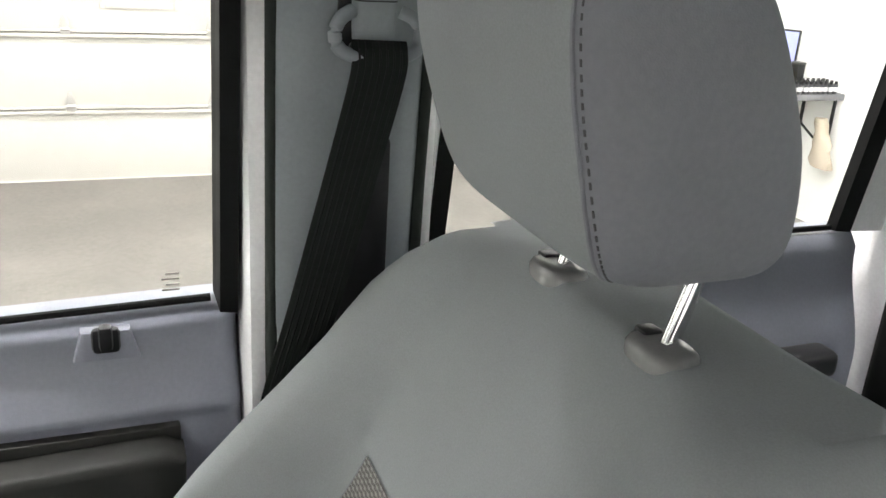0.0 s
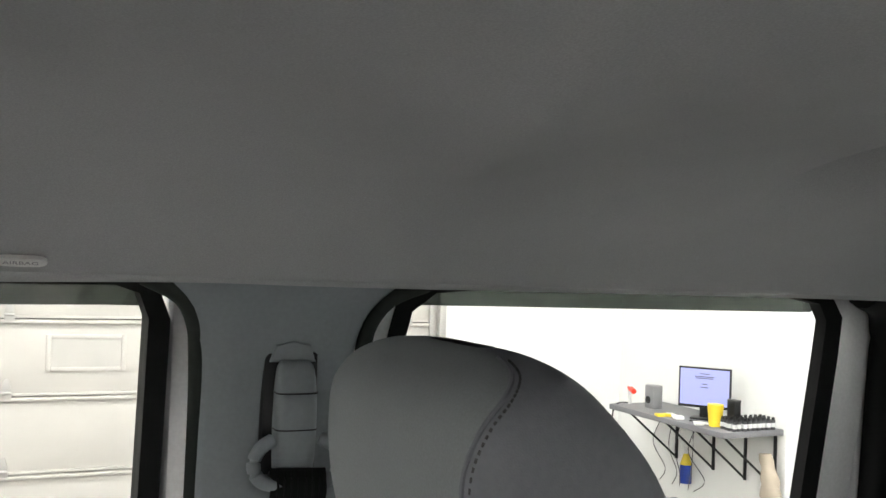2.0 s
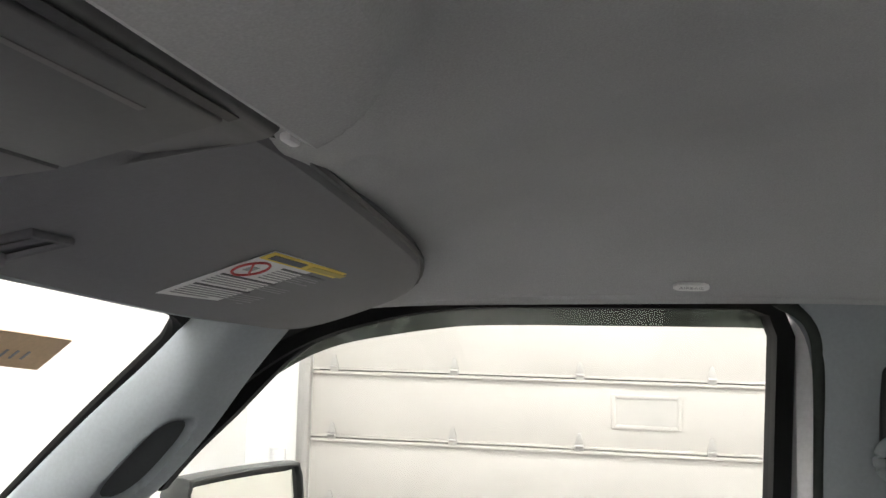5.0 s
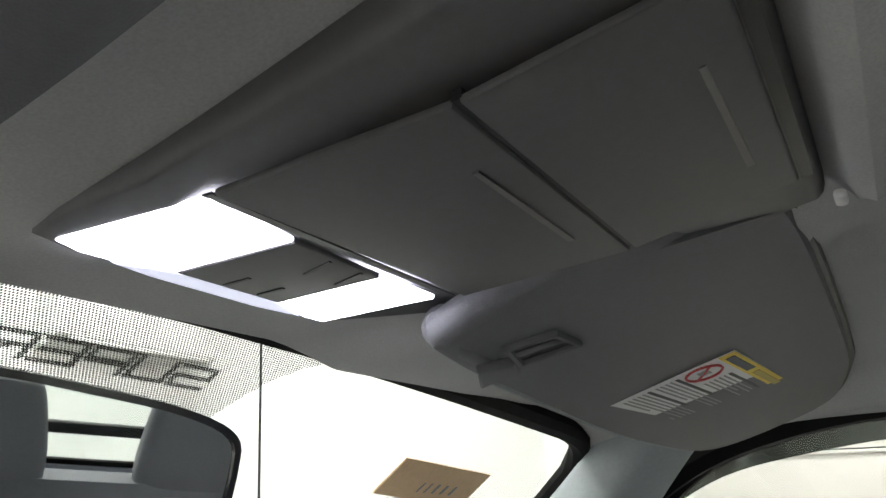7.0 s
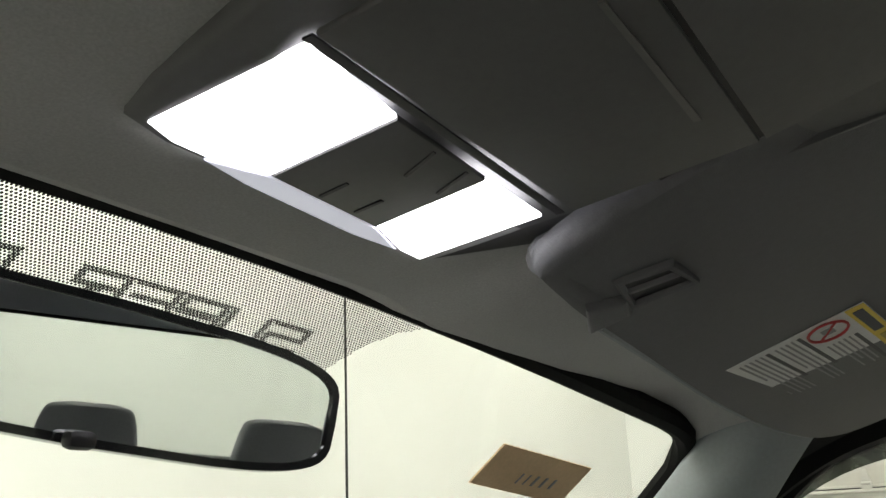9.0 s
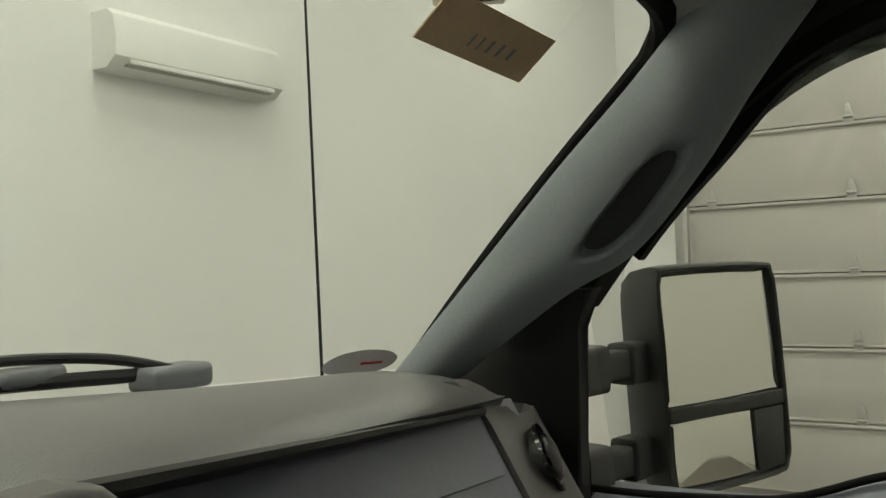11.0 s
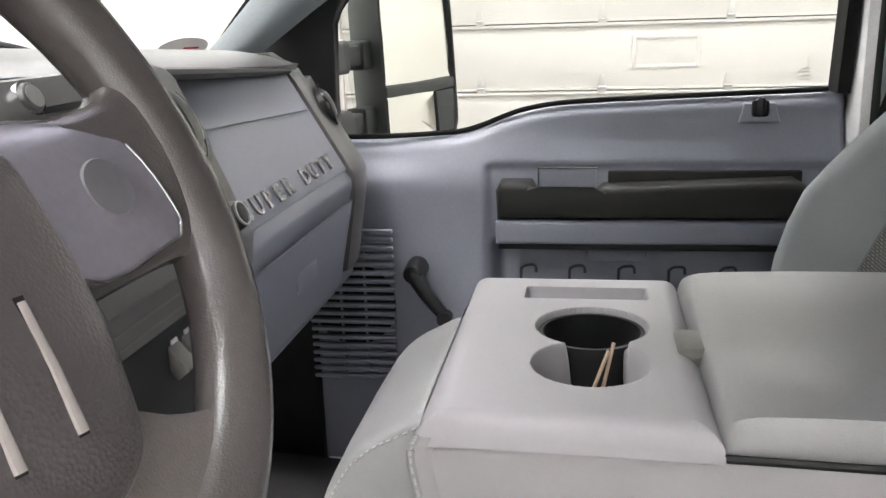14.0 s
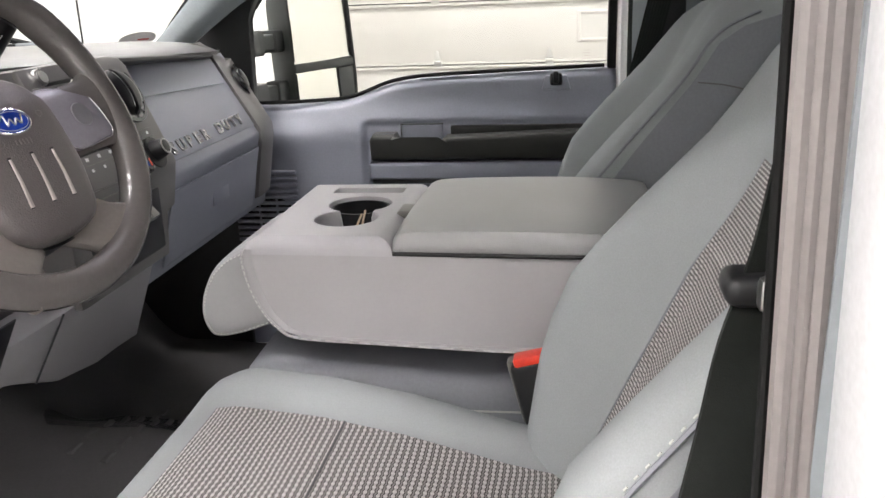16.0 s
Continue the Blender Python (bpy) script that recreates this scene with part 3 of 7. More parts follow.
t = thing("spray_bottle", "blue and yellow bottle hung below the counter", "bottle", (5.73, -5.08, 0.3))
part("body", disc((5.73, -5.06, 0.21), (0, 0, 1), 0.05, 0.15, 14), BLUE, t)
part("shoulder", disc((5.73, -5.06, 0.36), (0, 0, 1), 0.048, 0.09, 14, 0.02), YELLOW, t, "yellow upper part")
part("neck", disc((5.73, -5.06, 0.45), (0, 0, 1), 0.018, 0.05, 10), PAPER, t)
jk = []
for i in range(9):
    z = 0.63 - 0.043 * i
    w = 0.035 + 0.009 * i + 0.012 * math.sin(i * 2.1)
    jk.append([Vector((4.825 + w * math.cos(a) * (1 + 0.18 * math.sin(3 * a + i)) - 0.012 * i, -5.02 + 0.05 * math.sin(a), z)) for a in (2 * math.pi * q / 20 for q in range(20))])
tagged(part("jacket", loft(jk), surface("beige_cloth", (0.42, 0.36, 0.29), 0.9)), "beige cloth jacket hanging from the counter bracket", "jacket")

# ---- the truck's cab: shell ----
def liner_z(x, y):
    ax = abs(x)
    side = 0.130 * (min(ax, 0.688) / 0.70) ** 5.2
    front = 0.106 * step(-0.30, 0.42, y) ** 1.2
    rear = 0.05 * step(-0.95, -1.45, y)
    # crease pressed into the cloth, a cross groove behind it, and the swelling behind the console
    d = -0.461 - 0.225 * (ax - 0.546) - y
    fold = -0.024 * math.exp(-d / 0.060 if d > 0 else d / 0.060) * step(0.20, 0.34, ax) * step(0.58, 0.47, ax)
    groove = 0.050 * math.exp(-((y + 0.81) / 0.035) ** 2) * step(0.60, 0.50, ax)
    tongue = -0.030 * step(1.10, 0.90, math.hypot(x / 0.165, (y - 0.10) / 0.105)) * step(0.085, 0.060, y)
    # the cloth comes down to the visors' rear edges, with a finger dent behind each
    seat = -0.011 * step(-0.12, 0.085, y) * step(0.63, 0.48, ax) * step(0.14, 0.20, ax)
    dent = 0.012 * math.exp(-((ax - 0.285) / 0.030) ** 2 - ((y - 0.072) / 0.014) ** 2)
    wave = 0.0045 * math.sin(8.0 * x + 3.1 * y + 1.0) * math.cos(6.5 * y - 2.0 * x) * step(0.66, 0.46, ax) * step(0.05, -0.15, y)
    return 1.982 - math.sqrt(side * side + front * front + rear * rear) + fold + groove + tongue + wave + seat + dent


hl = thing("headliner", "grey knit cloth headliner moulded over the cab roof", "headliner", (0, -0.4, 1.94), kind="structure")
part("lining", sheet(lambda u, v: (-0.705 + 1.41 * u, 0.392 - 1.84 * v, liner_z(-0.705 + 1.41 * u, 0.392 - 1.84 * v)), 200, 260, 0.03, (0, 0, 1)), LINER, hl)
for s in (1, -1):
    # rolled lip over the side windows
    part("side_lip", tube(smooth_path([(s * 0.664, 0.29, 1.872), (s * 0.682, 0.22, 1.850), (s * 0.698, 0.10, 1.857), (s * 0.703, -0.26, 1.867), (s * 0.703, -0.40, 1.867), (s * 0.704, -0.53, 1.867), (s * 0.704, -1.00, 1.868), (s * 0.699, -1.40, 1.864)]), 0.010, 10), LINER, hl)


def header(u, v):
    x = -0.70 + 1.40 * u
    a = Vector((x, 0.391, liner_z(x, 0.391) + 0.002))
    return tuple(a.lerp(screen(x, 0.0) + Vector((0, 0.004, -0.006)), v))


def screen(x, s):
    """The inside of the windscreen, s from its top edge to its foot."""
    k = math.hypot(x, 0.03) / 0.686
    top = Vector((x, 0.385 + 0.052 * max(1 - k, 0.0) ** 1.3, 1.904 - 0.066 * k ** 1.27))
    base = Vector((x * 1.01, 1.0 - 0.60 * x * x, 1.49))
    p = top.lerp(base, s)
    p.z += 0.03 * s * (1 - s)
    p.y += 0.03 * s * (1 - s)
    return p


part("front_edge", sheet(header, 60, 4, 0.004, (0, 1, 0)), LINER, hl)
bm = sheet(lambda u, v: (-0.80 + 1.6 * u, 0.42 - 1.95 * v, 2.045 - 0.05 * abs(2 * u - 1) ** 4 - 0.07 * step(0.1, 0.42, 0.42 - 1.95 * v)), 12, 12, 0.02)
roof = tagged(part("truck_roof", bm, PAINT), "white painted steel truck cab roof", "roof", kind="structure")
tagged(part("cab_floor", rbox((-0.78, -1.45, 0.66), (0.78, 1.0, 0.72), 0.01), CARPET), "black rubber cab floor covering", "floor", kind="structure")
# loose vinyl floor covering with soft folds
def vinyl_floor(u, v):
    x, y = -0.76 + 1.52 * u, 0.22 + 0.75 * v
    z = 0.752 + 0.008 * math.sin(11 * x + 5 * y) * math.sin(7 * y - 3 * x + 1) + 0.005 * math.sin(23 * x - 17 * y) * math.cos(9 * x + 4)
    hump = 0.10 * math.exp(-(x / 0.26) ** 4) * step(0.30, 0.75, y)
    crease = 0.018 * math.exp(-((x + 0.36 + 0.45 * (y - 0.5)) / 0.016) ** 2) + 0.016 * math.exp(-((x + 0.18 - 0.25 * (y - 0.5)) / 0.014) ** 2) + 0.007 * math.exp(-((y - 0.47 + 0.3 * x) / 0.014) ** 2)
    return (x, y, z + hump + crease + 0.22 * step(0.74, 0.97, y) ** 1.5)


mat = thing("floor_mat", "shiny black vinyl floor covering with soft folds", "floor mat", (0, 0.6, 0.72))
part("sheet", sheet(vinyl_floor, 120, 70, 0.012, (0, 0, -1)), CARPET, mat, angle=80)
for i in range(7):
    for j in range(5):
        x, y = 0.06 + 0.055 * i, 0.42 + 0.06 * j
        z = vinyl_floor((x + 0.76) / 1.52, (y - 0.22) / 0.75)[2]
        part("rib", rbox((x - 0.018, y - 0.006, z - 0.004), (x + 0.018, y + 0.006, z + 0.004), 0.002, 1), CARPET, mat)
tagged(part("firewall", rbox((-0.78, 0.98, 0.66), (0.78, 1.04, 1.42), 0.01), CARPET), "black insulated firewall behind the dashboard", "firewall", kind="structure")
bm = rbox((-0.78, -1.50, 0.66), (0.78, -1.45, 1.42), 0.01)
rbox((-0.78, -1.50, 1.82), (0.78, -1.45, 2.00), 0.005, bm=bm)
rbox((-0.78, -1.50, 1.42), (-0.62, -1.45, 1.82), 0.005, bm=bm)
rbox((0.62, -1.50, 1.42), (0.78, -1.45, 1.82), 0.005, bm=bm)
tagged(part("cab_rear_wall", bm, TRIM), "grey trimmed rear wall of the cab", "wall", kind="structure")
rw = thing("rear_window", "rear cab window", "window", (0, -1.48, 1.62), kind="structure")
o = part("pane", rbox((-0.62, -1.48, 1.42), (0.62, -1.474, 1.82), 0), GLASS, rw)
o.visible_shadow = False
for z in (1.425, 1.818):
    part("seal", rbox((-0.63, -1.488, z - 0.007), (0.63, -1.462, z + 0.007), 0.003), RUBBER, rw)
br_ = thing("bed_rail", "dark cross rail of the truck bed behind the rear window", "rail", (0, -1.66, 1.45), kind="structure")
part("rail", rbox((-0.82, -1.68, 1.462), (0.82, -1.64, 1.492), 0.006), BLACK, br_)
for x in (-0.80, 0.80):
    part("rail_post", rbox((x - 0.02, -1.68, 0.60), (x + 0.02, -1.64, 1.463), 0.004), BLACK, br_)
t = thing("rear_dome_lamp", "lit clear dome lamp in the headliner over the rear seats", "lamp", (0.10, -0.96, 1.98))
part("frame", prism([(0.10 + 0.092 * math.copysign(abs(math.cos(a)) ** 0.5, math.cos(a)), -0.96 + 0.110 * math.copysign(abs(math.sin(a)) ** 0.5, math.sin(a)), 1.963) for a in (2 * math.pi * q / 28 for q in range(28))], (0, 0, 0.024), 0.003), PILLAR, t)
part("lens", prism([(0.10 + 0.074 * math.copysign(abs(math.cos(a)) ** 0.4, math.cos(a)), -0.96 + 0.085 * math.copysign(abs(math.sin(a)) ** 0.4, math.sin(a)), 1.958) for a in (2 * math.pi * q / 28 for q in range(28))], (0, 0, 0.006), 0.002), glowing("rear_lamp_glow", (0.90, 0.93, 1.0), 1.6), t, "softly lit clear lens")
t = thing("cargo_lamp", "small clear lamp above the rear window", "lamp", (0, -1.44, 1.90))
part("frame", rbox((-0.10, -1.452, 1.868), (0.10, -1.425, 1.908), 0.008, 3), PILLAR, t)
part("lens", rbox((-0.075, -1.428, 1.876), (0.075, -1.420, 1.900), 0.004), CHROME, t, "bright clear lens")


# windscreen
ws = thing("windscreen", "raked clear windscreen with a dotted black shade band", "windscreen", (0, 0.7, 1.7), kind="structure")
o = part("pane", sheet(lambda u, v: screen(-0.718 + 1.436 * u, v), 30, 16), GLASS, ws)
o.visible_shadow = False
corner = [(0.614, 0.0), (0.642, 0.003), (0.664, 0.010), (0.681, 0.024), (0.693, 0.044), (0.700, 0.070), (0.704, 0.105)]
run = [(-x, s) for x, s in [(0.690 + 0.0014 * i, 1 - 0.09 * i) for i in range(10)] + corner[::-1]] + [(-0.60 + 0.1 * i, 0.0) for i in range(1, 12)] + corner + [(0.704 - 0.0014 * i, 0.1 + 0.09 * i) for i in range(1, 11)]
edge = [screen(x, s) + Vector((0, -0.004 * step(0.5, 0.69, abs(x)), 0.0)) for x, s in run]
for e in (-1, 1):
    b = bmesh.new()
    b.faces.new([b.verts.new(screen(e * x, s) + Vector((0, -0.002, -0.002))) for x, s in corner + [(0.718, 0.105), (0.718, -0.01), (0.614, -0.01)]])
    part("corner_print", b, RUBBER, ws, "black printed corner of the glass")
part("black_edge", tube(edge, [0.0085 + 0.0045 * step(0.16, 0.03, s) for x, s in run], 8), RUBBER, ws, "black rubber edge of the glass")
off = Vector((0, -0.0016, -0.0016))


def band_end(x):
    """How far down the dotted band reaches at x."""
    a = abs(x)
    return lerp([(0.0, 0.160), (0.184, 0.150), (0.191, 0.122), (0.199, 0.084), (0.206, 0.062), (0.221, 0.036), (0.240, 0.018), (0.264, 0.0)], a)


STROKES = {"S": ((1, 1, 0, 1), (0, 1, 0, 0.5), (0, 0.5, 1, 0.5), (1, 0.5, 1, 0), (1, 0, 0, 0)), "U": ((0, 1, 0, 0), (0, 0, 1, 0), (1, 0, 1, 1)), "P": ((0, 0, 0, 1), (0, 1, 1, 1), (1, 1, 1, 0.45), (1, 0.45, 0, 0.45)), "E": ((1, 1, 0, 1), (0, 1, 0, 0), (0, 0, 1, 0), (0, 0.5, 0.9, 0.5)), "R": ((0, 0, 0, 1), (0, 1, 1, 1), (1, 1, 1, 0.5), (1, 0.5, 0, 0.5), (0.4, 0.5, 1, 0)), "D": ((0, 0, 0, 1), (0, 1, 0.8, 1), (0.8, 1, 1, 0.8), (1, 0.8, 1, 0.2), (1, 0.2, 0.8, 0), (0.8, 0, 0, 0)), "T": ((0, 1, 1, 1), (0.5, 1, 0.5, 0)), "Y": ((0, 1, 0.5, 0.5), (1, 1, 0.5, 0.5), (0.5, 0.5, 0.5, 0))}


def off_stroke(px, py, seg, wide, tall):
    ax, ay, bx, by = seg[0] * wide, seg[1] * tall, seg[2] * wide, seg[3] * tall
    dx, dy = bx - ax, by - ay
    q = min(max(((px - ax) * dx + (py - ay) * dy) / (dx * dx + dy * dy), 0), 1)
    return math.hypot(px - ax - dx * q, py - ay - dy * q)


def lettered(x, s):
    """True inside the words SUPER DUTY, which stand in the print and read backwards from within."""
    h = (0.0945 - s) * 0.70
    if not -0.004 < h < 0.024:
        return False
    for k, ch in enumerate("SUPER DUTY"):
        left = 0.158 - 0.0322 * k
        if ch != " " and -0.004 < left - x < 0.030:
            return min(off_stroke(left - x, h, seg, 0.0262, 0.0185) for seg in STROKES[ch]) < 0.0024
    return False


dots, inked = bmesh.new(), bmesh.new()
pitch = 0.0023
for i in range(-115, 116):
    for j in range(60):
        x = pitch * (i + 0.5 * (j % 2))
        s = 0.004 + j * 0.0027
        if s < band_end(x):
            c = screen(x, s) + off
            ux, uy = (screen(x + 0.001, s) - screen(x, s)).normalized(), (screen(x, s + 0.001) - screen(x, s)).normalized()
            into, r = (inked, 0.00122) if lettered(x, s) else (dots, 0.00084)
            into.faces.new([into.verts.new(c + ux * r * math.cos(a) + uy * r * math.sin(a)) for a in (math.pi * q / 3 for q in range(6))])
o = part("dot_band", dots, RUBBER, ws, "black dotted sunshade print")
tagged(o, kind="stuff")
tagged(part("band_lettering", inked, RUBBER, ws, "dotted words SUPER DUTY, reversed from within"), kind="stuff")
# card stuck to the glass
def on_screen(x, s, lift=0.003):
    n = (screen(x + 0.01, s) - screen(x, s)).cross(screen(x, s + 0.01) - screen(x, s)).normalized()
    if n.y > 0:
        n = -n
    return screen(x, s) + n * lift


cd = thing("paper_card", "brown card with dark handwriting stuck inside the windscreen", "card", on_screen(0.5, 0.18))
corners = ((0.4257, 0.1384), (0.5684, 0.1439), (0.5698, 0.2341), (0.4305, 0.2200))
bm = prism([on_screen(*c) for c in corners], (0, -0.001, -0.001))
part("sheet", bm, CARD, cd)
for k, dx in enumerate((0.482, 0.493, 0.505, 0.518, 0.532)):
    w = 0.0016 if k in (0, 1) else 0.0030
    part("written_mark", prism([on_screen(dx - w / 2, 0.181, 0.006), on_screen(dx + w / 2, 0.181, 0.006), on_screen(dx + w / 2, 0.203, 0.006), on_screen(dx - w / 2, 0.203, 0.006)], (0, -0.0004, -0.0004)), GREYINK, cd)
st = thing("screen_sticker", "pale oval sticker low in the windscreen corner", "sticker", on_screen(0.64, 0.97))
b = bmesh.new()
b.faces.new([b.verts.new(on_screen(0.64 + 0.034 * math.cos(a), 0.965 + 0.04 * math.sin(a))) for a in (2 * math.pi * q / 20 for q in range(20))])
part("disc", b, surface("sticker_pale", (0.68, 0.66, 0.65), 0.4, bump=0), st)
part("red_band", prism([on_screen(0.640, 0.960, 0.005), on_screen(0.660, 0.960, 0.005), on_screen(0.660, 0.967, 0.005), on_screen(0.640, 0.967, 0.005)], (0, -0.0004, -0.0004)), REDINK, st)


# dark roof rails over the door frames
for s in (1, -1):
    rl = thing("roof_rail", "black roof rail between headliner and door frame", "roof rail", (s * 0.76, -0.4, 1.88), kind="structure")
    part("rail", tube(smooth_path([(s * 0.760, 0.66, 1.52), (s * 0.755, 0.50, 1.65), (s * 0.750, 0.40, 1.745), (s * 0.745, 0.30, 1.826), (s * 0.738, 0.18, 1.876), (s * 0.736, 0.0, 1.895), (s * 0.736, -1.40, 1.897)], 5), [0.021] * 15 + [0.024, 0.026, 0.028, 0.029] + [0.031] * 12, 8), RUBBER, rl)


# A pillars with grab handles
def a_pillar(s):
    t = thing("a_pillar", "pale grey moulded windscreen pillar trim with a grab handle", "pillar", (s * 0.7, 0.5, 1.6), kind="structure")
    inner = [(0.667, 0.295, 1.905), (0.677, 0.352, 1.852), (0.681, 0.42, 1.782), (0.683, 0.502, 1.706), (0.684, 0.58, 1.628), (0.684, 0.655, 1.553), (0.688, 0.735, 1.475)]
    outer = [(0.716, 0.215, 1.885), (0.722, 0.268, 1.826), (0.722, 0.318, 1.764), (0.724, 0.372, 1.690), (0.730, 0.446, 1.612), (0.735, 0.532, 1.566), (0.735, 0.660, 1.478)]
    inn, out = smooth_path(inner, 6), smooth_path(outer, 6)
    vs = len(inn) - 1

    def skin(v, u, lift=0.0):
        i = min(int(v * vs), vs - 1)
        f = v * vs - i
        a, b = inn[i].lerp(inn[i + 1], f), out[i].lerp(out[i + 1], f)
        inb = Vector((-0.030, -0.012, -0.004))
        g = math.sin(math.pi * min(max(u, 0.0), 1.0)) ** 0.8 if 0 < u < 1 else 0.0
        # sunk opening behind the grip
        r = (abs((u - 0.70) / 0.17) ** 3 + abs((z_of(a.lerp(b, u)) - 1.664) / 0.056) ** 3) ** (1 / 3)
        sink = 0.024 * step(1.0, 0.78, r)
        return a.lerp(b, u) + inb * (g - 0.0) + Vector((0.85, 0.5, 0.1)).normalized() * (sink - lift), r

    def flip(p):
        return (s * p.x, p.y, p.z)

    part("trim", sheet(lambda v, u: flip(skin(v, u)[0]), 110, 46, 0.012, (s * 0.8, 0.5, 0)), PILLAR, t, angle=60)
    # dark sheet over the sunk opening: its shade put into the colour
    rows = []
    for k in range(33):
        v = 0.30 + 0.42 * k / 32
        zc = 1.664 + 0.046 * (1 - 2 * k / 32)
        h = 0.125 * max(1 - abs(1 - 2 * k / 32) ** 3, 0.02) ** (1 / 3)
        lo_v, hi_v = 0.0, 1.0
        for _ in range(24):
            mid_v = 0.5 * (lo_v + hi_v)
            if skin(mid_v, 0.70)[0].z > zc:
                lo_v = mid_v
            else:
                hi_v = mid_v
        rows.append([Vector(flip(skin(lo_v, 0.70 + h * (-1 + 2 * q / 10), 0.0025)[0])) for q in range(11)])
    part("handle_shade", loft(rows, ring=False, caps=False), SEAMSHADE, t, "dark sheet for the shade in the hollow behind the grab handle")


def z_of(p):
    return p.z


a_pillar(1)
a_pillar(-1)


# B pillars: painted core, seals, trim, belt gear
def b_pillar(s):
    t = thing("b_pillar", "grey B-pillar trim on a white painted pillar, with seat belt gear", "pillar", (s * 0.8, -0.38, 1.3), kind="structure")
    X = lambda x: s * x
    part("painted_core", rbox((X(0.785), -0.486, 0.66), (X(0.90), -0.290 if s > 0 else -0.312, 1.93), 0.012), PAINT, t, "white painted pillar")
    loops = []
    for z, a, b, d in ((0.66, -0.30, -0.47, 0.80), (1.30, -0.305, -0.465, 0.785), (1.45, -0.308, -0.462, 0.778), (1.60, -0.311, -0.460, 0.768), (1.75, -0.310, -0.458, 0.755), (1.80, -0.307, -0.460, 0.748), (1.835, -0.296, -0.472, 0.738), (1.868, -0.27, -0.50, 0.715)):
        c = 0.5 * (a + b)
        w = 0.5 * (a - b)
        loops.append([Vector((X(x), y, z)) for x, y in ((0.80, a), (d + 0.006, a - 0.002), (d - 0.004, a - 0.010), (d - 0.012, c + 0.5 * w), (d - 0.014, c), (d - 0.012, c - 0.5 * w), (d - 0.004, b + 0.010), (d + 0.006, b + 0.002), (0.80, b))])
    part("trim", loft(smooth_loops(loops, 3)), PILLAR, t)
    for y, e in ((-0.315, 1), (-0.463, -1)):
        path = smooth_path([(X(0.786), y, 0.70), (X(0.786), y, 1.30), (X(0.778), y, 1.60), (X(0.760), y + 0.003 * e, 1.78), (X(0.742), y + 0.016 * e, 1.838), (X(0.722), y + 0.055 * e, 1.862)], 5)
        part("door_seal", tube(path, 0.008, 10), STRIP, t, "dark ribbed door seal")
    return t


def smooth_loops(loops, n):
    cols = [smooth_path([l[i] for l in loops], n) for i in range(len(loops[0]))]
    return [[c[i] for c in cols] for i in range(len(cols[0]))]


bp = b_pillar(1)
part("dark_slot", rbox((0.752, -0.425, 1.18), (0.772, -0.372, 1.60), 0.006), BLACK, bp, "black slot below the belt guide")
dp = b_pillar(-1)
for k in range(4):
    part("seal_rib", tube([(-0.797 + 0.002 * (k % 2), -0.290 - 0.0072 * k, 0.70), (-0.797 + 0.002 * (k % 2), -0.290 - 0.0072 * k, 1.30), (-0.788, -0.290 - 0.0072 * k, 1.60), (-0.765, -0.288 - 0.0072 * k, 1.80)], 0.0052, 8), SEALGREY, dp, "brown-grey ribbed seal")
part("seal_lip", tube([(-0.790, -0.284, 0.70), (-0.790, -0.284, 1.30), (-0.782, -0.284, 1.60), (-0.758, -0.282, 1.80)], 0.0028, 8), RUBBER, dp)


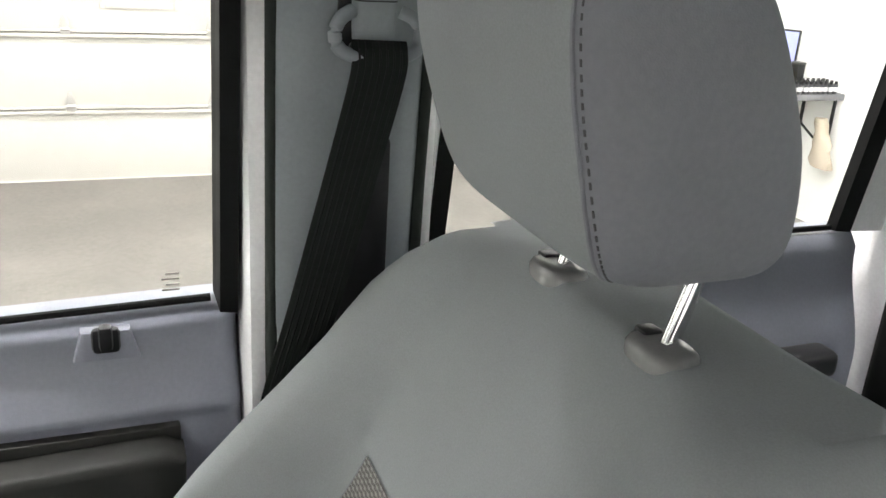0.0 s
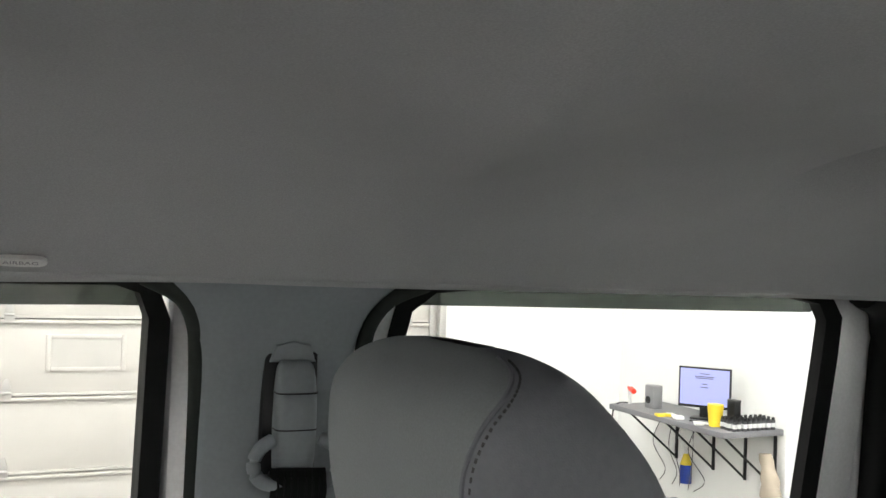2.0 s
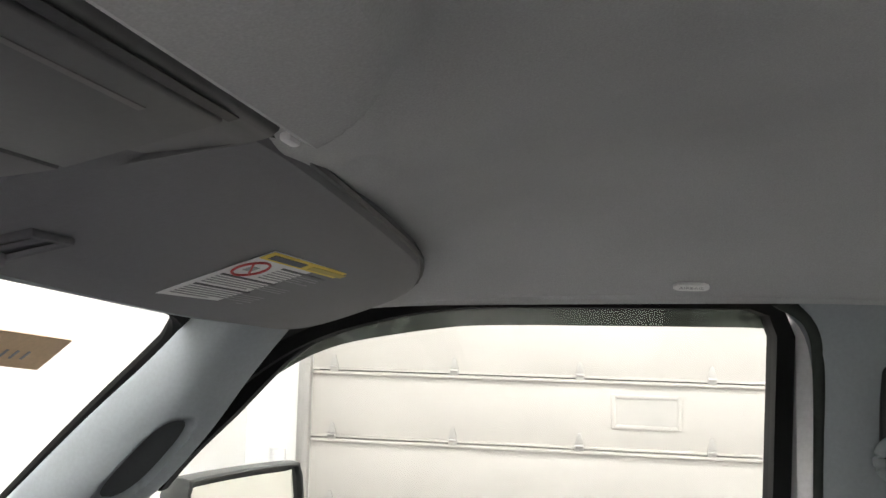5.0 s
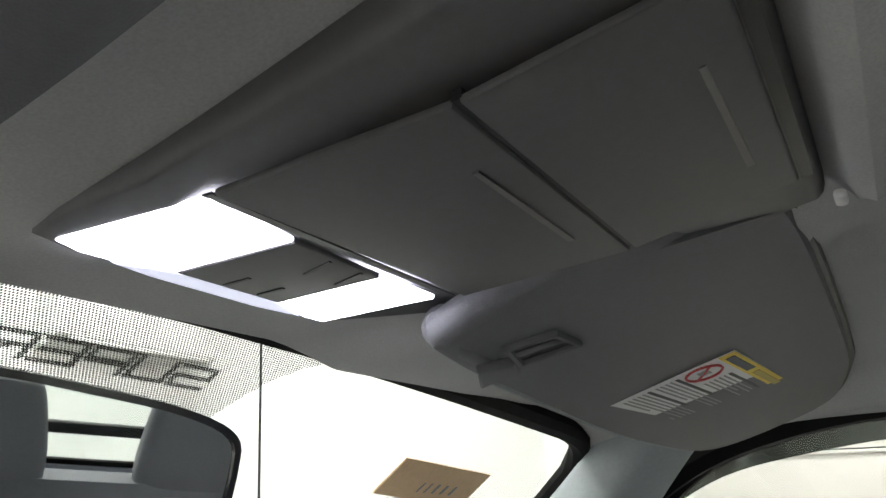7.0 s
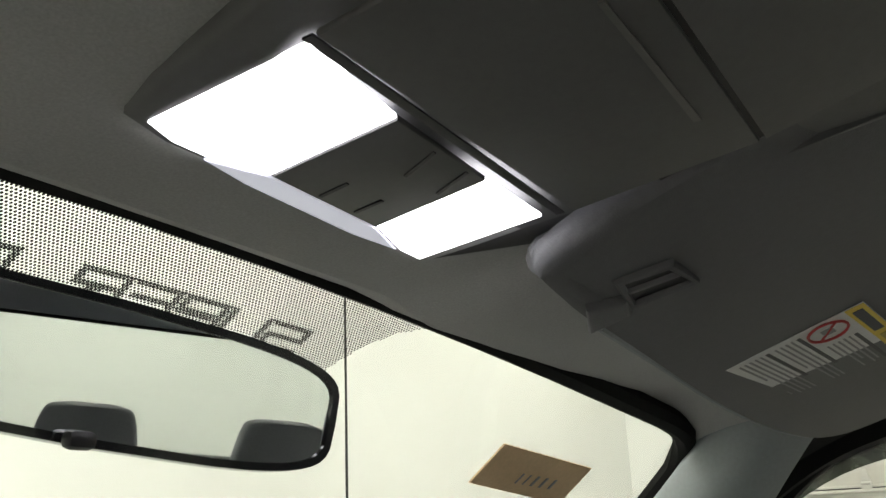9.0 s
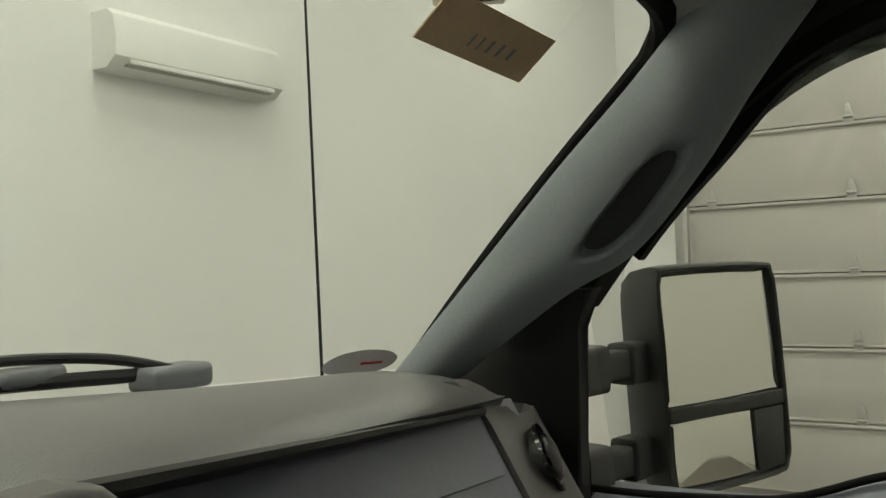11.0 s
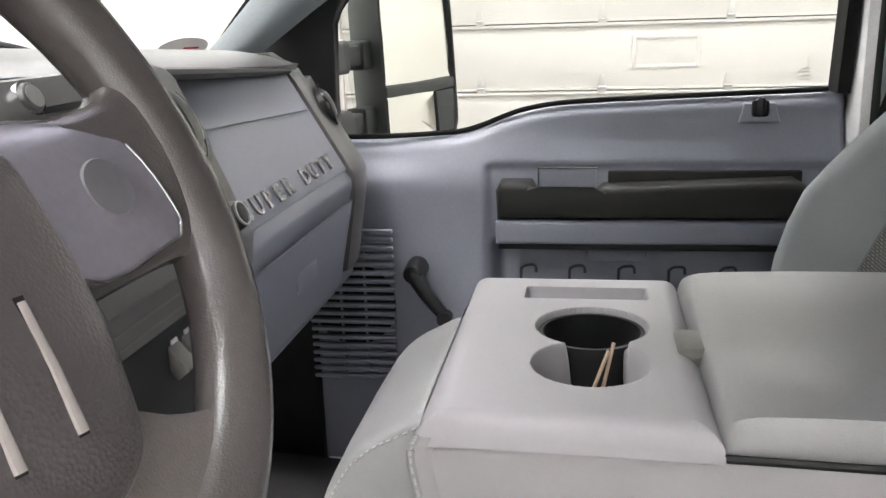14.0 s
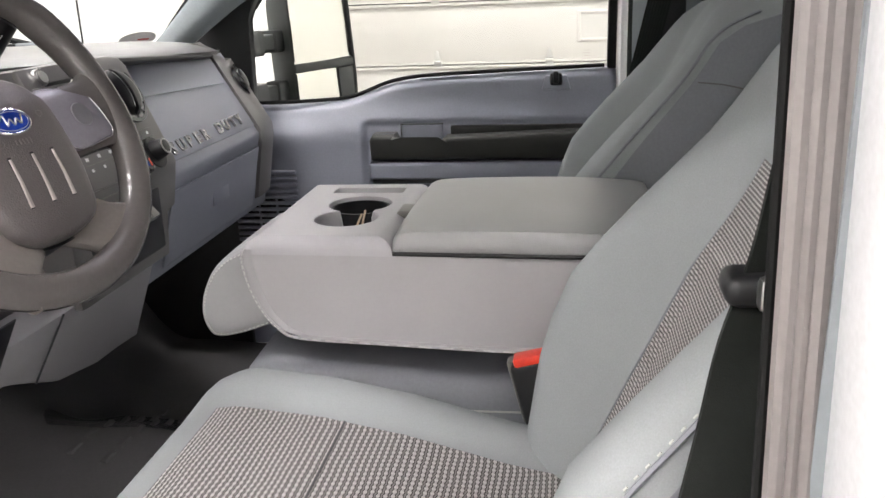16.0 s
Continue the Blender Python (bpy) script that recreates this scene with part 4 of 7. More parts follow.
def seat_belt(s):
    t = thing("seat_belt", "black webbing seat belt hanging from its grey height adjuster", "seat belt", (s * 0.72, -0.39, 1.7))
    X = lambda x: s * x
    part("backing", rbox((X(0.735), -0.418, 1.685), (X(0.752), -0.366, 1.800), 0.006), BLACK, t)
    part("hood", prism([(X(0.738), -0.413, 1.788), (X(0.738), -0.371, 1.788), (X(0.738), -0.376, 1.803), (X(0.738), -0.392, 1.807), (X(0.738), -0.408, 1.803)], (X(-0.010), 0, 0), 0.003), PILLAR, t)
    ad = [oval((X(0.728 - 0.5 * d), -0.3925, z), (0, 1, 0), (1, 0, 0), w, d, 24, 4) for z, w, d in ((1.690, 0.015, 0.008), (1.694, 0.0175, 0.011), (1.72, 0.0185, 0.014), (1.75, 0.0185, 0.014), (1.775, 0.0175, 0.011), (1.786, 0.0155, 0.008), (1.790, 0.012, 0.005))]
    ab = part("adjuster_block", loft(smooth_loops(ad, 2)), PILLAR, t, "grey height adjuster")
    for z in (1.7305, 1.7625):
        part("adjuster_gap", loft([oval((X(0.7205), -0.3925, z + q), (0, 1, 0), (1, 0, 0), 0.0189, 0.0146, 24, 4) for q in (-0.0006, 0.0006)]), BLACK, ab)
    ringp = smooth_path([(X(0.712), -0.371, 1.722), (X(0.708), -0.360, 1.716), (X(0.706), -0.354, 1.704), (X(0.706), -0.358, 1.691), (X(0.705), -0.370, 1.685), (X(0.705), -0.395, 1.684), (X(0.705), -0.416, 1.685), (X(0.706), -0.428, 1.691), (X(0.706), -0.431, 1.704), (X(0.708), -0.426, 1.716), (X(0.712), -0.414, 1.722)], 4)
    part("guide_loop", tube(ringp, 0.0062, 10), PILLAR, t)
    part("slot", rbox((X(0.704), -0.418, 1.682), (X(0.716), -0.368, 1.696), 0.004), BLACK, t)
    # webbing folds over the guide and runs down to the sill
    pth = smooth_path([(0.7035, -0.393, 1.698), (0.6960, -0.392, 1.689), (0.6960, -0.391, 1.668), (0.706, -0.378, 1.60), (0.722, -0.345, 1.45), (0.742, -0.312, 1.30), (0.770, -0.290, 1.10), (0.785, -0.285, 0.80)], 6)
    loops = []
    for i, p in enumerate(pth):
        w = 0.0235
        a, b = Vector((p.x + 0.006, p.y + w, p.z)), Vector((p.x - 0.004, p.y - w, p.z))
        row = [a.lerp(b, k / 8) + Vector((-0.0006 * (k % 2), 0, 0)) for k in range(9)]
        row += [r + Vector((0.0022, 0, 0)) for r in row[::-1]]
        loops.append([Vector((X(r.x), r.y, r.z)) for r in row])
    part("webbing", loft(loops), WEB, t, "ribbed black webbing")
    for k in range(1, 8):
        line = []
        for p in pth:
            q = Vector((p.x + 0.006, p.y + 0.0235, p.z)).lerp(Vector((p.x - 0.004, p.y - 0.0235, p.z)), k / 8)
            line.append((X(q.x - 0.001), q.y, q.z))
        part("rib", tube(line, 0.0011, 5), WEB, t)
    part("stop_button", disc((X(0.758), -0.305, 1.31), (-s, 0, 0), 0.008, 0.006, 12), BLACK, t)


seat_belt(1)

# ---- passenger front door ----
BELT = [(0.60, 1.333), (0.50, 1.333), (0.375, 1.336), (0.335, 1.340), (0.30, 1.350), (0.25, 1.369), (0.21, 1.379), (0.15, 1.386), (0.0, 1.392), (-0.262, 1.400)]


def belt_z(y):
    return lerp(sorted(BELT), y)


def trim_x(y, z):
    """Inner face of the door lining."""
    x = 0.846 - 0.040 * step(1.37, 1.24, z) - 0.012 * step(1.22, 1.00, z)
    x -= 0.012 * step(0.36, 0.46, y) * step(1.30, 1.26, z)
    hollow = step(0.300, 0.285, y) * step(1.292, 1.278, z) * step(0.84, 0.86, z)
    x += 0.012 * hollow
    pocket = step(0.285, 0.27, y) * step(1.162, 1.150, z) * step(0.86, 0.90, z)
    x += 0.034 * pocket
    return x


door = thing("door_1", "closed grey passenger door with armrest, window crank and speaker grille", "door", (0.85, 0.1, 0.8), kind="structure")


def lining(u, v):
    y = 0.60 - 0.888 * u
    top = belt_z(y) - 0.004
    z = 0.74 + (top - 0.74) * v
    x = trim_x(y, z)
    near = step(top - 0.020, top, z)
    x += 0.016 * near ** 2
    x += 0.010 * step(-0.272, -0.288, y) ** 2
    return (x, y, z)


part("lining", sheet(lining, 120, 110, 0.05, (1, 0, 0)), TRIM, door, angle=60)
part("outer_panel", rbox((0.90, -0.30, 0.55), (0.96, 1.02, 1.32), 0.02), PAINT, door)
line = [(0.862 - 0.02 * step(0.3, 0.5, y), y, z + 0.002) for y, z in [(q.x, q.y) for q in smooth_path([(a, b, 0) for a, b in BELT[:-1]] + [(-0.262, 1.400, 0)], 5)]]
part("belt_seal", tube(line, 0.0045, 8), RUBBER, door, "black seal along the glass")
part("door_edge", rbox((0.85, -0.300, 0.66), (0.93, -0.290, 1.398), 0.003), PAINT, door)
# glass with its black frame
GL = [(0.530, 1.333), (0.545, 1.55), (0.470, 1.640), (0.410, 1.700), (0.345, 1.755), (0.270, 1.801), (0.190, 1.828), (0.10, 1.845), (0.0, 1.8495), (-0.240, 1.853), (-0.261, 1.846), (-0.270, 1.823), (-0.268, 1.398)]


def glass_x(z):
    return 0.868 - 0.135 * (z - 1.33)


gl = smooth_path([(0.0, y, z) for y, z in GL[1:9]], 4) + [Vector((0, y, z)) for y, z in GL[9:]]
outline = [Vector((0, *GL[0]))] + gl
low = [Vector((0, y, z)) for y, z in sorted(BELT) if -0.26 < y < 0.52]
b = bmesh.new()
b.faces.new([b.verts.new((glass_x(p.z), p.y, p.z)) for p in outline + low])
g = part("window_glass", b, GLASS, door, "clear raised window glass")
g.visible_shadow = False


def frame_band(pts, wide, x_in, x_out, bm=None, dx=0.0, front=0.0, start=0.0):
    """A band round a run of points in the window's plane: outwards by wide."""
    loops = []
    k = len(pts)
    for i, p in enumerate(pts):
        t = (pts[min(i + 1, k - 1)] - pts[max(i - 1, 0)]).normalized()
        n = Vector((0, t.z, -t.y))
        p = p + n * start
        q = p + n * (wide + front * step(0.12, 0.26, p.y))
        gx = glass_x(p.z) + dx
        loops.append([Vector((gx + x_in, p.y, p.z)), Vector((gx + x_in - 0.006, q.y, q.z)), Vector((gx + x_out, q.y, q.z)), Vector((gx + x_out, p.y, p.z))])
    return loft(loops, bm)


part("window_frame", frame_band(outline[1:], 0.018, -0.030, 0.03, front=0.022), RUBBER, door, "black window frame and glass channel")
# smoked wind deflector along the top of the glass
dv = [p for p in outline[1:] if p.z > 1.60 and p.y > -0.24]
loops, channel = [], []
for i, p in enumerate(dv):
    t = (dv[min(i + 1, len(dv) - 1)] - dv[max(i - 1, 0)]).normalized()
    n = Vector((0, t.z, -t.y))
    w = -0.0205 + 0.0145 * step(0.12, 0.36, p.y)
    gx = glass_x(p.z)
    q = p + n * w
    if q.y < -0.255:
        q.y = -0.255
    if p.y < 0.37:
        loops.append([Vector((gx + 0.012, p.y, p.z)), Vector((gx + 0.03, q.y, q.z))])
    if p.y > 0.26:
        q = p + n * (-0.020 * step(0.26, 0.40, p.y))
        channel.append([Vector((gx - 0.012, p.y, p.z)), Vector((gx - 0.010, q.y, q.z)), Vector((gx + 0.01, q.y, q.z)), Vector((gx + 0.01, p.y, p.z))])
part("front_channel", loft(channel), RUBBER, door, "black glass channel along the front edge")
loops.append([Vector((glass_x(1.851) + 0.012, -0.270, 1.853)), Vector((glass_x(1.83) + 0.03, -0.270, 1.832))])
o = part("wind_deflector", loft(loops, caps=False, ring=False), SHADE, door, "smoked strip along the top of the window")
# black mirror sail in the front corner
part("sail_panel", prism([(0.797, 0.545, 1.300), (0.797, 0.548, 1.530), (0.797, 0.520, 1.575), (0.797, 0.58, 1.575), (0.797, 0.80, 1.43), (0.797, 0.80, 1.300)], (0.03, 0, 0), 0.006), BLACK, door, "black mirror sail panel")
part("lock_housing", prism([(0.834, -0.187, 1.352), (0.834, -0.121, 1.352), (0.838, -0.130, 1.384), (0.838, -0.178, 1.384)], (0.03, 0, 0), 0.004), TRIM, door)
part("lock_hollow", rbox((0.830, -0.168, 1.361), (0.842, -0.140, 1.390), 0.006), BLACK, door)
part("lock_pin", rbox((0.824, -0.161, 1.366), (0.840, -0.147, 1.394), 0.005), BLACK, door, "black lock pin")
# armrest, pull cup, strip
out = [(0.272, 1.203), (0.274, 1.250), (0.266, 1.264), (0.215, 1.264), (0.204, 1.247), (0.108, 1.246), (0.096, 1.257), (-0.205, 1.268), (-0.224, 1.256), (-0.222, 1.202)]
part("armrest", prism([(0.772, y, z) for y, z in out], (0.07, 0, 0), 0.012, 3), ARM, door, "black padded armrest")
part("pull_cup", rbox((0.8155, 0.107, 1.236), (0.840, 0.203, 1.280), 0.003), TRIM, door)
part("pull_edge", rbox((0.8150, 0.105, 1.2800), (0.835, 0.206, 1.2830), 0.001, 1), SEAMSHADE, door)
part("pull_edge", rbox((0.8150, 0.2030, 1.240), (0.835, 0.2055, 1.2800), 0.001, 1), SEAMSHADE, door)
part("arm_shelf", prism([(0.768, 0.274, 1.160), (0.768, 0.274, 1.199), (0.768, -0.262, 1.200), (0.768, -0.262, 1.161)], (0.06, 0, 0), 0.008, 3), TRIM, door, "grey ledge under the armrest")
# black strip for the shadow that the ledge throws on the pocket
part("ledge_shade_strip", rbox((0.775, -0.262, 1.150), (0.83, 0.270, 1.1605), 0.002), BLACK, door)
# solid dark block: the recess's shade given as colour, not depth
part("pull_recess", rbox((0.8145, -0.222, 1.250), (0.836, 0.088, 1.2765), 0.003, 2), ARM, door, "dark block for the shaded hand recess over the armrest")
# moulded grooves as dark tubes, their shade put into the colour
for k in range(6):
    y = 0.225 - 0.0855 * k
    pth = smooth_path([(y + 0.012, 0.92, 0), (y + 0.012, 1.08, 0), (y + 0.010, 1.098, 0), (y, 1.103, 0), (y - 0.013, 1.102, 0), (y - 0.015, 1.09, 0)], 3)
    part("pocket_rib", tube([(trim_x(p.x, p.y) - 0.0005, p.x, p.y) for p in pth], 0.0026, 6), SEAMSHADE, door, "moulded line in the door pocket, dark for the shade in its groove")
part("pocket_plate", rbox((0.822, 0.02, 1.118), (0.845, 0.12, 1.143), 0.004), TRIM, door)
# crank
ck = part("crank_arm", tube([(0.752, 0.415, 1.110), (0.738, 0.392, 1.080), (0.734, 0.360, 1.042)], [0.015, 0.012, 0.011], 10), BLACK, door, "black window crank")
part("crank_hub", disc((0.795, 0.415, 1.111), (-1, 0, 0), 0.020, 0.055, 20, 0.017, 0.006), BLACK, ck)
part("crank_knob", tube([(0.742, 0.358, 1.040), (0.718, 0.358, 1.040)], [0.012, 0.013], 12), BLACK, ck)
# speaker grille: one bar after another over a dark round mouth
part("speaker_mouth", disc((0.7815, 0.530, 1.045), (-1, 0, 0), 0.076, 0.002, 40), BLACK, door, "black speaker opening")
bar = shared("grille_bar", rbox((-0.005, -0.078, -0.0042), (0.004, 0.078, 0.0042), 0.0022, 1), TRIM)
for k in range(19):
    piece("grille_bar", bar, door, Matrix.Translation((0.7735, 0.531, 1.180 - 0.0150 * k)))
for y in (0.508, 0.552):
    part("grille_post", rbox((0.773, y - 0.002, 0.905), (0.780, y + 0.002, 1.176), 0.001, 1), TRIM, door)
part("kick_trim", rbox((0.77, 0.60, 0.70), (0.80, 0.98, 1.40), 0.01), BLACK, door)
# etched maker's mark on the glass, unreadable
mk = thing("glass_marking", "faint etched marking in the window's lower corner", "marking", (0.855, -0.22, 1.43))
for k in range(4):
    part("mark_bar", rbox((glass_x(1.43) - 0.004, -0.230, 1.418 + 0.006 * k), (glass_x(1.43) - 0.003, -0.212 - 0.004 * (k % 2), 1.420 + 0.006 * k), 0), ETCH, mk)

# ---- passenger rear door ----
rd = thing("door_2", "closed grey rear passenger door with its window", "door", (0.85, -0.8, 0.8), kind="structure")


def rear_lining(u, v):
    y = -0.50 - 0.64 * u
    z = 0.74 + (1.424 - 0.74) * v
    x = 0.83 - 0.04 * step(1.40, 1.25, z) + 0.014 * step(1.40, 1.424, z) ** 2
    return (x, y, z)


part("lining", sheet(rear_lining, 24, 40, 0.05, (1, 0, 0)), TRIM, rd)
part("outer_panel", rbox((0.90, -1.12, 0.55), (0.96, -0.48, 1.36), 0.02), PAINT, rd)
part("door_handle", rbox((0.755, -1.08, 1.245), (0.80, -0.93, 1.285), 0.012, 3), BLACK, rd, "black pull handle")
part("handle_plate", rbox((0.778, -0.93, 1.24), (0.80, -0.86, 1.30), 0.006), TRIM, rd)
RG = [(-0.520, 1.428), (-0.522, 1.79), (-0.530, 1.832), (-0.555, 1.852), (-0.62, 1.858), (-1.05, 1.858), (-1.098, 1.850), (-1.114, 1.828), (-1.114, 1.78), (-1.106, 1.428)]
rpts = [Vector((0, y, z)) for y, z in RG]
b = bmesh.new()
b.faces.new([b.verts.new((glass_x(p.z), p.y, p.z)) for p in rpts])
g = part("window_glass", b, GLASS, rd, "clear rear window glass")
g.visible_shadow = False
part("window_frame", frame_band(rpts, 0.022, -0.014, 0.004), RUBBER, rd, "black window frame")
loops = []
for y in (-0.535, -0.62, -0.8, -1.05, -1.112):
    loops.append([Vector((glass_x(1.858) + 0.006, y, 1.861)), Vector((glass_x(1.838) + 0.012, y, 1.838))])
part("wind_deflector", loft(loops, caps=False, ring=False), SHADE, rd, "smoked strip along the top of the window")
part("painted_edge", frame_band([Vector((0, y - 0.0, z)) for y, z in RG], 0.056, -0.046, -0.028, dx=0.03, start=0.022), PAINT, rd, "white painted door frame")
part("belt_seal", tube([(0.852, -0.515, 1.430), (0.852, -1.11, 1.430)], 0.0045, 8), RUBBER, rd)
cp = thing("c_pillar", "grey rear pillar trim behind the rear door", "pillar", (0.8, -1.3, 1.5), kind="structure")
part("trim", rbox((0.735, -1.47, 0.70), (0.80, -1.215, 1.93), 0.02, 3), PILLAR, cp)
part("painted_core", rbox((0.80, -1.47, 0.60), (0.93, -1.19, 1.95), 0.01), PAINT, cp)
part("door_seal", tube(smooth_path([(0.790, -1.205, 0.75), (0.790, -1.205, 1.45), (0.780, -1.205, 1.70), (0.758, -1.185, 1.835), (0.72, -1.10, 1.866)], 5), 0.019, 10), RUBBER, cp, "black door seal")
cp = thing("c_pillar", "grey rear pillar trim on the driver side", "pillar", (-0.8, -1.3, 1.5), kind="structure")
part("trim", rbox((-0.80, -1.47, 0.70), (-0.735, -1.10, 1.93), 0.02, 3), PILLAR, cp)
rd = thing("door_3", "closed grey rear door on the driver side", "door", (-0.85, -0.8, 0.8), kind="structure")
part("lining", rbox((-0.86, -1.10, 0.70), (-0.80, -0.48, 1.42), 0.015), TRIM, rd)
g = part("window_glass", rbox((-0.84, -1.10, 1.42), (-0.836, -0.48, 1.86), 0), GLASS, rd)
g.visible_shadow = False
part("sill_panel", rbox((-0.95, -1.5, 0.45), (-0.90, 1.0, 0.70), 0.01), PAINT, rd)

# ---- overhead console, visors, inside mirror ----
def oc_z(y):
    return 1.8805 + 0.11 * max(0.0, 0.25 - y) + 0.15 * max(0.0, 0.17 - y)


def oc(x, y, d=0.0):
    return Vector((x, y, oc_z(y) - d))


def oc_plate(outline, d0, d1, bevel=0.0):
    return prism([oc(x, y, d1) for x, y in outline], (0, 0, d1 - d0), bevel)


t = thing("overhead_console", "grey overhead console with two lit dome lamps and storage bins", "overhead console", (0, 0.2, 1.93))
OCP = surface("overhead_plastic", (0.10, 0.10, 0.102), 0.55, bump=0.2, bscale=800, bdist=0.0003)
body = prism([oc(x, y, 0) for x, y in [(-0.060, 0.348), (0.085, 0.356), (0.122, 0.350), (0.132, 0.26), (0.146, 0.10), (0.142, 0.080), (-0.128, 0.080), (-0.130, 0.10), (-0.104, 0.26), (-0.092, 0.338)]], (0, 0, 0.022), 0.008, 3)
part("body", body, OCP, t)
part("lamp", oc_plate([(-0.079, 0.330), (-0.085, 0.252), (-0.058, 0.256), (-0.031, 0.259), (-0.020, 0.328), (-0.045, 0.335), (-0.064, 0.335)], -0.001, 0.0012, 0.0004), DOME, t, "lit white dome lamp lens")
part("lamp", oc_plate([(0.038, 0.262), (0.091, 0.263), (0.109, 0.343), (0.090, 0.342), (0.055, 0.331)], -0.001, 0.0012, 0.0004), DOME, t, "lit white dome lamp lens")
part("switch_panel", oc_plate([(-0.030, 0.259), (0.037, 0.262), (0.054, 0.331), (-0.019, 0.328)], -0.001, 0.0016, 0.0005), OCP, t, "three flat dome lamp switches")
for x in (0.0, 0.024):
    part("switch_gap", oc_plate([(x - 0.001, 0.263), (x + 0.001, 0.263), (x + 0.013, 0.285), (x + 0.011, 0.285)], 0.001, 0.0022), BLACK, t)
    part("switch_gap", oc_plate([(x + 0.003, 0.308), (x + 0.005, 0.308), (x + 0.009, 0.326), (x + 0.007, 0.326)], 0.001, 0.0022), BLACK, t)
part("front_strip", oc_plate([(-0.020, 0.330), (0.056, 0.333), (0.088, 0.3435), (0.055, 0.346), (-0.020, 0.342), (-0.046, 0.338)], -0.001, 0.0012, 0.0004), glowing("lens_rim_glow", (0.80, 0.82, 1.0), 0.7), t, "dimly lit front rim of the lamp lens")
for y0, y1 in ((0.1625, 0.247), (0.088, 0.1600)):
    bn = part("bin_door", oc_plate([(-0.088, y0), (0.092, y0), (0.092, y1), (-0.088, y1)], -0.001, 0.0024, 0.0012), OCP, t)
    part("finger_slot", oc_plate([(-0.045, y0 + 0.012), (0.05, y0 + 0.012), (0.05, y0 + 0.015), (-0.045, y0 + 0.0142)], 0.002, 0.0029), BEZEL, bn)
part("bin_gap", oc_plate([(-0.088, 0.1595), (0.092, 0.1595), (0.092, 0.1630), (-0.088, 0.1630)], -0.003, 0.0004), BLACK, t)
part("bin_gap", oc_plate([(-0.088, 0.2485), (0.094, 0.2525), (0.094, 0.2565), (-0.088, 0.2525)], 0.0, 0.0008), BLACK, t)
part("bin_gap", oc_plate([(-0.098, 0.082), (0.096, 0.082), (0.096, 0.087), (-0.098, 0.087)], 0.0, 0.0008), BLACK, t)
part("rear_clip", rbox((0.130, 0.071, 1.909), (0.146, 0.077, 1.914), 0.002), PAPER, t)


def visor_z(x, y):
    return 1.846 - 0.08 * (abs(x) - 0.368) - 0.33 * (y - 0.259) - 0.010 * step(0.58, 0.70, abs(x))


def sun_visor(s, inner=0.0):
    t = thing("sun_visor", "folded-up grey vinyl sun visor under the headliner", "sun visor", (s * 0.4, 0.2, 1.87))
    out = smooth_path([(0.122, 0.270, 0), (0.150, 0.284, 0), (0.280, 0.289, 0), (0.45, 0.289, 0), (0.600, 0.277, 0), (0.668, 0.245, 0), (0.685, 0.19, 0), (0.668, 0.125, 0), (0.600, 0.100, 0), (0.50, 0.094, 0), (0.26, 0.095, 0), (0.160, 0.101, 0), (0.128, 0.115, 0), (0.118, 0.19, 0)], 4, True)
    out = [Vector((p.x + inner * step(0.45, 0.12, p.x), p.y, 0)) for p in out]
    c = Vector((0.40, 0.19, 0))
    loops = []
    for k, (g, d) in enumerate(((0.93, 0.0), (0.975, 0.001), (0.995, 0.005), (1.0, 0.010), (0.995, 0.015), (0.975, 0.019), (0.93, 0.020))):
        loops.append([Vector((s * (c.x + (p.x - c.x) * (g + 0.4 * (1 - g))), c.y + (p.y - c.y) * g, visor_z(p.x, p.y) + d)) for p in out])
    part("flap", loft(loops), SIDE_VISOR, t)
    part("front_roll", tube([(s * x, 0.276, visor_z(x, 0.276) + 0.012) for x in (0.128 + inner, 0.135 + inner, 0.16 + inner, 0.2 + inner, 0.26 + inner, 0.3 + inner)], [0.006, 0.012, 0.0135, 0.0135, 0.012, 0.006], 12), SIDE_VISOR, t, "rounded pivot end of the visor")
    def on_visor(x, y, d):
        return Vector((s * (x + max(inner, 0)), y, visor_z(x + max(inner, 0), y) - d))

    if s < 0:
        return t
    slot = [(0.161, 0.255), (0.172, 0.230), (0.204, 0.227), (0.193, 0.260)]
    fr = part("clip", tube([on_visor(x, y, 0.0015) for x, y in slot], 0.0033, 8, closed=True), SIDE_VISOR, t, "moulded visor clip")
    part("clip_slot", prism([on_visor(x, y, 0.001) for x, y in slot], (0, 0, -0.0006)), BLACK, fr)
    part("clip_tongue", prism([on_visor(x, y, -0.004) for x, y in ((0.166, 0.276), (0.180, 0.258), (0.198, 0.262), (0.194, 0.287))], (0, 0, -0.011), 0.003, 3), SIDE_VISOR, t)
    part("clip_post", tube([on_visor(0.176, 0.2575, 0.0015), on_visor(0.187, 0.2285, 0.0015)], 0.0026, 8), SIDE_VISOR, fr)
    part("edge_bead", tube(smooth_path([on_visor(x, y, 0.0005) for x, y in ((0.205, 0.2845), (0.30, 0.2845), (0.45, 0.2845), (0.58, 0.276), (0.64, 0.258))], 5), 0.0022, 6), PILLAR, t, "pale bead along the visor's front edge")
    # black tube draws the shadow between visor and headliner
    part("shadow_gap", tube([(s * p.x, p.y - 0.0008, visor_z(p.x, p.y) + 0.0085) for p in out[26:54]], 0.0030, 6), BLACK, t, "dark line for the shade along the visor's rear edge")
    return t


SIDE_VISOR = surface("visor_vinyl", (0.120, 0.120, 0.130), 0.6, bump=0.3, bscale=900, bdist=0.0004, cells=True)
vp = sun_visor(1, -0.012)
sun_visor(-1, 0.050)
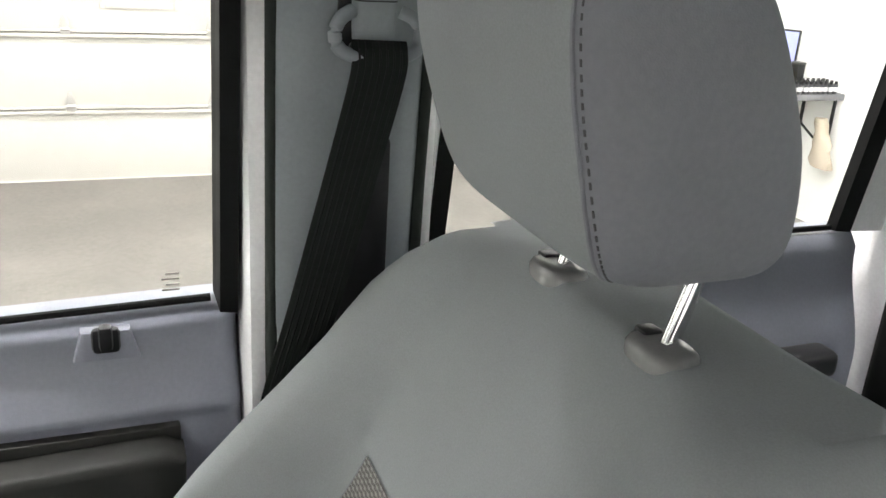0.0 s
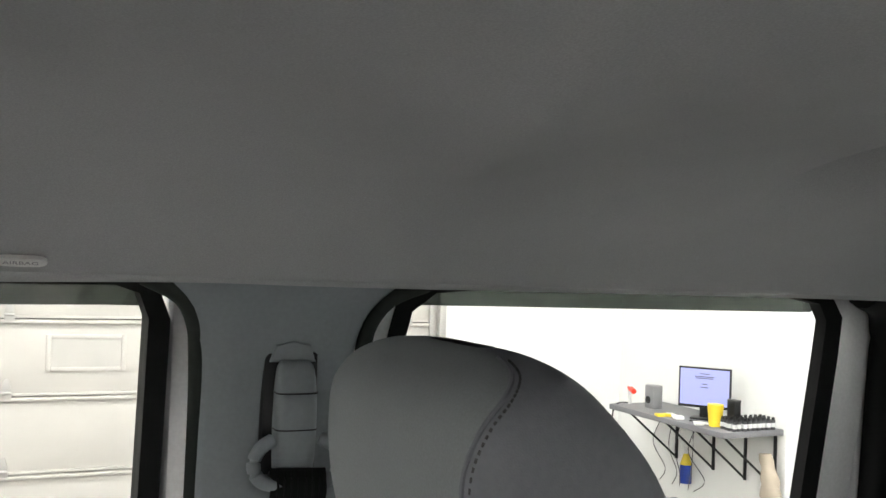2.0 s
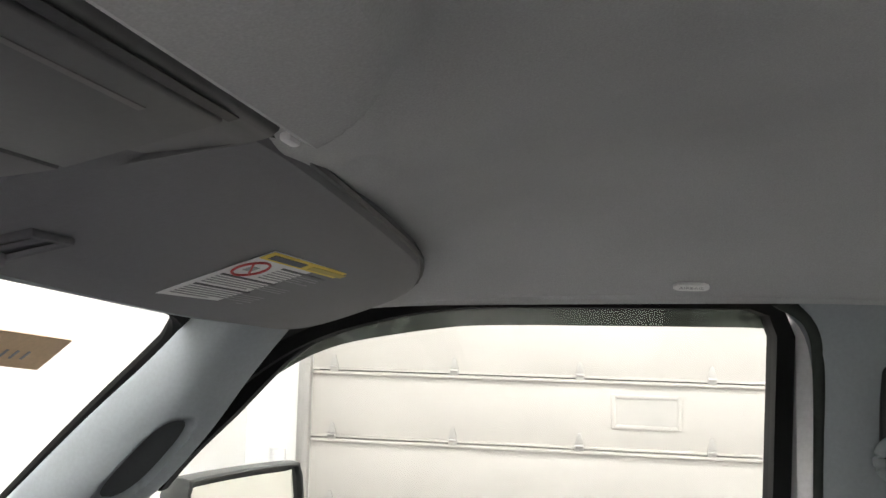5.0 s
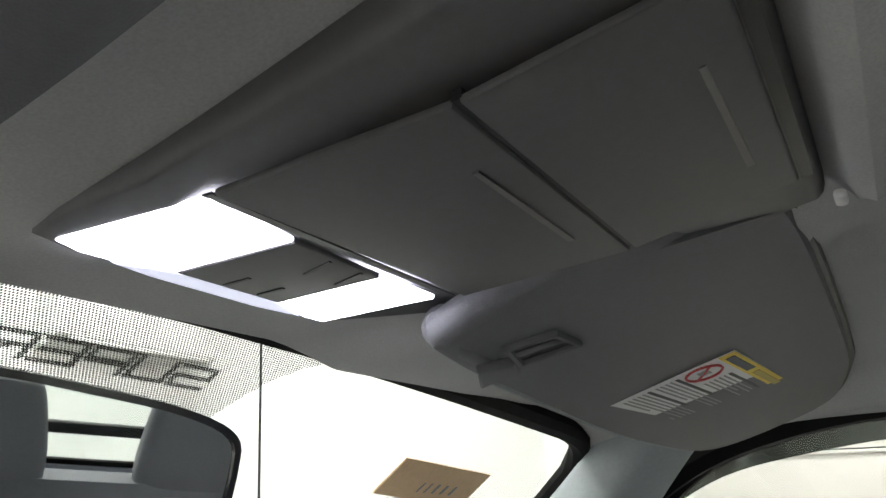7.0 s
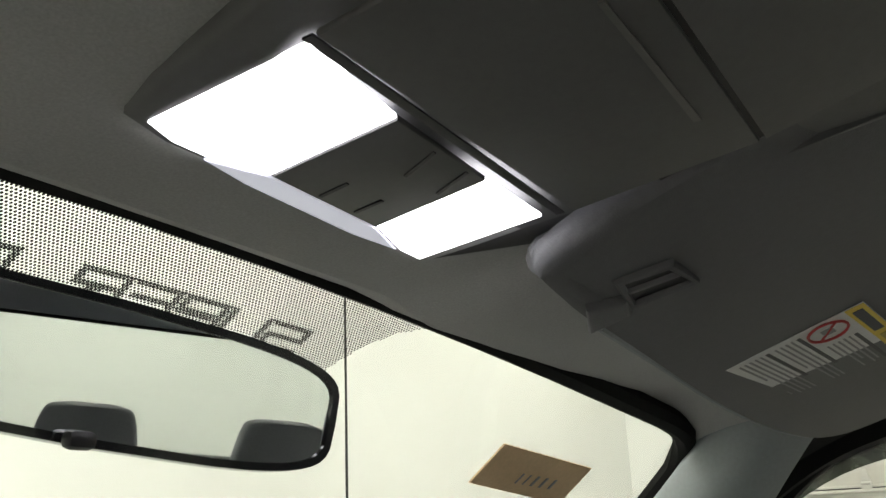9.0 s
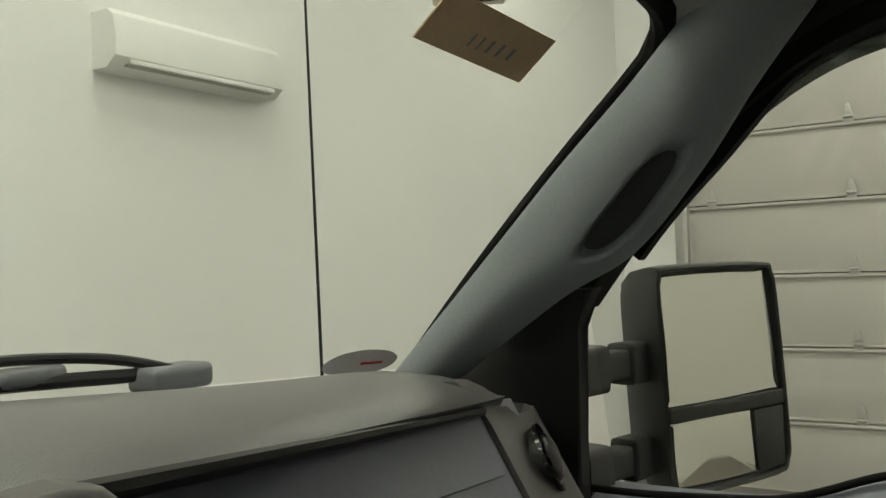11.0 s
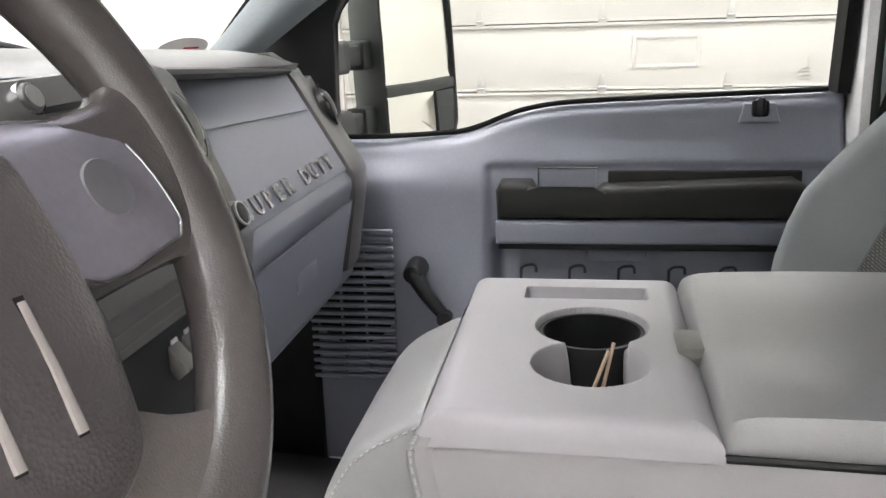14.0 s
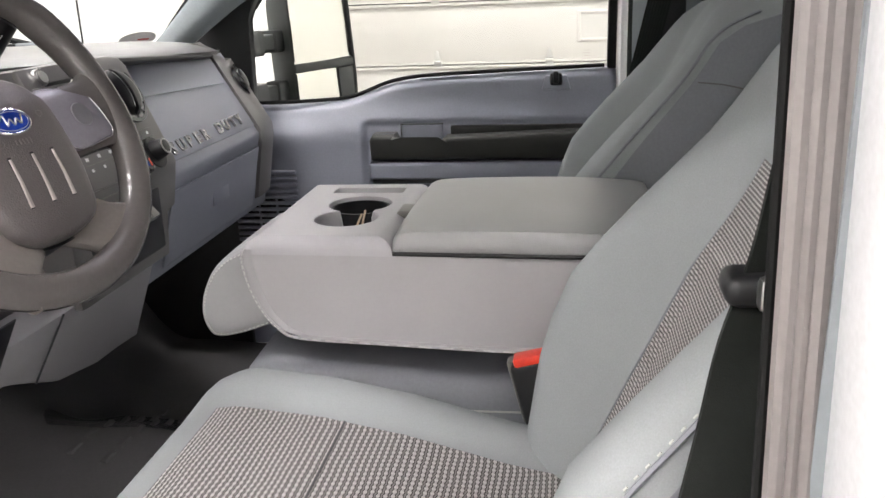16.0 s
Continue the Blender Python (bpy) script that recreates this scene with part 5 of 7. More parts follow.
# airbag label on the passenger visor
LO, LU, LV = Vector((0.363, 0.163, 0)), Vector((0.157, -0.016, 0)), Vector((0.005, 0.096, 0))


def lab(u, v, d):
    p = LO + LU * u + LV * v
    return Vector((p.x, p.y, visor_z(p.x, p.y) - d))


def lab_bar(u0, u1, v0, v1, d, material, name="print_bar"):
    return part(name, prism([lab(u0, v0, d), lab(u1, v0, d), lab(u1, v1, d), lab(u0, v1, d)], (0, 0, -0.0004)), material, lb)


lb = part("warning_label", prism([lab(0, 0, 0.001), lab(1, 0, 0.001), lab(1, 1, 0.001), lab(0, 1, 0.001)], (0, 0, -0.0006)), PAPER, vp, "white and yellow airbag warning label")
lab_bar(0, 1, 0, 0.13, 0.0018, YELLOW)
lab_bar(0.05, 0.42, 0.03, 0.10, 0.0024, INK)
lab_bar(0.5, 0.95, 0.035, 0.095, 0.0024, surface("ochre", (0.45, 0.33, 0.02), 0.5, bump=0))
pts = [lab(0.14 + 0.115 * math.cos(a), 0.31 + 0.135 * math.sin(a), 0.0022) for a in (2 * math.pi * k / 24 for k in range(24))]
part("print_ring", tube(pts, 0.0011, 5, closed=True), REDINK, lb)
part("print_ring", tube([lab(0.06, 0.22, 0.0022), lab(0.22, 0.40, 0.0022)], 0.0010, 5), REDINK, lb)
lab_bar(0.10, 0.18, 0.27, 0.35, 0.002, GREYINK)
for v0, u0, u1, ink in ((0.19, 0.34, 0.90, INK), (0.245, 0.34, 0.86, GREYINK), (0.285, 0.34, 0.93, GREYINK), (0.325, 0.34, 0.75, GREYINK), (0.365, 0.34, 0.9, GREYINK), (0.405, 0.34, 0.6, GREYINK), (0.47, 0.05, 0.62, INK), (0.525, 0.05, 0.92, GREYINK), (0.565, 0.05, 0.88, GREYINK), (0.605, 0.05, 0.93, GREYINK), (0.645, 0.05, 0.5, GREYINK), (0.70, 0.05, 0.60, INK), (0.755, 0.05, 0.9, GREYINK), (0.795, 0.05, 0.93, GREYINK), (0.835, 0.05, 0.82, GREYINK), (0.875, 0.05, 0.90, GREYINK), (0.915, 0.05, 0.4, GREYINK), (0.93, 0.72, 0.80, GREYINK)):
    lab_bar(u0, u1, v0, v0 + (0.026 if ink == INK else 0.013), 0.0018, ink)

# small airbag tag on the headliner lip
ab = thing("airbag_tag", "small pale oval tag marked AIRBAG on the headliner edge", "tag", (0.66, -0.167, 1.87))
TAGX, TAGZ = 0.672, 1.873
o = [(TAGX, -0.167 + 0.0180 * math.copysign(abs(math.cos(a)) ** 0.5, math.cos(a)), TAGZ + 0.0030 * math.copysign(abs(math.sin(a)) ** 0.8, math.sin(a))) for a in (2 * math.pi * k / 28 for k in range(28))]
o = [(x - 0.9 * (z - TAGZ), y, z) for x, y, z in o]
part("plate", prism(o, (-0.0030, 0, -0.0030), 0.0006), surface("tag_grey", (0.72, 0.72, 0.70), 0.5, bump=0), ab)
ux, uy = Vector((0, -1, 0)), Vector((-0.67, 0, 0.74))
m = Matrix((ux, uy, ux.cross(uy))).transposed().to_4x4()
m.translation = Vector((TAGX - 0.0033, -0.167, TAGZ - 0.0033))
text_mesh("tag_lettering", "AIRBAG", 0.0044, m, GREYINK, ab, 0.0001, "", 1.6)

# inside mirror
im = thing("inside_mirror", "black framed inside rear-view mirror hanging from the windscreen", "mirror", (0, 0.43, 1.83))
mc = Vector((-0.007, 0.453, 1.802))
mn = Vector((-0.30, -0.94, -0.128)).normalized()
mx = Vector((0, 0, 1)).cross(-mn).normalized() * -1
mx = mx if mx.x > 0 else -mx
mz = mx.cross(mn).normalized()
mz = mz if mz.z > 0 else -mz
hold = mc + mx * 0.122
mx, mz = (mx * math.cos(radians(7.5)) - mz * math.sin(radians(7.5))), (mz * math.cos(radians(7.5)) + mx * math.sin(radians(7.5)))
mc = hold - mx * 0.118 - mz * 0.003 + Vector((-0.014, -0.025, -0.001))


def mirror_loop(rx, ry, d, tall=0.0):
    pts = []
    for k in range(40):
        a = 2 * math.pi * k / 40
        cs, sn = math.cos(a), math.sin(a)
        p = 5.0
        x = rx * math.copysign(abs(cs) ** (2 / p), cs)
        y = ry * math.copysign(abs(sn) ** (2 / p), sn) * (1 - 0.12 * (x / rx) ** 2)
        if tall and y > 0:
            y *= tall
        pts.append(mc + 0.94 * (mx * x + mz * y) + mn * d)
    return pts


part("frame", loft([mirror_loop(0.085, 0.016, -0.036, 1.1), mirror_loop(0.118, 0.031, -0.026, 1.05), mirror_loop(0.1270, 0.0348, -0.013, 1.03), mirror_loop(0.128, 0.0353, -0.003, 1.01), mirror_loop(0.127, 0.0344, 0.003), mirror_loop(0.123, 0.0304, 0.003), mirror_loop(0.1225, 0.0300, 0.0)]), GLOSS, im)
b = bmesh.new()
b.faces.new([b.verts.new(p) for p in mirror_loop(0.1228, 0.0302, 0.0012)])
part("mirror_glass", b, MIRROR, im, "mirror glass")
part("tab", rbox(mc - Vector((0.018, 0.006, 0.034)), mc + Vector((-0.004, 0.002, -0.026)), 0.003), BLACK, im)
part("stem", tube(smooth_path([mc - mn * 0.02, mc - mn * 0.05 + Vector((-0.02, 0, -0.004)), screen(-0.045, 0.17) + Vector((0, -0.004, 0))], 4), 0.009, 10), BLACK, im)
part("mount", disc(screen(-0.045, 0.17) + Vector((0, -0.012, -0.008)), (0, 0.6, 0.75), 0.016, 0.012, 16), BLACK, im)

# ---- dashboard ----
def face_y(z):
    return 0.472 + 0.585 * (z - 1.303) if z > 1.303 else 0.472 + 0.165 * (1.303 - z)


def face(x, z, d=0.0):
    return Vector((x, face_y(z) - 0.863 * d, z + (0.505 * d if z > 1.303 else -0.16 * d)))


def stack_y(z):
    return 0.465 + 0.447 * (z - 1.347) if z > 1.33 else 0.457


def on_stack(x, z, d=0.0):
    return Vector((x, stack_y(z) - 0.913 * d, z + (0.408 * d if z > 1.33 else 0.0)))


def lip_z(x):
    return 1.466 + 0.045 * (0.6 - min(max(x, -0.15), 0.6)) + 0.02 * step(-0.2, -0.3, x)


dash = thing("dashboard", "grey truck dashboard with dark centre stack and soft top", "dashboard", (0, 0.7, 1.1))


def dash_loop(x):
    return [Vector(p) for p in ((x, 0.96, 1.40), (x, 0.66, lip_z(x) - 0.01), (x, face_y(lip_z(x)), lip_z(x)), (x, face_y(1.38), 1.38), (x, face_y(1.33), 1.33), (x, 0.480, 1.314), (x, 0.473, 1.304), (x, 0.472, 1.294), (x, 0.476, 1.28), (x, face_y(1.20), 1.20), (x, face_y(1.135), 1.135), (x, 0.53, 1.115), (x, 0.80, 1.10), (x, 0.96, 1.12))]


part("lower_body", loft([dash_loop(-0.12 + 0.0795 * i) for i in range(11)]), TRIM, dash)


def pad_loop(x):
    z = lip_z(x)
    r = 0.012 * step(0.55, 0.74, x)
    w = max(1.0 - 0.60 * x * x - 0.01, 0.70)
    return [Vector(p) for p in ((x, w, 1.478), (x, w - 0.06, z + 0.024 - r), (x, 0.70, z + 0.034 - r), (x, 0.63, z + 0.031 - r), (x, 0.585, z + 0.023 - r), (x, 0.563, z + 0.014 - r), (x, 0.555, z + 0.008), (x, 0.560, z - 0.001), (x, 0.60, z - 0.006), (x, 0.66, z - 0.02), (x, w, 1.44))]


part("soft_top", loft([pad_loop(-0.78 + 0.04 * i) for i in range(36)] + [pad_loop(0.64)]), DASH, dash, "charcoal padded dash top")
# black tapering strip that draws the shade under the pad's overhang
part("pad_shade_strip", tube([(x, 0.5565, 1.4895 - 0.047 * x + 0.0085 - 0.0095 * (x - 0.14)) for x in [0.14 + 0.0305 * i for i in range(16)]], [0.0085 - 0.0095 * 0.0305 * i for i in range(16)], 8), BLACK, dash, "dark strip for the shade under the soft top")
# passenger end: bezel with round vent
e = []
for x, dz, dy in ((0.604, 0, 0), (0.62, 0.004, -0.003), (0.66, 0.004, 0.0), (0.70, 0.0, 0.006), (0.725, -0.006, 0.016), (0.738, -0.02, 0.034), (0.741, -0.03, 0.06)):
    top = 1.492 - 0.9 * max(x - 0.60, 0) ** 1.4 + dz
    e.append([Vector((x, face_y(z) - 0.008 + dy, z)) for z in (1.16, 1.22, 1.28, 1.31, 1.34, 1.38, 1.42, 1.45)] + [Vector((x, 0.572 + dy, top - 0.012)), Vector((x, 0.59 + dy, top)), Vector((x, 0.70, top - 0.005)), Vector((x, 0.90, 1.30)), Vector((x, 0.80, 1.12)), Vector((x, 0.60, 1.12))])
part("end_bezel", loft(e), BEZEL, dash, "dark end bezel of the dash")


def round_vent(cx, cz, r, turn, parent):
    n = Vector((0.0, -0.863, 0.505))
    if turn:
        n = Vector((turn, -0.863, 0.4)).normalized()
    c = face(cx, cz, 0.006) if turn else on_stack(cx, cz, 0.001)
    v = part("air_vent", ring(c, n, r, 0.006, 0.004, 40), GLOSS, parent, "round black air vent")
    part("vent_cup", disc(c - n * 0.012, n, r - 0.005, 0.013, 36), BLACK, v)
    m = Matrix.Translation(c) @ n.to_track_quat("Z", "Y").to_matrix().to_4x4()
    for k in range(12):
        a = 2 * math.pi * (k + 0.5) / 12
        ring_piece = [[m @ Vector((q * math.cos(a + w), q * math.sin(a + w), h)) for q, w in ((r * 0.80, -0.17), (r * 0.90, -0.15), (r * 0.90, 0.15), (r * 0.80, 0.17))] for h in (0.0, 0.0028)]
        part("tooth", loft(ring_piece), GUIDE if k in (7, 8, 9, 10, 11) else BLACK, v)
    # two round-backed vanes with a dark slot between them
    for lo_x, hi_x in ((-0.72, -0.16), (0.02, 0.72)):
        rows = []
        for q in range(15):
            dx = lo_x + (hi_x - lo_x) * q / 14
            h = r * max(0.76 ** 2 - dx * dx, 0.01) ** 0.5
            row = []
            for j in range(17):
                a = -1 + j / 8
                bend = 0.06 * r * (1 - a * a)
                row.append(m @ Vector((r * dx + bend, h * a, 0.002 + 0.30 * r * (max(1 - a * a, 0.0) * max(1 - dx * dx / 0.60, 0.0)) ** 0.5)))
            rows.append(row)
        part("vane", loft(rows, ring=False, caps=False), VENT, v, "black turning vane", angle=80)
        part("vane_wall", loft([rows[-1] if lo_x < 0 else rows[0], [p - n * 0.35 * r for p in (rows[-1] if lo_x < 0 else rows[0])]], ring=False, caps=False), BLACK, v)
        part("vane_edge", tube((rows[-1] if lo_x < 0 else rows[8])[2:-2], 0.0007, 5), SATIN, v)
    return v


round_vent(0.672, 1.405, 0.036, 0.35, dash)
# centre stack stands proud of the panel beside it
rows = []
for z in (1.19, 1.255, 1.262, 1.285, 1.31, 1.33, 1.345, 1.38, 1.42, 1.46, 1.485, 1.497, 1.502):
    xr = lerp([(1.19, 0.100), (1.255, 0.112), (1.262, 0.140), (1.285, 0.150), (1.31, 0.158), (1.33, 0.164), (1.408, 0.170), (1.485, 0.171), (1.497, 0.160), (1.502, 0.14)], z)
    y = stack_y(z)
    rows.append([Vector((-0.17, y, z)), Vector((-0.16, y - 0.002, z)), Vector((xr - 0.008, y - 0.002, z)), Vector((xr - 0.002, y, z)), Vector((xr + 0.001, y + 0.007, z)), Vector((xr + 0.012, y + 0.075, z)), Vector((-0.17, y + 0.075, z))])
stack = part("stack_bezel", loft(rows), BEZEL, dash, "dark brown-grey centre stack bezel")
round_vent(0.108, 1.447, 0.054, 0.0, dash)
part("glove_panel_seam", tube([face(0.214, 1.424, 0.0045), face(0.585, 1.408, 0.0045)], 0.0013, 5), PILLAR, dash)
part("glove_panel", prism([face(x, z, 0) for x, z in ((0.205, 1.480), (0.598, 1.462), (0.598, 1.318), (0.172, 1.318), (0.190, 1.39))], (0, -0.003, 0.0018), 0.0012), TRIM, dash, "flat blue-grey panel over the glove box")
gb = part("glove_box", prism([Vector((x, face_y(z) - 0.004, z)) for x, z in ((0.165, 1.275), (0.59, 1.275), (0.57, 1.15), (0.135, 1.15))], (0, -0.004, 0), 0.003), TRIM, dash, "grey glove box lid")
part("glove_latch", rbox((0.34, 0.4755, 1.205), (0.42, 0.490, 1.235), 0.003), TRIM, gb)
ux, n = Vector((1, 0, 0)), Vector((0, -0.863, 0.505))
uy = n.cross(ux)
m = Matrix((ux, uy, n)).transposed().to_4x4()
m.translation = face(0.379, 1.336, 0.004)
m = m @ Matrix.Rotation(radians(0.5), 4, "Z")
for k, ch in enumerate("SUPER DUTY"):
    if ch != " ":
        text_mesh("raised_letter", ch, 0.030, m @ Matrix.Translation((0.0352 * (k - 4.5), 0, 0)), LETTER, dash, 0.0024, "", 1.25, 0.0013)
# radio
n = Vector((0, -0.913, 0.408))


def plate(name, x0, x1, z0, z1, d0, d1, material, parent, label="", bevel=0.002):
    return part(name, prism([on_stack(x0, z0, d0), on_stack(x1, z0, d0), on_stack(x1, z1, d0), on_stack(x0, z1, d0)], n * (d1 - d0), bevel), material, parent, label)


rad = plate("radio", -0.125, 0.050, 1.428, 1.500, 0.001, 0.010, BEZEL, dash, "dark radio face with chrome-ringed knobs")
plate("disc_slot", -0.075, 0.030, 1.4735, 1.4785, 0.009, 0.0108, BLACK, rad)
plate("radio_display", -0.075, 0.025, 1.438, 1.458, 0.009, 0.0112, GLOSS, rad, "dark glossy display")
for x, z in ((-0.094, 1.484), (0.041, 1.479), (-0.067, 1.453), (0.036, 1.450)):
    k = part("radio_knob", disc(on_stack(x, z, 0.010), n, 0.0125, 0.012, 22, 0.011, 0.002), BEZEL, rad)
    part("knob_ring", ring(on_stack(x, z, 0.010), n, 0.0135, 0.002, 0.009, 22), CHROME, k, "chrome ring")
    part("knob_face", disc(on_stack(x, z, 0.0222), n, 0.0085, 0.0008, 18), SATIN, k)
for r, z in enumerate((1.426, 1.406)):
    strip = plate("button_strip", -0.125, 0.060, z - 0.007, z + 0.007, 0.001, 0.007, BLACK, dash)
    for k in range(5):
        x = -0.107 + 0.037 * k
        plate("button", x - 0.015, x + 0.015, z - 0.0055, z + 0.0055, 0.0065, 0.0095, BEZEL, strip)
        plate("button_mark", x - 0.004, x + 0.004, z - 0.002, z + 0.002, 0.0095, 0.010, PAPER, strip, bevel=0)
hv = plate("climate_panel", -0.125, 0.058, 1.334, 1.388, 0.001, 0.006, BEZEL, dash)
for k in range(5):
    x = -0.110 + 0.032 * k
    plate("button_mark", x - 0.0035, x + 0.0035, 1.372, 1.3765, 0.006, 0.0066, PAPER, hv, bevel=0)
    plate("button_mark", x - 0.0025, x + 0.0025, 1.357, 1.361, 0.006, 0.0066, PAPER, hv, bevel=0)
    plate("button_line", x - 0.0145, x + 0.0145, 1.366, 1.3670, 0.006, 0.0068, SATINGREY, hv, bevel=0)
plate("panel_rule", -0.125, 0.056, 1.3835, 1.3850, 0.006, 0.0072, SATINGREY, hv, bevel=0)
k = part("climate_knob", disc(on_stack(0.040, 1.341, 0.004), n, 0.0175, 0.018, 28, 0.0155, 0.003), BUTTON, dash, "round temperature knob with a blue and red mark")
part("knob_ring", ring(on_stack(0.040, 1.341, 0.004), n, 0.0195, 0.002, 0.006, 28), SATIN, k)
part("knob_face", disc(on_stack(0.040, 1.341, 0.0222), n, 0.0115, 0.0008, 22), BLACK, k)
for dx, ink in ((-0.004, BLUE), (0.004, RED)):
    plate("knob_mark", 0.040 + dx - 0.0016, 0.040 + dx + 0.0016, 1.335, 1.346, 0.0228, 0.0234, ink, k, bevel=0)
for z in (1.322, 1.310):
    part("panel_line", rbox((-0.125, 0.4545, z - 0.0010), (0.025, 0.4570, z + 0.0010), 0), SATINGREY, dash)
plate("seat_button", 0.089, 0.129, 1.374, 1.388, 0.001, 0.007, BEZEL, dash)
plate("button_mark", 0.106, 0.112, 1.379, 1.383, 0.007, 0.0075, PAPER, dash, bevel=0)
part("drive_knob_cup", disc(on_stack(0.109, 1.351, 0.0015), n, 0.026, 0.003, 28), BLACK, dash)
kn = part("drive_knob", disc(on_stack(0.109, 1.353, 0.003), n, 0.0175, 0.022, 22, 0.014, 0.004), BLACK, dash, "round black drive selector knob")
part("knob_ring", ring(on_stack(0.109, 1.353, 0.024), n, 0.0125, 0.0015, 0.002, 20), SATIN, kn)
cub = part("cubby", rbox((-0.13, 0.453, 1.205), (0.085, 0.465, 1.303), 0.004), BLACK, dash, "black open cubby with switches")
for k in range(4):
    x = -0.048 + 0.0245 * k
    rk = part("rocker_switch", prism([(x, 0.4545, 1.290), (x + 0.020, 0.4545, 1.290), (x + 0.020, 0.436, 1.268), (x, 0.436, 1.268)], (0, 0.012, -0.010), 0.003), SATINGREY, cub, "grey rocker switch")
    part("switch_mark", rbox((x + 0.005, 0.4515, 1.288), (x + 0.015, 0.4545, 1.2915), 0), PAPER, rk)
# driver side: cluster hood, cluster, knee panel
hood = []
for i in range(13):
    x = -0.64 + 0.035 * i
    a = max(math.sin(math.pi * i / 12), 0.0) ** 0.6
    hood.append([Vector(p) for p in ((x, 0.80, 1.49), (x, 0.62, 1.50 + 0.055 * a), (x, 0.55, 1.505 + 0.052 * a), (x, 0.535, 1.50 + 0.045 * a), (x, 0.56, 1.495 + 0.035 * a), (x, 0.62, 1.48))])
part("cluster_hood", loft(hood), DASH, dash, "charcoal hood over the instruments")
cl = part("instrument_panel", rbox((-0.62, 0.56, 1.36), (-0.24, 0.60, 1.51), 0.01), GLOSS, dash)
for x in (-0.54, -0.43, -0.32):
    part("dial", ring((x, 0.562, 1.44), (0, -1, 0), 0.042, 0.004, 0.004), SATIN, cl)
part("cluster_display", rbox((-0.46, 0.556, 1.375), (-0.40, 0.561, 1.395), 0.001), LCD, cl)
part("driver_fascia", rbox((-0.78, 0.52, 1.20), (-0.12, 0.70, 1.37), 0.015), BEZEL, dash)
kp = [(-0.74, 0.464, 1.205), (0.070, 0.464, 1.195), (0.079, 0.521, 1.051), (-0.046, 0.526, 1.058), (-0.150, 0.521, 1.074), (-0.30, 0.496, 1.140), (-0.38, 0.487, 1.160), (-0.74, 0.485, 1.165)]
part("knee_panel", prism([Vector(p) for p in kp], (0, 0.24, 0.02), 0.010), CONSOLE, dash, "pale grey panel under the steering column")
part("panel_seam", tube([(-0.203, 0.4635, 1.198), (-0.226, 0.505, 1.108)], 0.0016, 5), SEAMSHADE, dash)
part("knee_opening", prism([(-0.50, 0.446, 1.24), (-0.33, 0.446, 1.24), (-0.36, 0.482, 1.14), (-0.52, 0.482, 1.14)], (0, -0.008, 0.002), 0.003), BLACK, dash, "black hand brake opening")
part("column_shroud", tube(smooth_path([(-0.43, 0.60, 1.30), (-0.43, 0.50, 1.36), (-0.43, 0.40, 1.41)]), [0.075, 0.074, 0.072, 0.070, 0.068, 0.066, 0.064, 0.062, 0.060, 0.058, 0.056, 0.054, 0.05], 18), BEZEL, dash)

# ---- steering wheel ----
SC = Vector((-0.439, 0.333, 1.455))
SN = Vector((-0.14, -0.865, 0.480)).normalized()
SX = Vector((0.865, -0.14, 0)).normalized()
SY = SN.cross(SX).normalized()
SY = SY if SY.z > 0 else -SY


def sw(x, y, d=0.0):
    return SC + SX * x + SY * y + SN * d


wheel = thing("steering_wheel", "dark brown-grey steering wheel with airbag pad and blue badge", "steering wheel", tuple(SC))
RIM = 0.1705
rim = []
for k in range(96):
    a = 2 * math.pi * k / 96
    rim.append(sw(RIM * math.cos(a) - 0.008, RIM * math.sin(a) + 0.030))
part("rim", tube(rim, [0.0170 + 0.0013 * math.sin(24 * 2 * math.pi * k / 96) * (1 if 10 < k < 42 else 0) + 0.0018 * math.exp(-((k - 9) / 4) ** 2) + 0.0018 * math.exp(-((k - 39) / 4) ** 2) for k in range(96)], 16, closed=True, up=tuple(SN)), WHEEL, wheel, "grained rim with finger ridges", angle=80)
PADC = Vector((-0.003, -0.012, 0))
PADO = smooth_path([(-0.064, 0.068, 0), (-0.03, 0.077, 0), (0.02, 0.076, 0), (0.048, 0.066, 0), (0.060, 0.046, 0), (0.065, 0.012, 0), (0.063, -0.03, 0), (0.056, -0.068, 0), (0.048, -0.082, 0), (0.030, -0.091, 0), (0.0, -0.096, 0), (-0.036, -0.093, 0), (-0.058, -0.080, 0), (-0.066, -0.060, 0), (-0.070, -0.02, 0), (-0.072, 0.02, 0), (-0.071, 0.054, 0)], 5, True)


def pad_d(y):
    """The pad folds back towards its top and a little towards its foot."""
    return -0.56 * max(y - 0.034, 0.0) ** 1.12 - 0.10 * max(-0.03 - y, 0.0)


def on_pad(x, y, d=0.0):
    return sw(x, y, 0.0235 + pad_d(y) + d - 1.6 * (x + 0.003) ** 2)


def grown(g, d, flat):
    out = []
    for p in PADO:
        q = PADC + (p - PADC) * g
        out.append(sw(q.x, q.y, d + flat * (pad_d(q.y) - 1.6 * (q.x + 0.003) ** 2)))
    return out


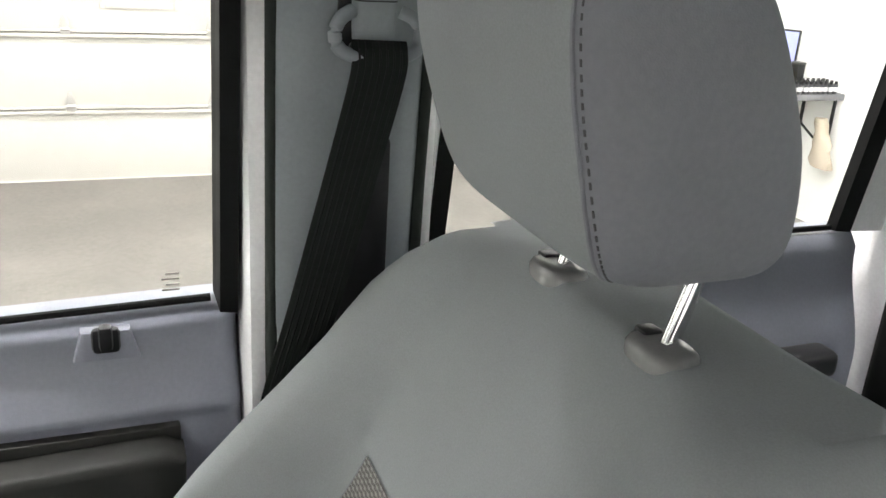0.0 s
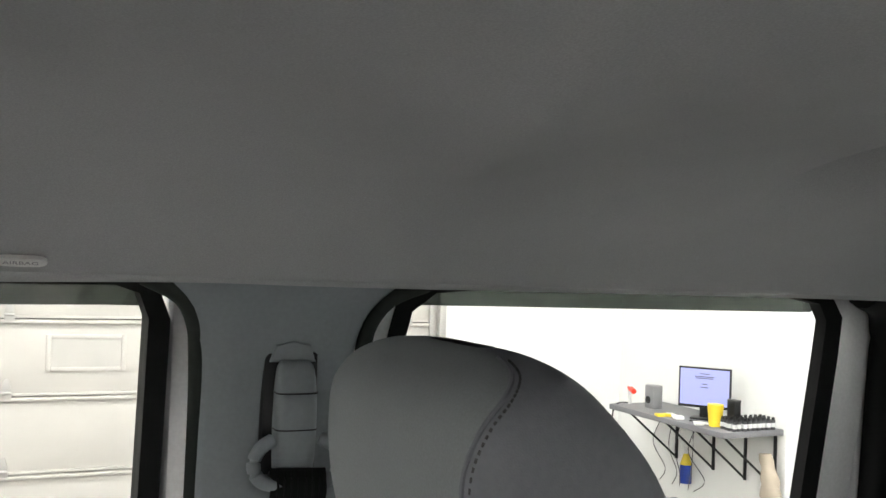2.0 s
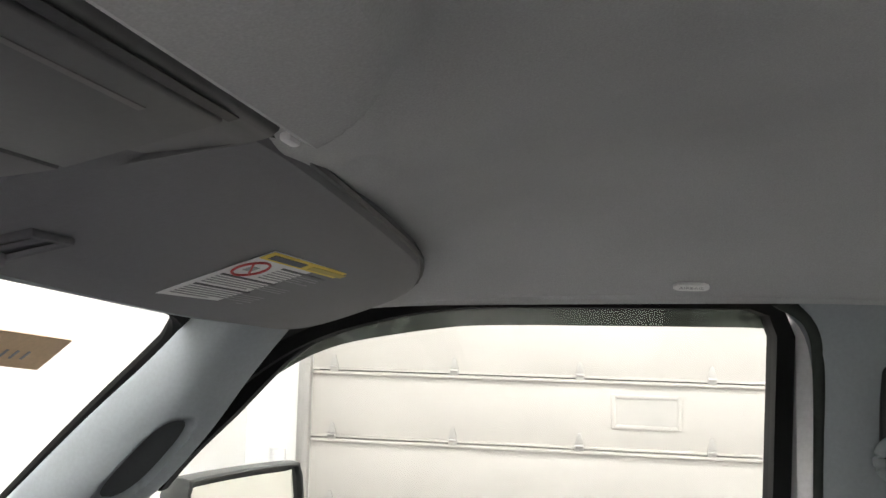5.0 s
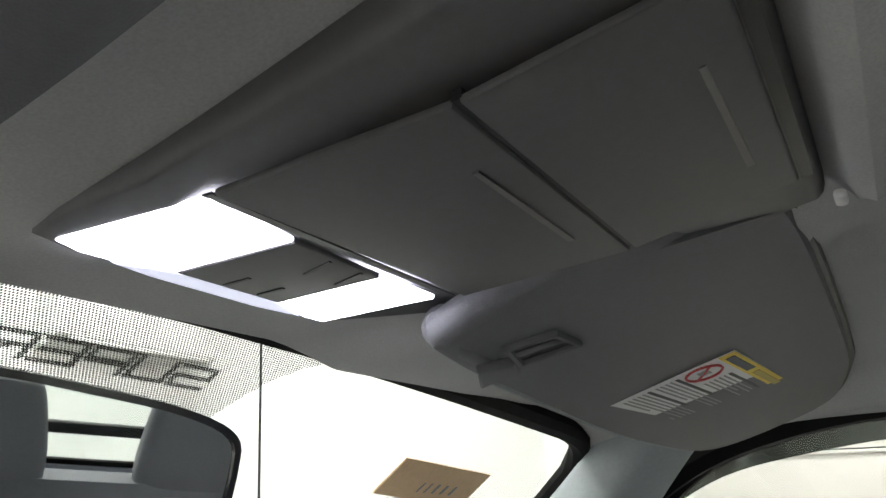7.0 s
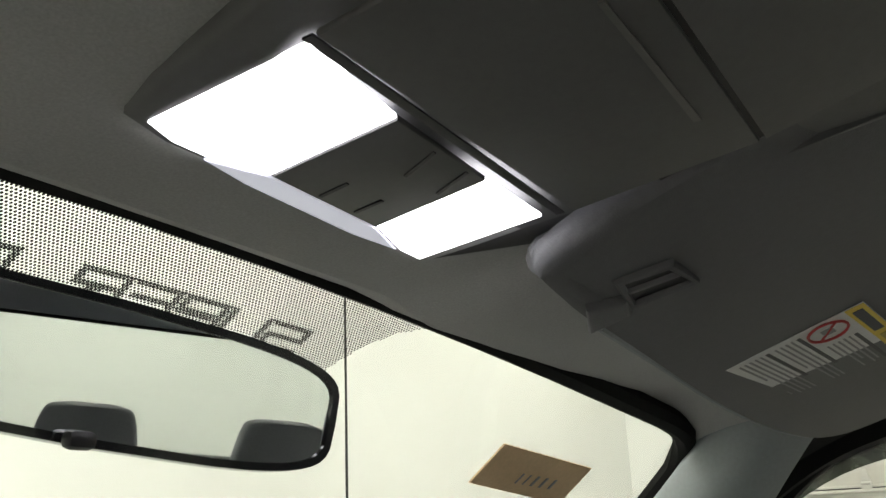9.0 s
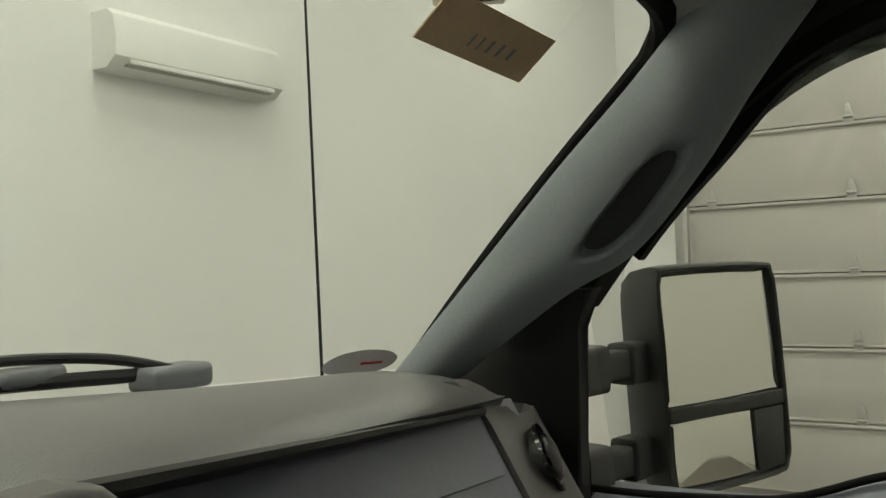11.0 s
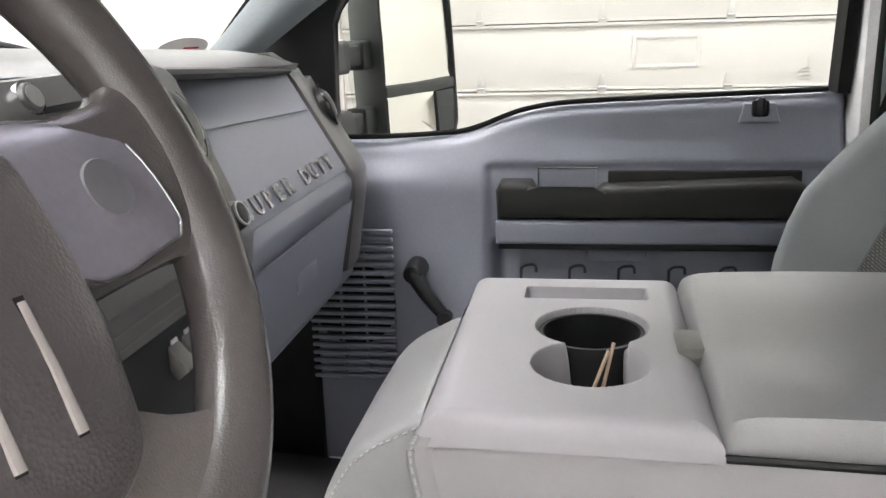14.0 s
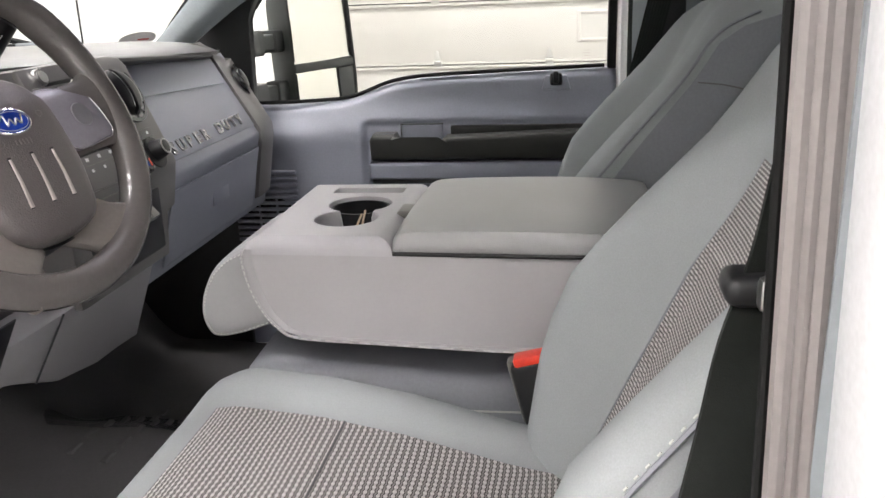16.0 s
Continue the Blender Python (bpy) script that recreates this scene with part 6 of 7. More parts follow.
pad = part("airbag_pad", loft([grown(1.0, -0.028, 0.6), grown(1.0, 0.008, 0.9), grown(0.992, 0.014, 1.0), grown(0.975, 0.0185, 1.0), grown(0.945, 0.0217, 1.0), grown(0.90, 0.0232, 1.0), grown(0.75, 0.0235, 1.0), grown(0.55, 0.0235, 1.0), grown(0.35, 0.0235, 1.0), grown(0.15, 0.0235, 1.0), grown(0.02, 0.0235, 1.0)]), PAD, wheel, "pebbled airbag cover", angle=50)
part("pad_gap", loft([grown(1.035, -0.040, 0.6), grown(1.035, 0.0005, 0.8)]), BLACK, wheel, "dark gap round the airbag cover")
for xa, xb in ((-0.031, -0.034), (-0.004, -0.007), (0.0235, 0.021)):
    hollow = part("slot", tube([on_pad(xa, -0.012, -0.0006), on_pad(0.5 * (xa + xb), -0.037, -0.0006), on_pad(xb, -0.062, -0.0006)], 0.0030, 8, flat=0.5), BLACK, pad)
    part("slot_rib", tube([on_pad(xa, -0.014, 0.0003), on_pad(0.5 * (xa + xb), -0.037, 0.0003), on_pad(xb, -0.061, 0.0003)], [0.0018, 0.0021, 0.0024], 8, flat=0.7), SLOTRIB, hollow, "pale ridge inside the slot")
bd = [on_pad(-0.006 + 0.0235 * math.cos(a), 0.020 + 0.0120 * math.sin(a), 0.0006) for a in (2 * math.pi * k / 40 for k in range(40))]
part("badge_rim", tube(bd, 0.0016, 8, closed=True, up=tuple(SN)), CHROME, pad, "chrome badge edge")
part("badge", prism([on_pad(-0.006 + 0.0228 * math.cos(a), 0.020 + 0.0114 * math.sin(a), 0.0004) for a in (2 * math.pi * k / 40 for k in range(40))], SN * 0.0016, 0.0006), BLUE, pad, "blue oval badge")
part("badge_ring", tube([on_pad(-0.006 + 0.0205 * math.cos(a), 0.020 + 0.0097 * math.sin(a), 0.0021) for a in (2 * math.pi * k / 40 for k in range(40))], 0.0004, 5, closed=True, up=tuple(SN)), SATIN, pad)
part("badge_mark", tube(smooth_path([on_pad(-0.020, 0.022, 0.0022), on_pad(-0.014, 0.0265, 0.0022), on_pad(-0.013, 0.016, 0.0022), on_pad(-0.008, 0.022, 0.0022), on_pad(-0.004, 0.016, 0.0022), on_pad(0.000, 0.022, 0.0022), on_pad(0.004, 0.0165, 0.0022), on_pad(0.008, 0.025, 0.0022)], 4), 0.0008, 5), SATIN, pad)
for x, y in ((-0.046, 0.014), (0.036, 0.024)):
    part("horn_mark", ring(on_pad(x, y, -0.0002), SN, 0.0038, 0.0010, 0.0008, 12), WHEEL, pad)
for k in range(5):
    part("embossed_bar", tube([on_pad(-0.013 + 0.0045 * k, -0.003, 0.0001), on_pad(-0.013 + 0.0045 * k, 0.002, 0.0001)], 0.0005, 5), WHEEL, pad)


def arm(pts, name, material, deep=0.012):
    """A spoke as a rounded slab: each row is (x, y, half width, depth)."""
    way = Vector((pts[-1][0] - pts[0][0], pts[-1][1] - pts[0][1], 0)).normalized()
    rows = []
    for x, y, w, d in pts:
        row = []
        for k in range(20):
            a = 2 * math.pi * k / 20
            o = w * math.copysign(abs(math.cos(a)) ** 0.45, math.cos(a))
            row.append(sw(x - way.y * o, y + way.x * o, d + deep * math.copysign(abs(math.sin(a)) ** 0.5, math.sin(a))))
        rows.append(row)
    return part(name, loft(smooth_loops(rows, 3)), material, wheel)


for s in (1, -1):
    arm([(s * 0.055 - 0.004, 0.018, 0.042, -0.014), (s * 0.10 - 0.004, 0.018, 0.039, -0.010), (s * 0.135 - 0.005, 0.019, 0.039, -0.006), (s * 0.150 - 0.006, 0.021, 0.044, -0.003), (s * 0.163 - 0.008, 0.023, 0.052, 0.0)], "upper_spoke", WHEEL)
    arm([(s * 0.030 - 0.004, -0.072, 0.030, -0.016), (s * 0.050 - 0.004, -0.086, 0.030, -0.010), (s * 0.066 - 0.005, -0.098, 0.030, -0.006), (s * 0.078 - 0.006, -0.107, 0.034, -0.004), (s * 0.088 - 0.007, -0.115, 0.040, -0.002)], "lower_spoke", SPOKE, 0.010)
arm([(-0.080, 0.074, 0.024, -0.010), (-0.088, 0.03, 0.026, -0.007), (-0.084, -0.03, 0.026, -0.008), (-0.070, -0.085, 0.022, -0.010), (-0.055, -0.118, 0.016, -0.010)], "side_cheek", SPOKE, 0.010)
plo = smooth_path([(0.064, 0.052, 0), (0.112, 0.052, 0), (0.126, 0.047, 0), (0.133, 0.034, 0), (0.138, 0.002, 0), (0.134, -0.009, 0), (0.122, -0.013, 0), (0.066, -0.013, 0)], 4, True)
def on_plate(x, y, d=0.0):
    return sw(x, y, 0.0086 - 6.0 * max(y - 0.016, 0.0) ** 2 + d)


def plate_loop(g, d):
    return [on_plate(0.098 + (p.x - 0.098) * g, 0.020 + (p.y - 0.020) * g, d) for p in plo]


pp = part("switch_plate", loft([plate_loop(1.0, -0.006), plate_loop(1.0, -0.0012), plate_loop(0.985, -0.0003), plate_loop(0.95, 0.0)] + [plate_loop(0.85 - 0.1 * k, 0.0) for k in range(8)] + [plate_loop(0.03, 0.0)]), PLATE, wheel, "glossy purple-grey blank plate with a chrome outline", angle=80)
part("plate_edge", tube([on_plate(p.x, p.y, -0.0008) for p in plo], 0.0009, 6, closed=True, up=tuple(SN)), CHROME, pp, "thin chrome outline")
part("blank_button", disc(sw(0.106, 0.018, 0.0080), SN, 0.0135, 0.0012, 28, 0.0128), surface("blank_grey", (0.155, 0.150, 0.165), 0.35, bump=0), pp)
plo = smooth_path([(-0.088, 0.050, 0), (-0.104, 0.051, 0), (-0.113, 0.040, 0), (-0.117, 0.010, 0), (-0.113, -0.018, 0), (-0.102, -0.027, 0), (-0.087, -0.020, 0), (-0.083, 0.010, 0), (-0.083, 0.038, 0)], 4, True)
pp = part("button_plate", prism([sw(p.x, p.y, 0.002) for p in plo], SN * 0.0034, 0.0012), GLOSS, wheel, "glossy black oval of cruise buttons")
for k in range(4):
    c = Vector((-0.098 - 0.003 * math.sin(math.pi * k / 3), 0.038 - 0.0165 * k, 0))
    bt = part("cruise_button", loft([[sw(c.x + q * 0.011 * math.copysign(abs(math.cos(a)) ** 0.7, math.cos(a)), c.y + q * 0.0068 * math.copysign(abs(math.sin(a)) ** 0.7, math.sin(a)), d) for a in (2 * math.pi * i / 20 for i in range(20))] for q, d in ((1.0, 0.004), (0.95, 0.0085), (0.75, 0.0105), (0.3, 0.0112), (0.02, 0.0113))]), BUTTON, pp)
    part("button_mark", tube([sw(c.x - 0.004, c.y, 0.0112), sw(c.x + 0.004, c.y + 0.001 * (-1) ** k, 0.0112)], 0.0008, 5), PAPER, bt)
# gear lever on the column
gv = thing("gear_lever", "black column gear lever with a thumb button", "gear lever", (-0.36, 0.48, 1.45))
A, B = Vector((-0.350, 0.50, 1.44)), Vector((-0.288, 0.418, 1.572))
dv = (B - A).normalized()
part("arm", tube([A - dv * 0.02, A + dv * 0.05], [0.011, 0.012], 14), BLACK, gv)
part("grip", tube([A + dv * 0.05, A + dv * 0.055, A + dv * 0.10, A + dv * 0.165, A + dv * 0.170], [0.012, 0.0165, 0.017, 0.0155, 0.011], 18), BLACK, gv)
for k in range(14):
    a = 2 * math.pi * k / 14
    q = A + dv * 0.062
    sx, sy = dv.cross(Vector((0, 0, 1))).normalized(), None
    sy = sx.cross(dv)
    o = (sx * math.cos(a) + sy * math.sin(a)) * 0.0165
    part("collar_ridge", tube([q + o, q + o + dv * 0.014], 0.0018, 5), BLACK, gv)
part("mark_bar", tube([A + dv * 0.115 + Vector((-0.006, -0.0155, 0.002)), A + dv * 0.145 + Vector((-0.006, -0.0150, 0.002))], 0.0014, 4), PAPER, gv)
rk = part("rocker", rbox(tuple(A + dv * 0.035 - Vector((0.010, 0.020, 0.008))), tuple(A + dv * 0.035 + Vector((0.010, -0.004, 0.008))), 0.003), GLOSS, gv)
part("plus_mark", rbox(tuple(A + dv * 0.037 - Vector((0.004, 0.0206, 0.0008))), tuple(A + dv * 0.037 + Vector((0.002, -0.0195, 0.0008))), 0), PAPER, rk)
part("plus_mark", rbox(tuple(A + dv * 0.037 - Vector((0.0018, 0.0206, 0.003))), tuple(A + dv * 0.037 + Vector((-0.0002, -0.0195, 0.003))), 0), PAPER, rk)
part("indicator_stalk", tube([(-0.50, 0.46, 1.43), (-0.62, 0.42, 1.47)], [0.008, 0.011], 10), BLACK, dash)

# ---- front seats ----
YC = [(0.98, -0.17), (1.05, -0.20), (1.113, -0.232), (1.25, -0.300), (1.413, -0.371), (1.50, -0.412), (1.545, -0.440), (1.565, -0.465)]
YB = [(0.98, -0.13), (1.05, -0.135), (1.19, -0.158), (1.27, -0.188), (1.34, -0.248), (1.436, -0.340), (1.50, -0.384), (1.53, -0.401), (1.55, -0.419), (1.56, -0.441), (1.565, -0.465)]
YR = [(0.98, -0.43), (1.27, -0.470), (1.384, -0.510), (1.45, -0.532), (1.53, -0.556), (1.55, -0.558), (1.56, -0.553), (1.565, -0.545)]
HW = [(0.98, 0.240), (1.20, 0.252), (1.32, 0.250), (1.42, 0.240), (1.48, 0.237), (1.52, 0.236), (1.54, 0.233), (1.553, 0.227), (1.562, 0.212), (1.565, 0.190)]
LEVELS = [0.98, 1.05, 1.11, 1.17, 1.22, 1.27, 1.31, 1.35, 1.39, 1.43, 1.46, 1.49, 1.515, 1.535, 1.548, 1.558, 1.565]


def soft(table, z):
    return (lerp(table, z - 0.012) + lerp(table, z) + lerp(table, z + 0.012)) / 3 if 1.0 < z < 1.55 else lerp(table, z)


def front_y(t, z):
    """Front of the backrest at t, from -1 at one side to 1 at the other."""
    a = abs(t)
    yc, yb, yr = soft(YC, z), soft(YB, z), soft(YR, z)
    bol = step(0.50, 0.80, a)
    y = yc + (yb - yc) * bol
    if a > 0.84:
        k = (a - 0.84) / 0.16
        f = 0.20 + 0.68 * step(1.50, 1.55, z)
        y += ((1 - f) * yb + f * yr - yb) * (1 - max(1 - k * k, 0.0) ** 0.5)
    return y


def seat_side_x(t, z):
    a = abs(t)
    w = soft(HW, z)
    return math.copysign(w * (a if a < 0.84 else 0.84 + 0.16 * math.sin((a - 0.84) / 0.16 * math.pi / 2)), t)


def facet(fn, u, z):
    """fn taken between the backrest's own rows and columns, so that a cover lies flat on it."""
    i = max(k for k in range(len(LEVELS) - 1) if LEVELS[k] <= z)
    fz = (z - LEVELS[i]) / (LEVELS[i + 1] - LEVELS[i])
    q = min(int((u + 1) * 20), 39)
    u0, fu = -1 + q / 20, (u + 1) * 20 - q
    a = fn(u0, LEVELS[i]) * (1 - fu) + fn(u0 + 0.05, LEVELS[i]) * fu
    b = fn(u0, LEVELS[i + 1]) * (1 - fu) + fn(u0 + 0.05, LEVELS[i + 1]) * fu
    return a * (1 - fz) + b * fz


def front_seat(cx, inboard, weave, name_label, top_z=1.42, drop=0.0):
    t = thing("front_seat", name_label, "seat", (cx, 0.05, 0.75), "front seats")
    ts = [-1 + 2 * i / 40 for i in range(41)]

    def sag(bm):
        """The shoulder next to the door is rounder and lower."""
        for v in bm.verts:
            o = (v.co.x - cx) * -inboard
            v.co.z -= 0.020 * step(0.06, 0.23, o) * step(1.44, 1.56, v.co.z) + 0.004 * step(1.50, 1.56, v.co.z) * step(-0.20, -0.10, o)
        return bm

    back = part("backrest", sag(loft([[Vector((cx + seat_side_x(u, z), front_y(u, z), z)) for u in ts] for z in LEVELS] + [[Vector((cx + w * u, y, z)) for u in ts] for w, y, z in ((0.206, -0.490, 1.5658), (0.208, -0.518, 1.5672), (0.209, -0.544, 1.5668), (0.212, -0.556, 1.5625), (0.214, -0.5595, 1.5560))], ring=False)), CLOTH, t, "grey cloth backrest front", angle=80)
    rear = []
    for z in LEVELS + [1.569]:
        zz = min(z, 1.565)
        y0, yr, w = front_y(1.0, zz), soft(YR, zz), soft(HW, zz)
        if z > 1.565:
            rear.append([Vector((cx + 0.198 - 0.396 * k / 14, -0.527 - 0.004 * math.sin(math.pi * k / 14), 1.5650)) for k in range(15)])
            continue
        row = []
        for k in range(15):
            a = math.pi * k / 14
            row.append(Vector((cx + w * math.copysign(abs(math.cos(a)) ** 0.45, math.cos(a)), y0 + (yr - y0) * max(math.sin(a), 0.0) ** 0.55, zz)))
        rear.append(row)
    part("back_shell", sag(loft(rear, ring=False)), SIDECLOTH, t, "darker vinyl sides and back of the backrest", angle=80)
    ins = []
    for z in [1.06 + (top_z - 1.06) * i / 18 for i in range(19)]:
        zt = 0.55 - 0.08 * step(top_z - 0.12, top_z, z)
        ins.append([Vector((cx + facet(seat_side_x, u, z), facet(front_y, u, z) + 0.0022, z + 0.001)) for u in [zt * (-1 + 2 * i / 16) for i in range(17)]])
    part("back_insert", loft(ins, ring=False), weave, back, "woven patterned centre of the backrest")
    for e in (-1, 1):
        seam = [Vector((cx + facet(seat_side_x, e * (0.555 - 0.08 * step(top_z - 0.12, top_z, z)), z), facet(front_y, e * (0.555 - 0.08 * step(top_z - 0.12, top_z, z)), z) + 0.002, z)) for z in [1.06 + (top_z - 1.06) * i / 18 for i in range(19)]]
        part("seam", tube(seam, 0.0010, 5), SIDECLOTH, back)
        seam = [Vector((cx + seat_side_x(e * 0.985, z), front_y(e * 0.985, z) + 0.001, z)) for z in LEVELS[1:-3]]
        part("side_seam", sag(tube(smooth_path(seam, 3), 0.0022, 5)), SIDECLOTH, back)
        st = smooth_path(seam, 14)
        for i in range(0, len(st) - 2, 3) if inboard > 0 else ():
            piece_line = tube([st[i] + Vector((0, 0.005, 0)), st[i + 1] + Vector((0, 0.005, 0))], 0.0009, 4)
            STITCH.append((piece_line, back))
    for e in (-1, 1):
        line = []
        for k in range(12):
            z, a = 1.432 - 0.004 * k, 0.004 + 0.11 * k
            y0, yr = front_y(1.0, z), soft(YR, z)
            line.append(Vector((cx + e * (soft(HW, z) * math.cos(a) ** 0.45 + 0.0005), y0 + (yr - y0) * math.sin(a) ** 0.55, z)))
        part("panel_seam", tube(line, 0.0010, 5), BEZEL, back)
    # cushion
    def cush(u, v):
        y = 0.300 - 0.52 * v
        x = seat_side_x(-1 + 2 * u, 1.2)
        a = abs(-1 + 2 * u)
        base = lerp([(-0.22, 1.035), (-0.12, 1.055), (0.0, 1.088), (0.10, 1.108), (0.20, 1.118), (0.255, 1.112), (0.285, 1.085), (0.300, 1.03)], y) - drop
        bol = 0.024 * step(0.60, 0.80, a) * step(0.29, 0.20, y)
        edge = 0.0
        if a > 0.84:
            edge = -0.10 * (1 - max(1 - min((a - 0.84) / 0.16, 1) ** 2, 0.0) ** 0.5)
        return (cx + x, y, base + bol + edge)
    cu = part("cushion", sheet(cush, 44, 40, 0.0), CLOTH, t, "grey cloth seat cushion", angle=80)
    part("cushion_side", loft([[Vector((cx + 0.25 * a, 0.300 if b else -0.20, z)) for a, b in ((-1, 1), (1, 1), (1, 0), (-1, 0))] for z in (0.86, 1.03 - drop)]), SIDECLOTH, t)
    def cins(u, v):
        uu = 0.5 + (u - 0.5) * 0.62
        x, y, z = cush(uu, 0.14 + 0.82 * v)
        return (x, y, z + 0.0018)
    part("cushion_insert", sheet(cins, 24, 36), weave, cu, "woven patterned centre of the cushion")
    for e in (0.19, 0.81):
        part("seam", tube([Vector(cush(e, 0.14 + 0.82 * k / 24)) + Vector((0, 0, 0.001)) for k in range(25)], 0.0010, 5), SIDECLOTH, cu)
    part("seam", tube([Vector(cush(0.19 + 0.62 * k / 16, 0.14)) + Vector((0, 0, 0.001)) for k in range(17)], 0.0010, 5), SIDECLOTH, cu)
    part("mid_seam", tube([Vector(cush(0.19 + 0.62 * k / 24, 0.44)) + Vector((0, 0, 0.0020)) for k in range(25)], 0.0014, 5), DTHREAD, cu)
    part("seat_base", rbox((cx - 0.22, -0.18, 0.72), (cx + 0.22, 0.26, 0.88), 0.02), BLACK, t)
    # head restraint
    hz = [(1.603, 0.072, -0.450, -0.507), (1.608, 0.102, -0.430, -0.532), (1.618, 0.119, -0.413, -0.544), (1.640, 0.129, -0.399, -0.548), (1.685, 0.135, -0.384, -0.540), (1.726, 0.137, -0.374, -0.523), (1.768, 0.136, -0.371, -0.500), (1.795, 0.131, -0.374, -0.477), (1.812, 0.120, -0.385, -0.461), (1.822, 0.104, -0.399, -0.449), (1.828, 0.075, -0.410, -0.441), (1.830, 0.040, -0.420, -0.435)]
    hx = cx + 0.008 * (-inboard)

    def shell(row, a):
        z, w, f, r = row
        cs, sn = math.cos(a), math.sin(a)
        return Vector((hx - inboard * w * math.copysign(abs(cs) ** 0.4, cs), 0.5 * (f + r) + 0.5 * (f - r) * math.copysign(abs(sn) ** 0.4, sn), z))

    def arc(row, k, n, side):
        top = step(1.775, 1.825, row[0])
        a, b = radians(129.0 + 36 * top), radians(217.5 - 18 * top)
        return shell(row, a + (b - a) * k / n if side else b + (a + 2 * math.pi - b) * k / n)

    side_rows = smooth_loops([[arc(row, k, 14, True) for k in range(15)] for row in hz], 4)
    hr = part("headrest", loft(smooth_loops([[arc(row, k, 40, False) for k in range(41)] for row in hz], 4), ring=False), CLOTH, t, "grey cloth head restraint", angle=80)
    part("headrest_side", loft(side_rows, ring=False), SIDECLOTH, hr, "darker side panel of the head restraint", angle=80)
    part("headrest_base", loft([oval((hx, 0.5 * (a + b), z), (1, 0, 0), (0, 1, 0), w, 0.5 * (a - b), 48, 5.0) for z, w, a, b in ((1.601, 0.03, -0.460, -0.497), (1.6035, 0.072, -0.450, -0.507))]), SIDECLOTH, hr)
    fr = [r[0] for r in side_rows]
    out_n = Vector((inboard * 0.6, 0.8, 0)).normalized()
    part("piping", tube([p + out_n * 0.0004 for p in fr[3:-4]], 0.0014, 6), SIDECLOTH, hr)
    st = smooth_path([p + out_n * 0.0012 + Vector((inboard * 0.004, -0.003, 0)) for p in fr[3:-4]], 3)
    for i in range(0, len(st) - 2, 2):
        STITCH.append((tube([st[i], st[i + 1]], 0.0008, 5), hr))
    for dx in (-0.073, 0.073):
        x = cx + inboard * 0.021 + dx * 0.92
        part("post", tube([(x, -0.472, 1.545), (x - 0.004, -0.496, 1.640)], 0.0058, 12), CHROME, hr, "chrome head restraint post")
        bz = [oval((x, -0.474, z - 0.004), (1, 0, 0), (0, 1, 0), w, d, 28, 3.2) for z, w, d in ((1.540, 0.0245, 0.018), (1.5655, 0.0245, 0.018), (1.5695, 0.0225, 0.016), (1.5712, 0.019, 0.013), (1.5716, 0.007, 0.006))]
        part("post_guide", loft(bz), GUIDE, t, "grey plastic post guide")
        part("release_button", rbox((x + 0.010, -0.481, 1.560), (x + 0.0235, -0.467, 1.5694), 0.002), BLACK, t)
    return t


STITCH = []
ps = front_seat(0.45, -1, WEAVE2, "grey cloth passenger seat with raised head restraint", 1.375, 0.065)
front_seat(-0.45, 1, WEAVE, "grey cloth driver seat with woven patterned centre")
groups = {}
for bmx, own in STITCH:
    groups.setdefault(own.name, [own, None])
    groups[own.name][1] = join(groups[own.name][1], bmx)
for own, bmx in groups.values():
    tagged(part("stitching", bmx, DTHREAD if own.name.startswith("headrest") else THREAD, own), kind="stuff")
part("recline_lever", rbox((0.180, -0.43, 1.22), (0.202, -0.40, 1.31), 0.008), BLACK, ps)
# driver's belt passes beside the backrest
db = thing("driver_seat_belt", "black webbing seat belt beside the driver seat", "seat belt", (-0.72, -0.3, 1.4))
loops = []
for p in smooth_path([(-0.725, -0.385, 1.72), (-0.712, -0.352, 1.60), (-0.700, -0.330, 1.52), (-0.698, -0.316, 1.44), (-0.705, -0.300, 1.39), (-0.720, -0.288, 1.34), (-0.738, -0.270, 1.26), (-0.748, -0.245, 1.10), (-0.755, -0.23, 0.80)], 5):
    a, b = p + Vector((-0.006, 0.026, 0)), p + Vector((0.006, -0.026, 0))
    loops.append([a, b, b + Vector((-0.002, -0.001, 0)), a + Vector((-0.002, -0.001, 0))])
part("webbing", loft(loops), WEB, db)
part("tongue", rbox((-0.718, -0.344, 1.410), (-0.683, -0.276, 1.429), 0.008, 3), BLACK, db, "black buckle tongue")
part("tongue_plate", rbox((-0.728, -0.345, 1.412), (-0.716, -0.292, 1.432), 0.004), SATIN, db)

# ---- centre seat folded into a console ----
con = thing("centre_console", "pale grey fold-down console with cup holders and padded lid", "console", (0, 0.0, 1.1))


def side_loop(x, k):
    pts = [(0.231, 1.271), (0.236, 1.255), (0.228, 1.215), (0.212, 1.180), (0.192, 1.158), (0.165, 1.147), (0.06, 1.143), (-0.08, 1.140), (-0.20, 1.140), (-0.31, 1.142), (-0.33, 1.20), (-0.31, 1.266)]
    c = (-0.04, 1.21)
    return [Vector((x, c[0] + (y - c[0]) * k, c[1] + (z - c[1]) * k)) for y, z in pts]


def squeeze(bm):
    """The driver's side of the console stands further in, most at the front."""
    for v in bm.verts:
        if v.co.x < -0.095:
            k = 0.56 + 0.18 * step(0.20, -0.25, v.co.y)
            v.co.x = -0.095 + (v.co.x + 0.095) * k
    return bm


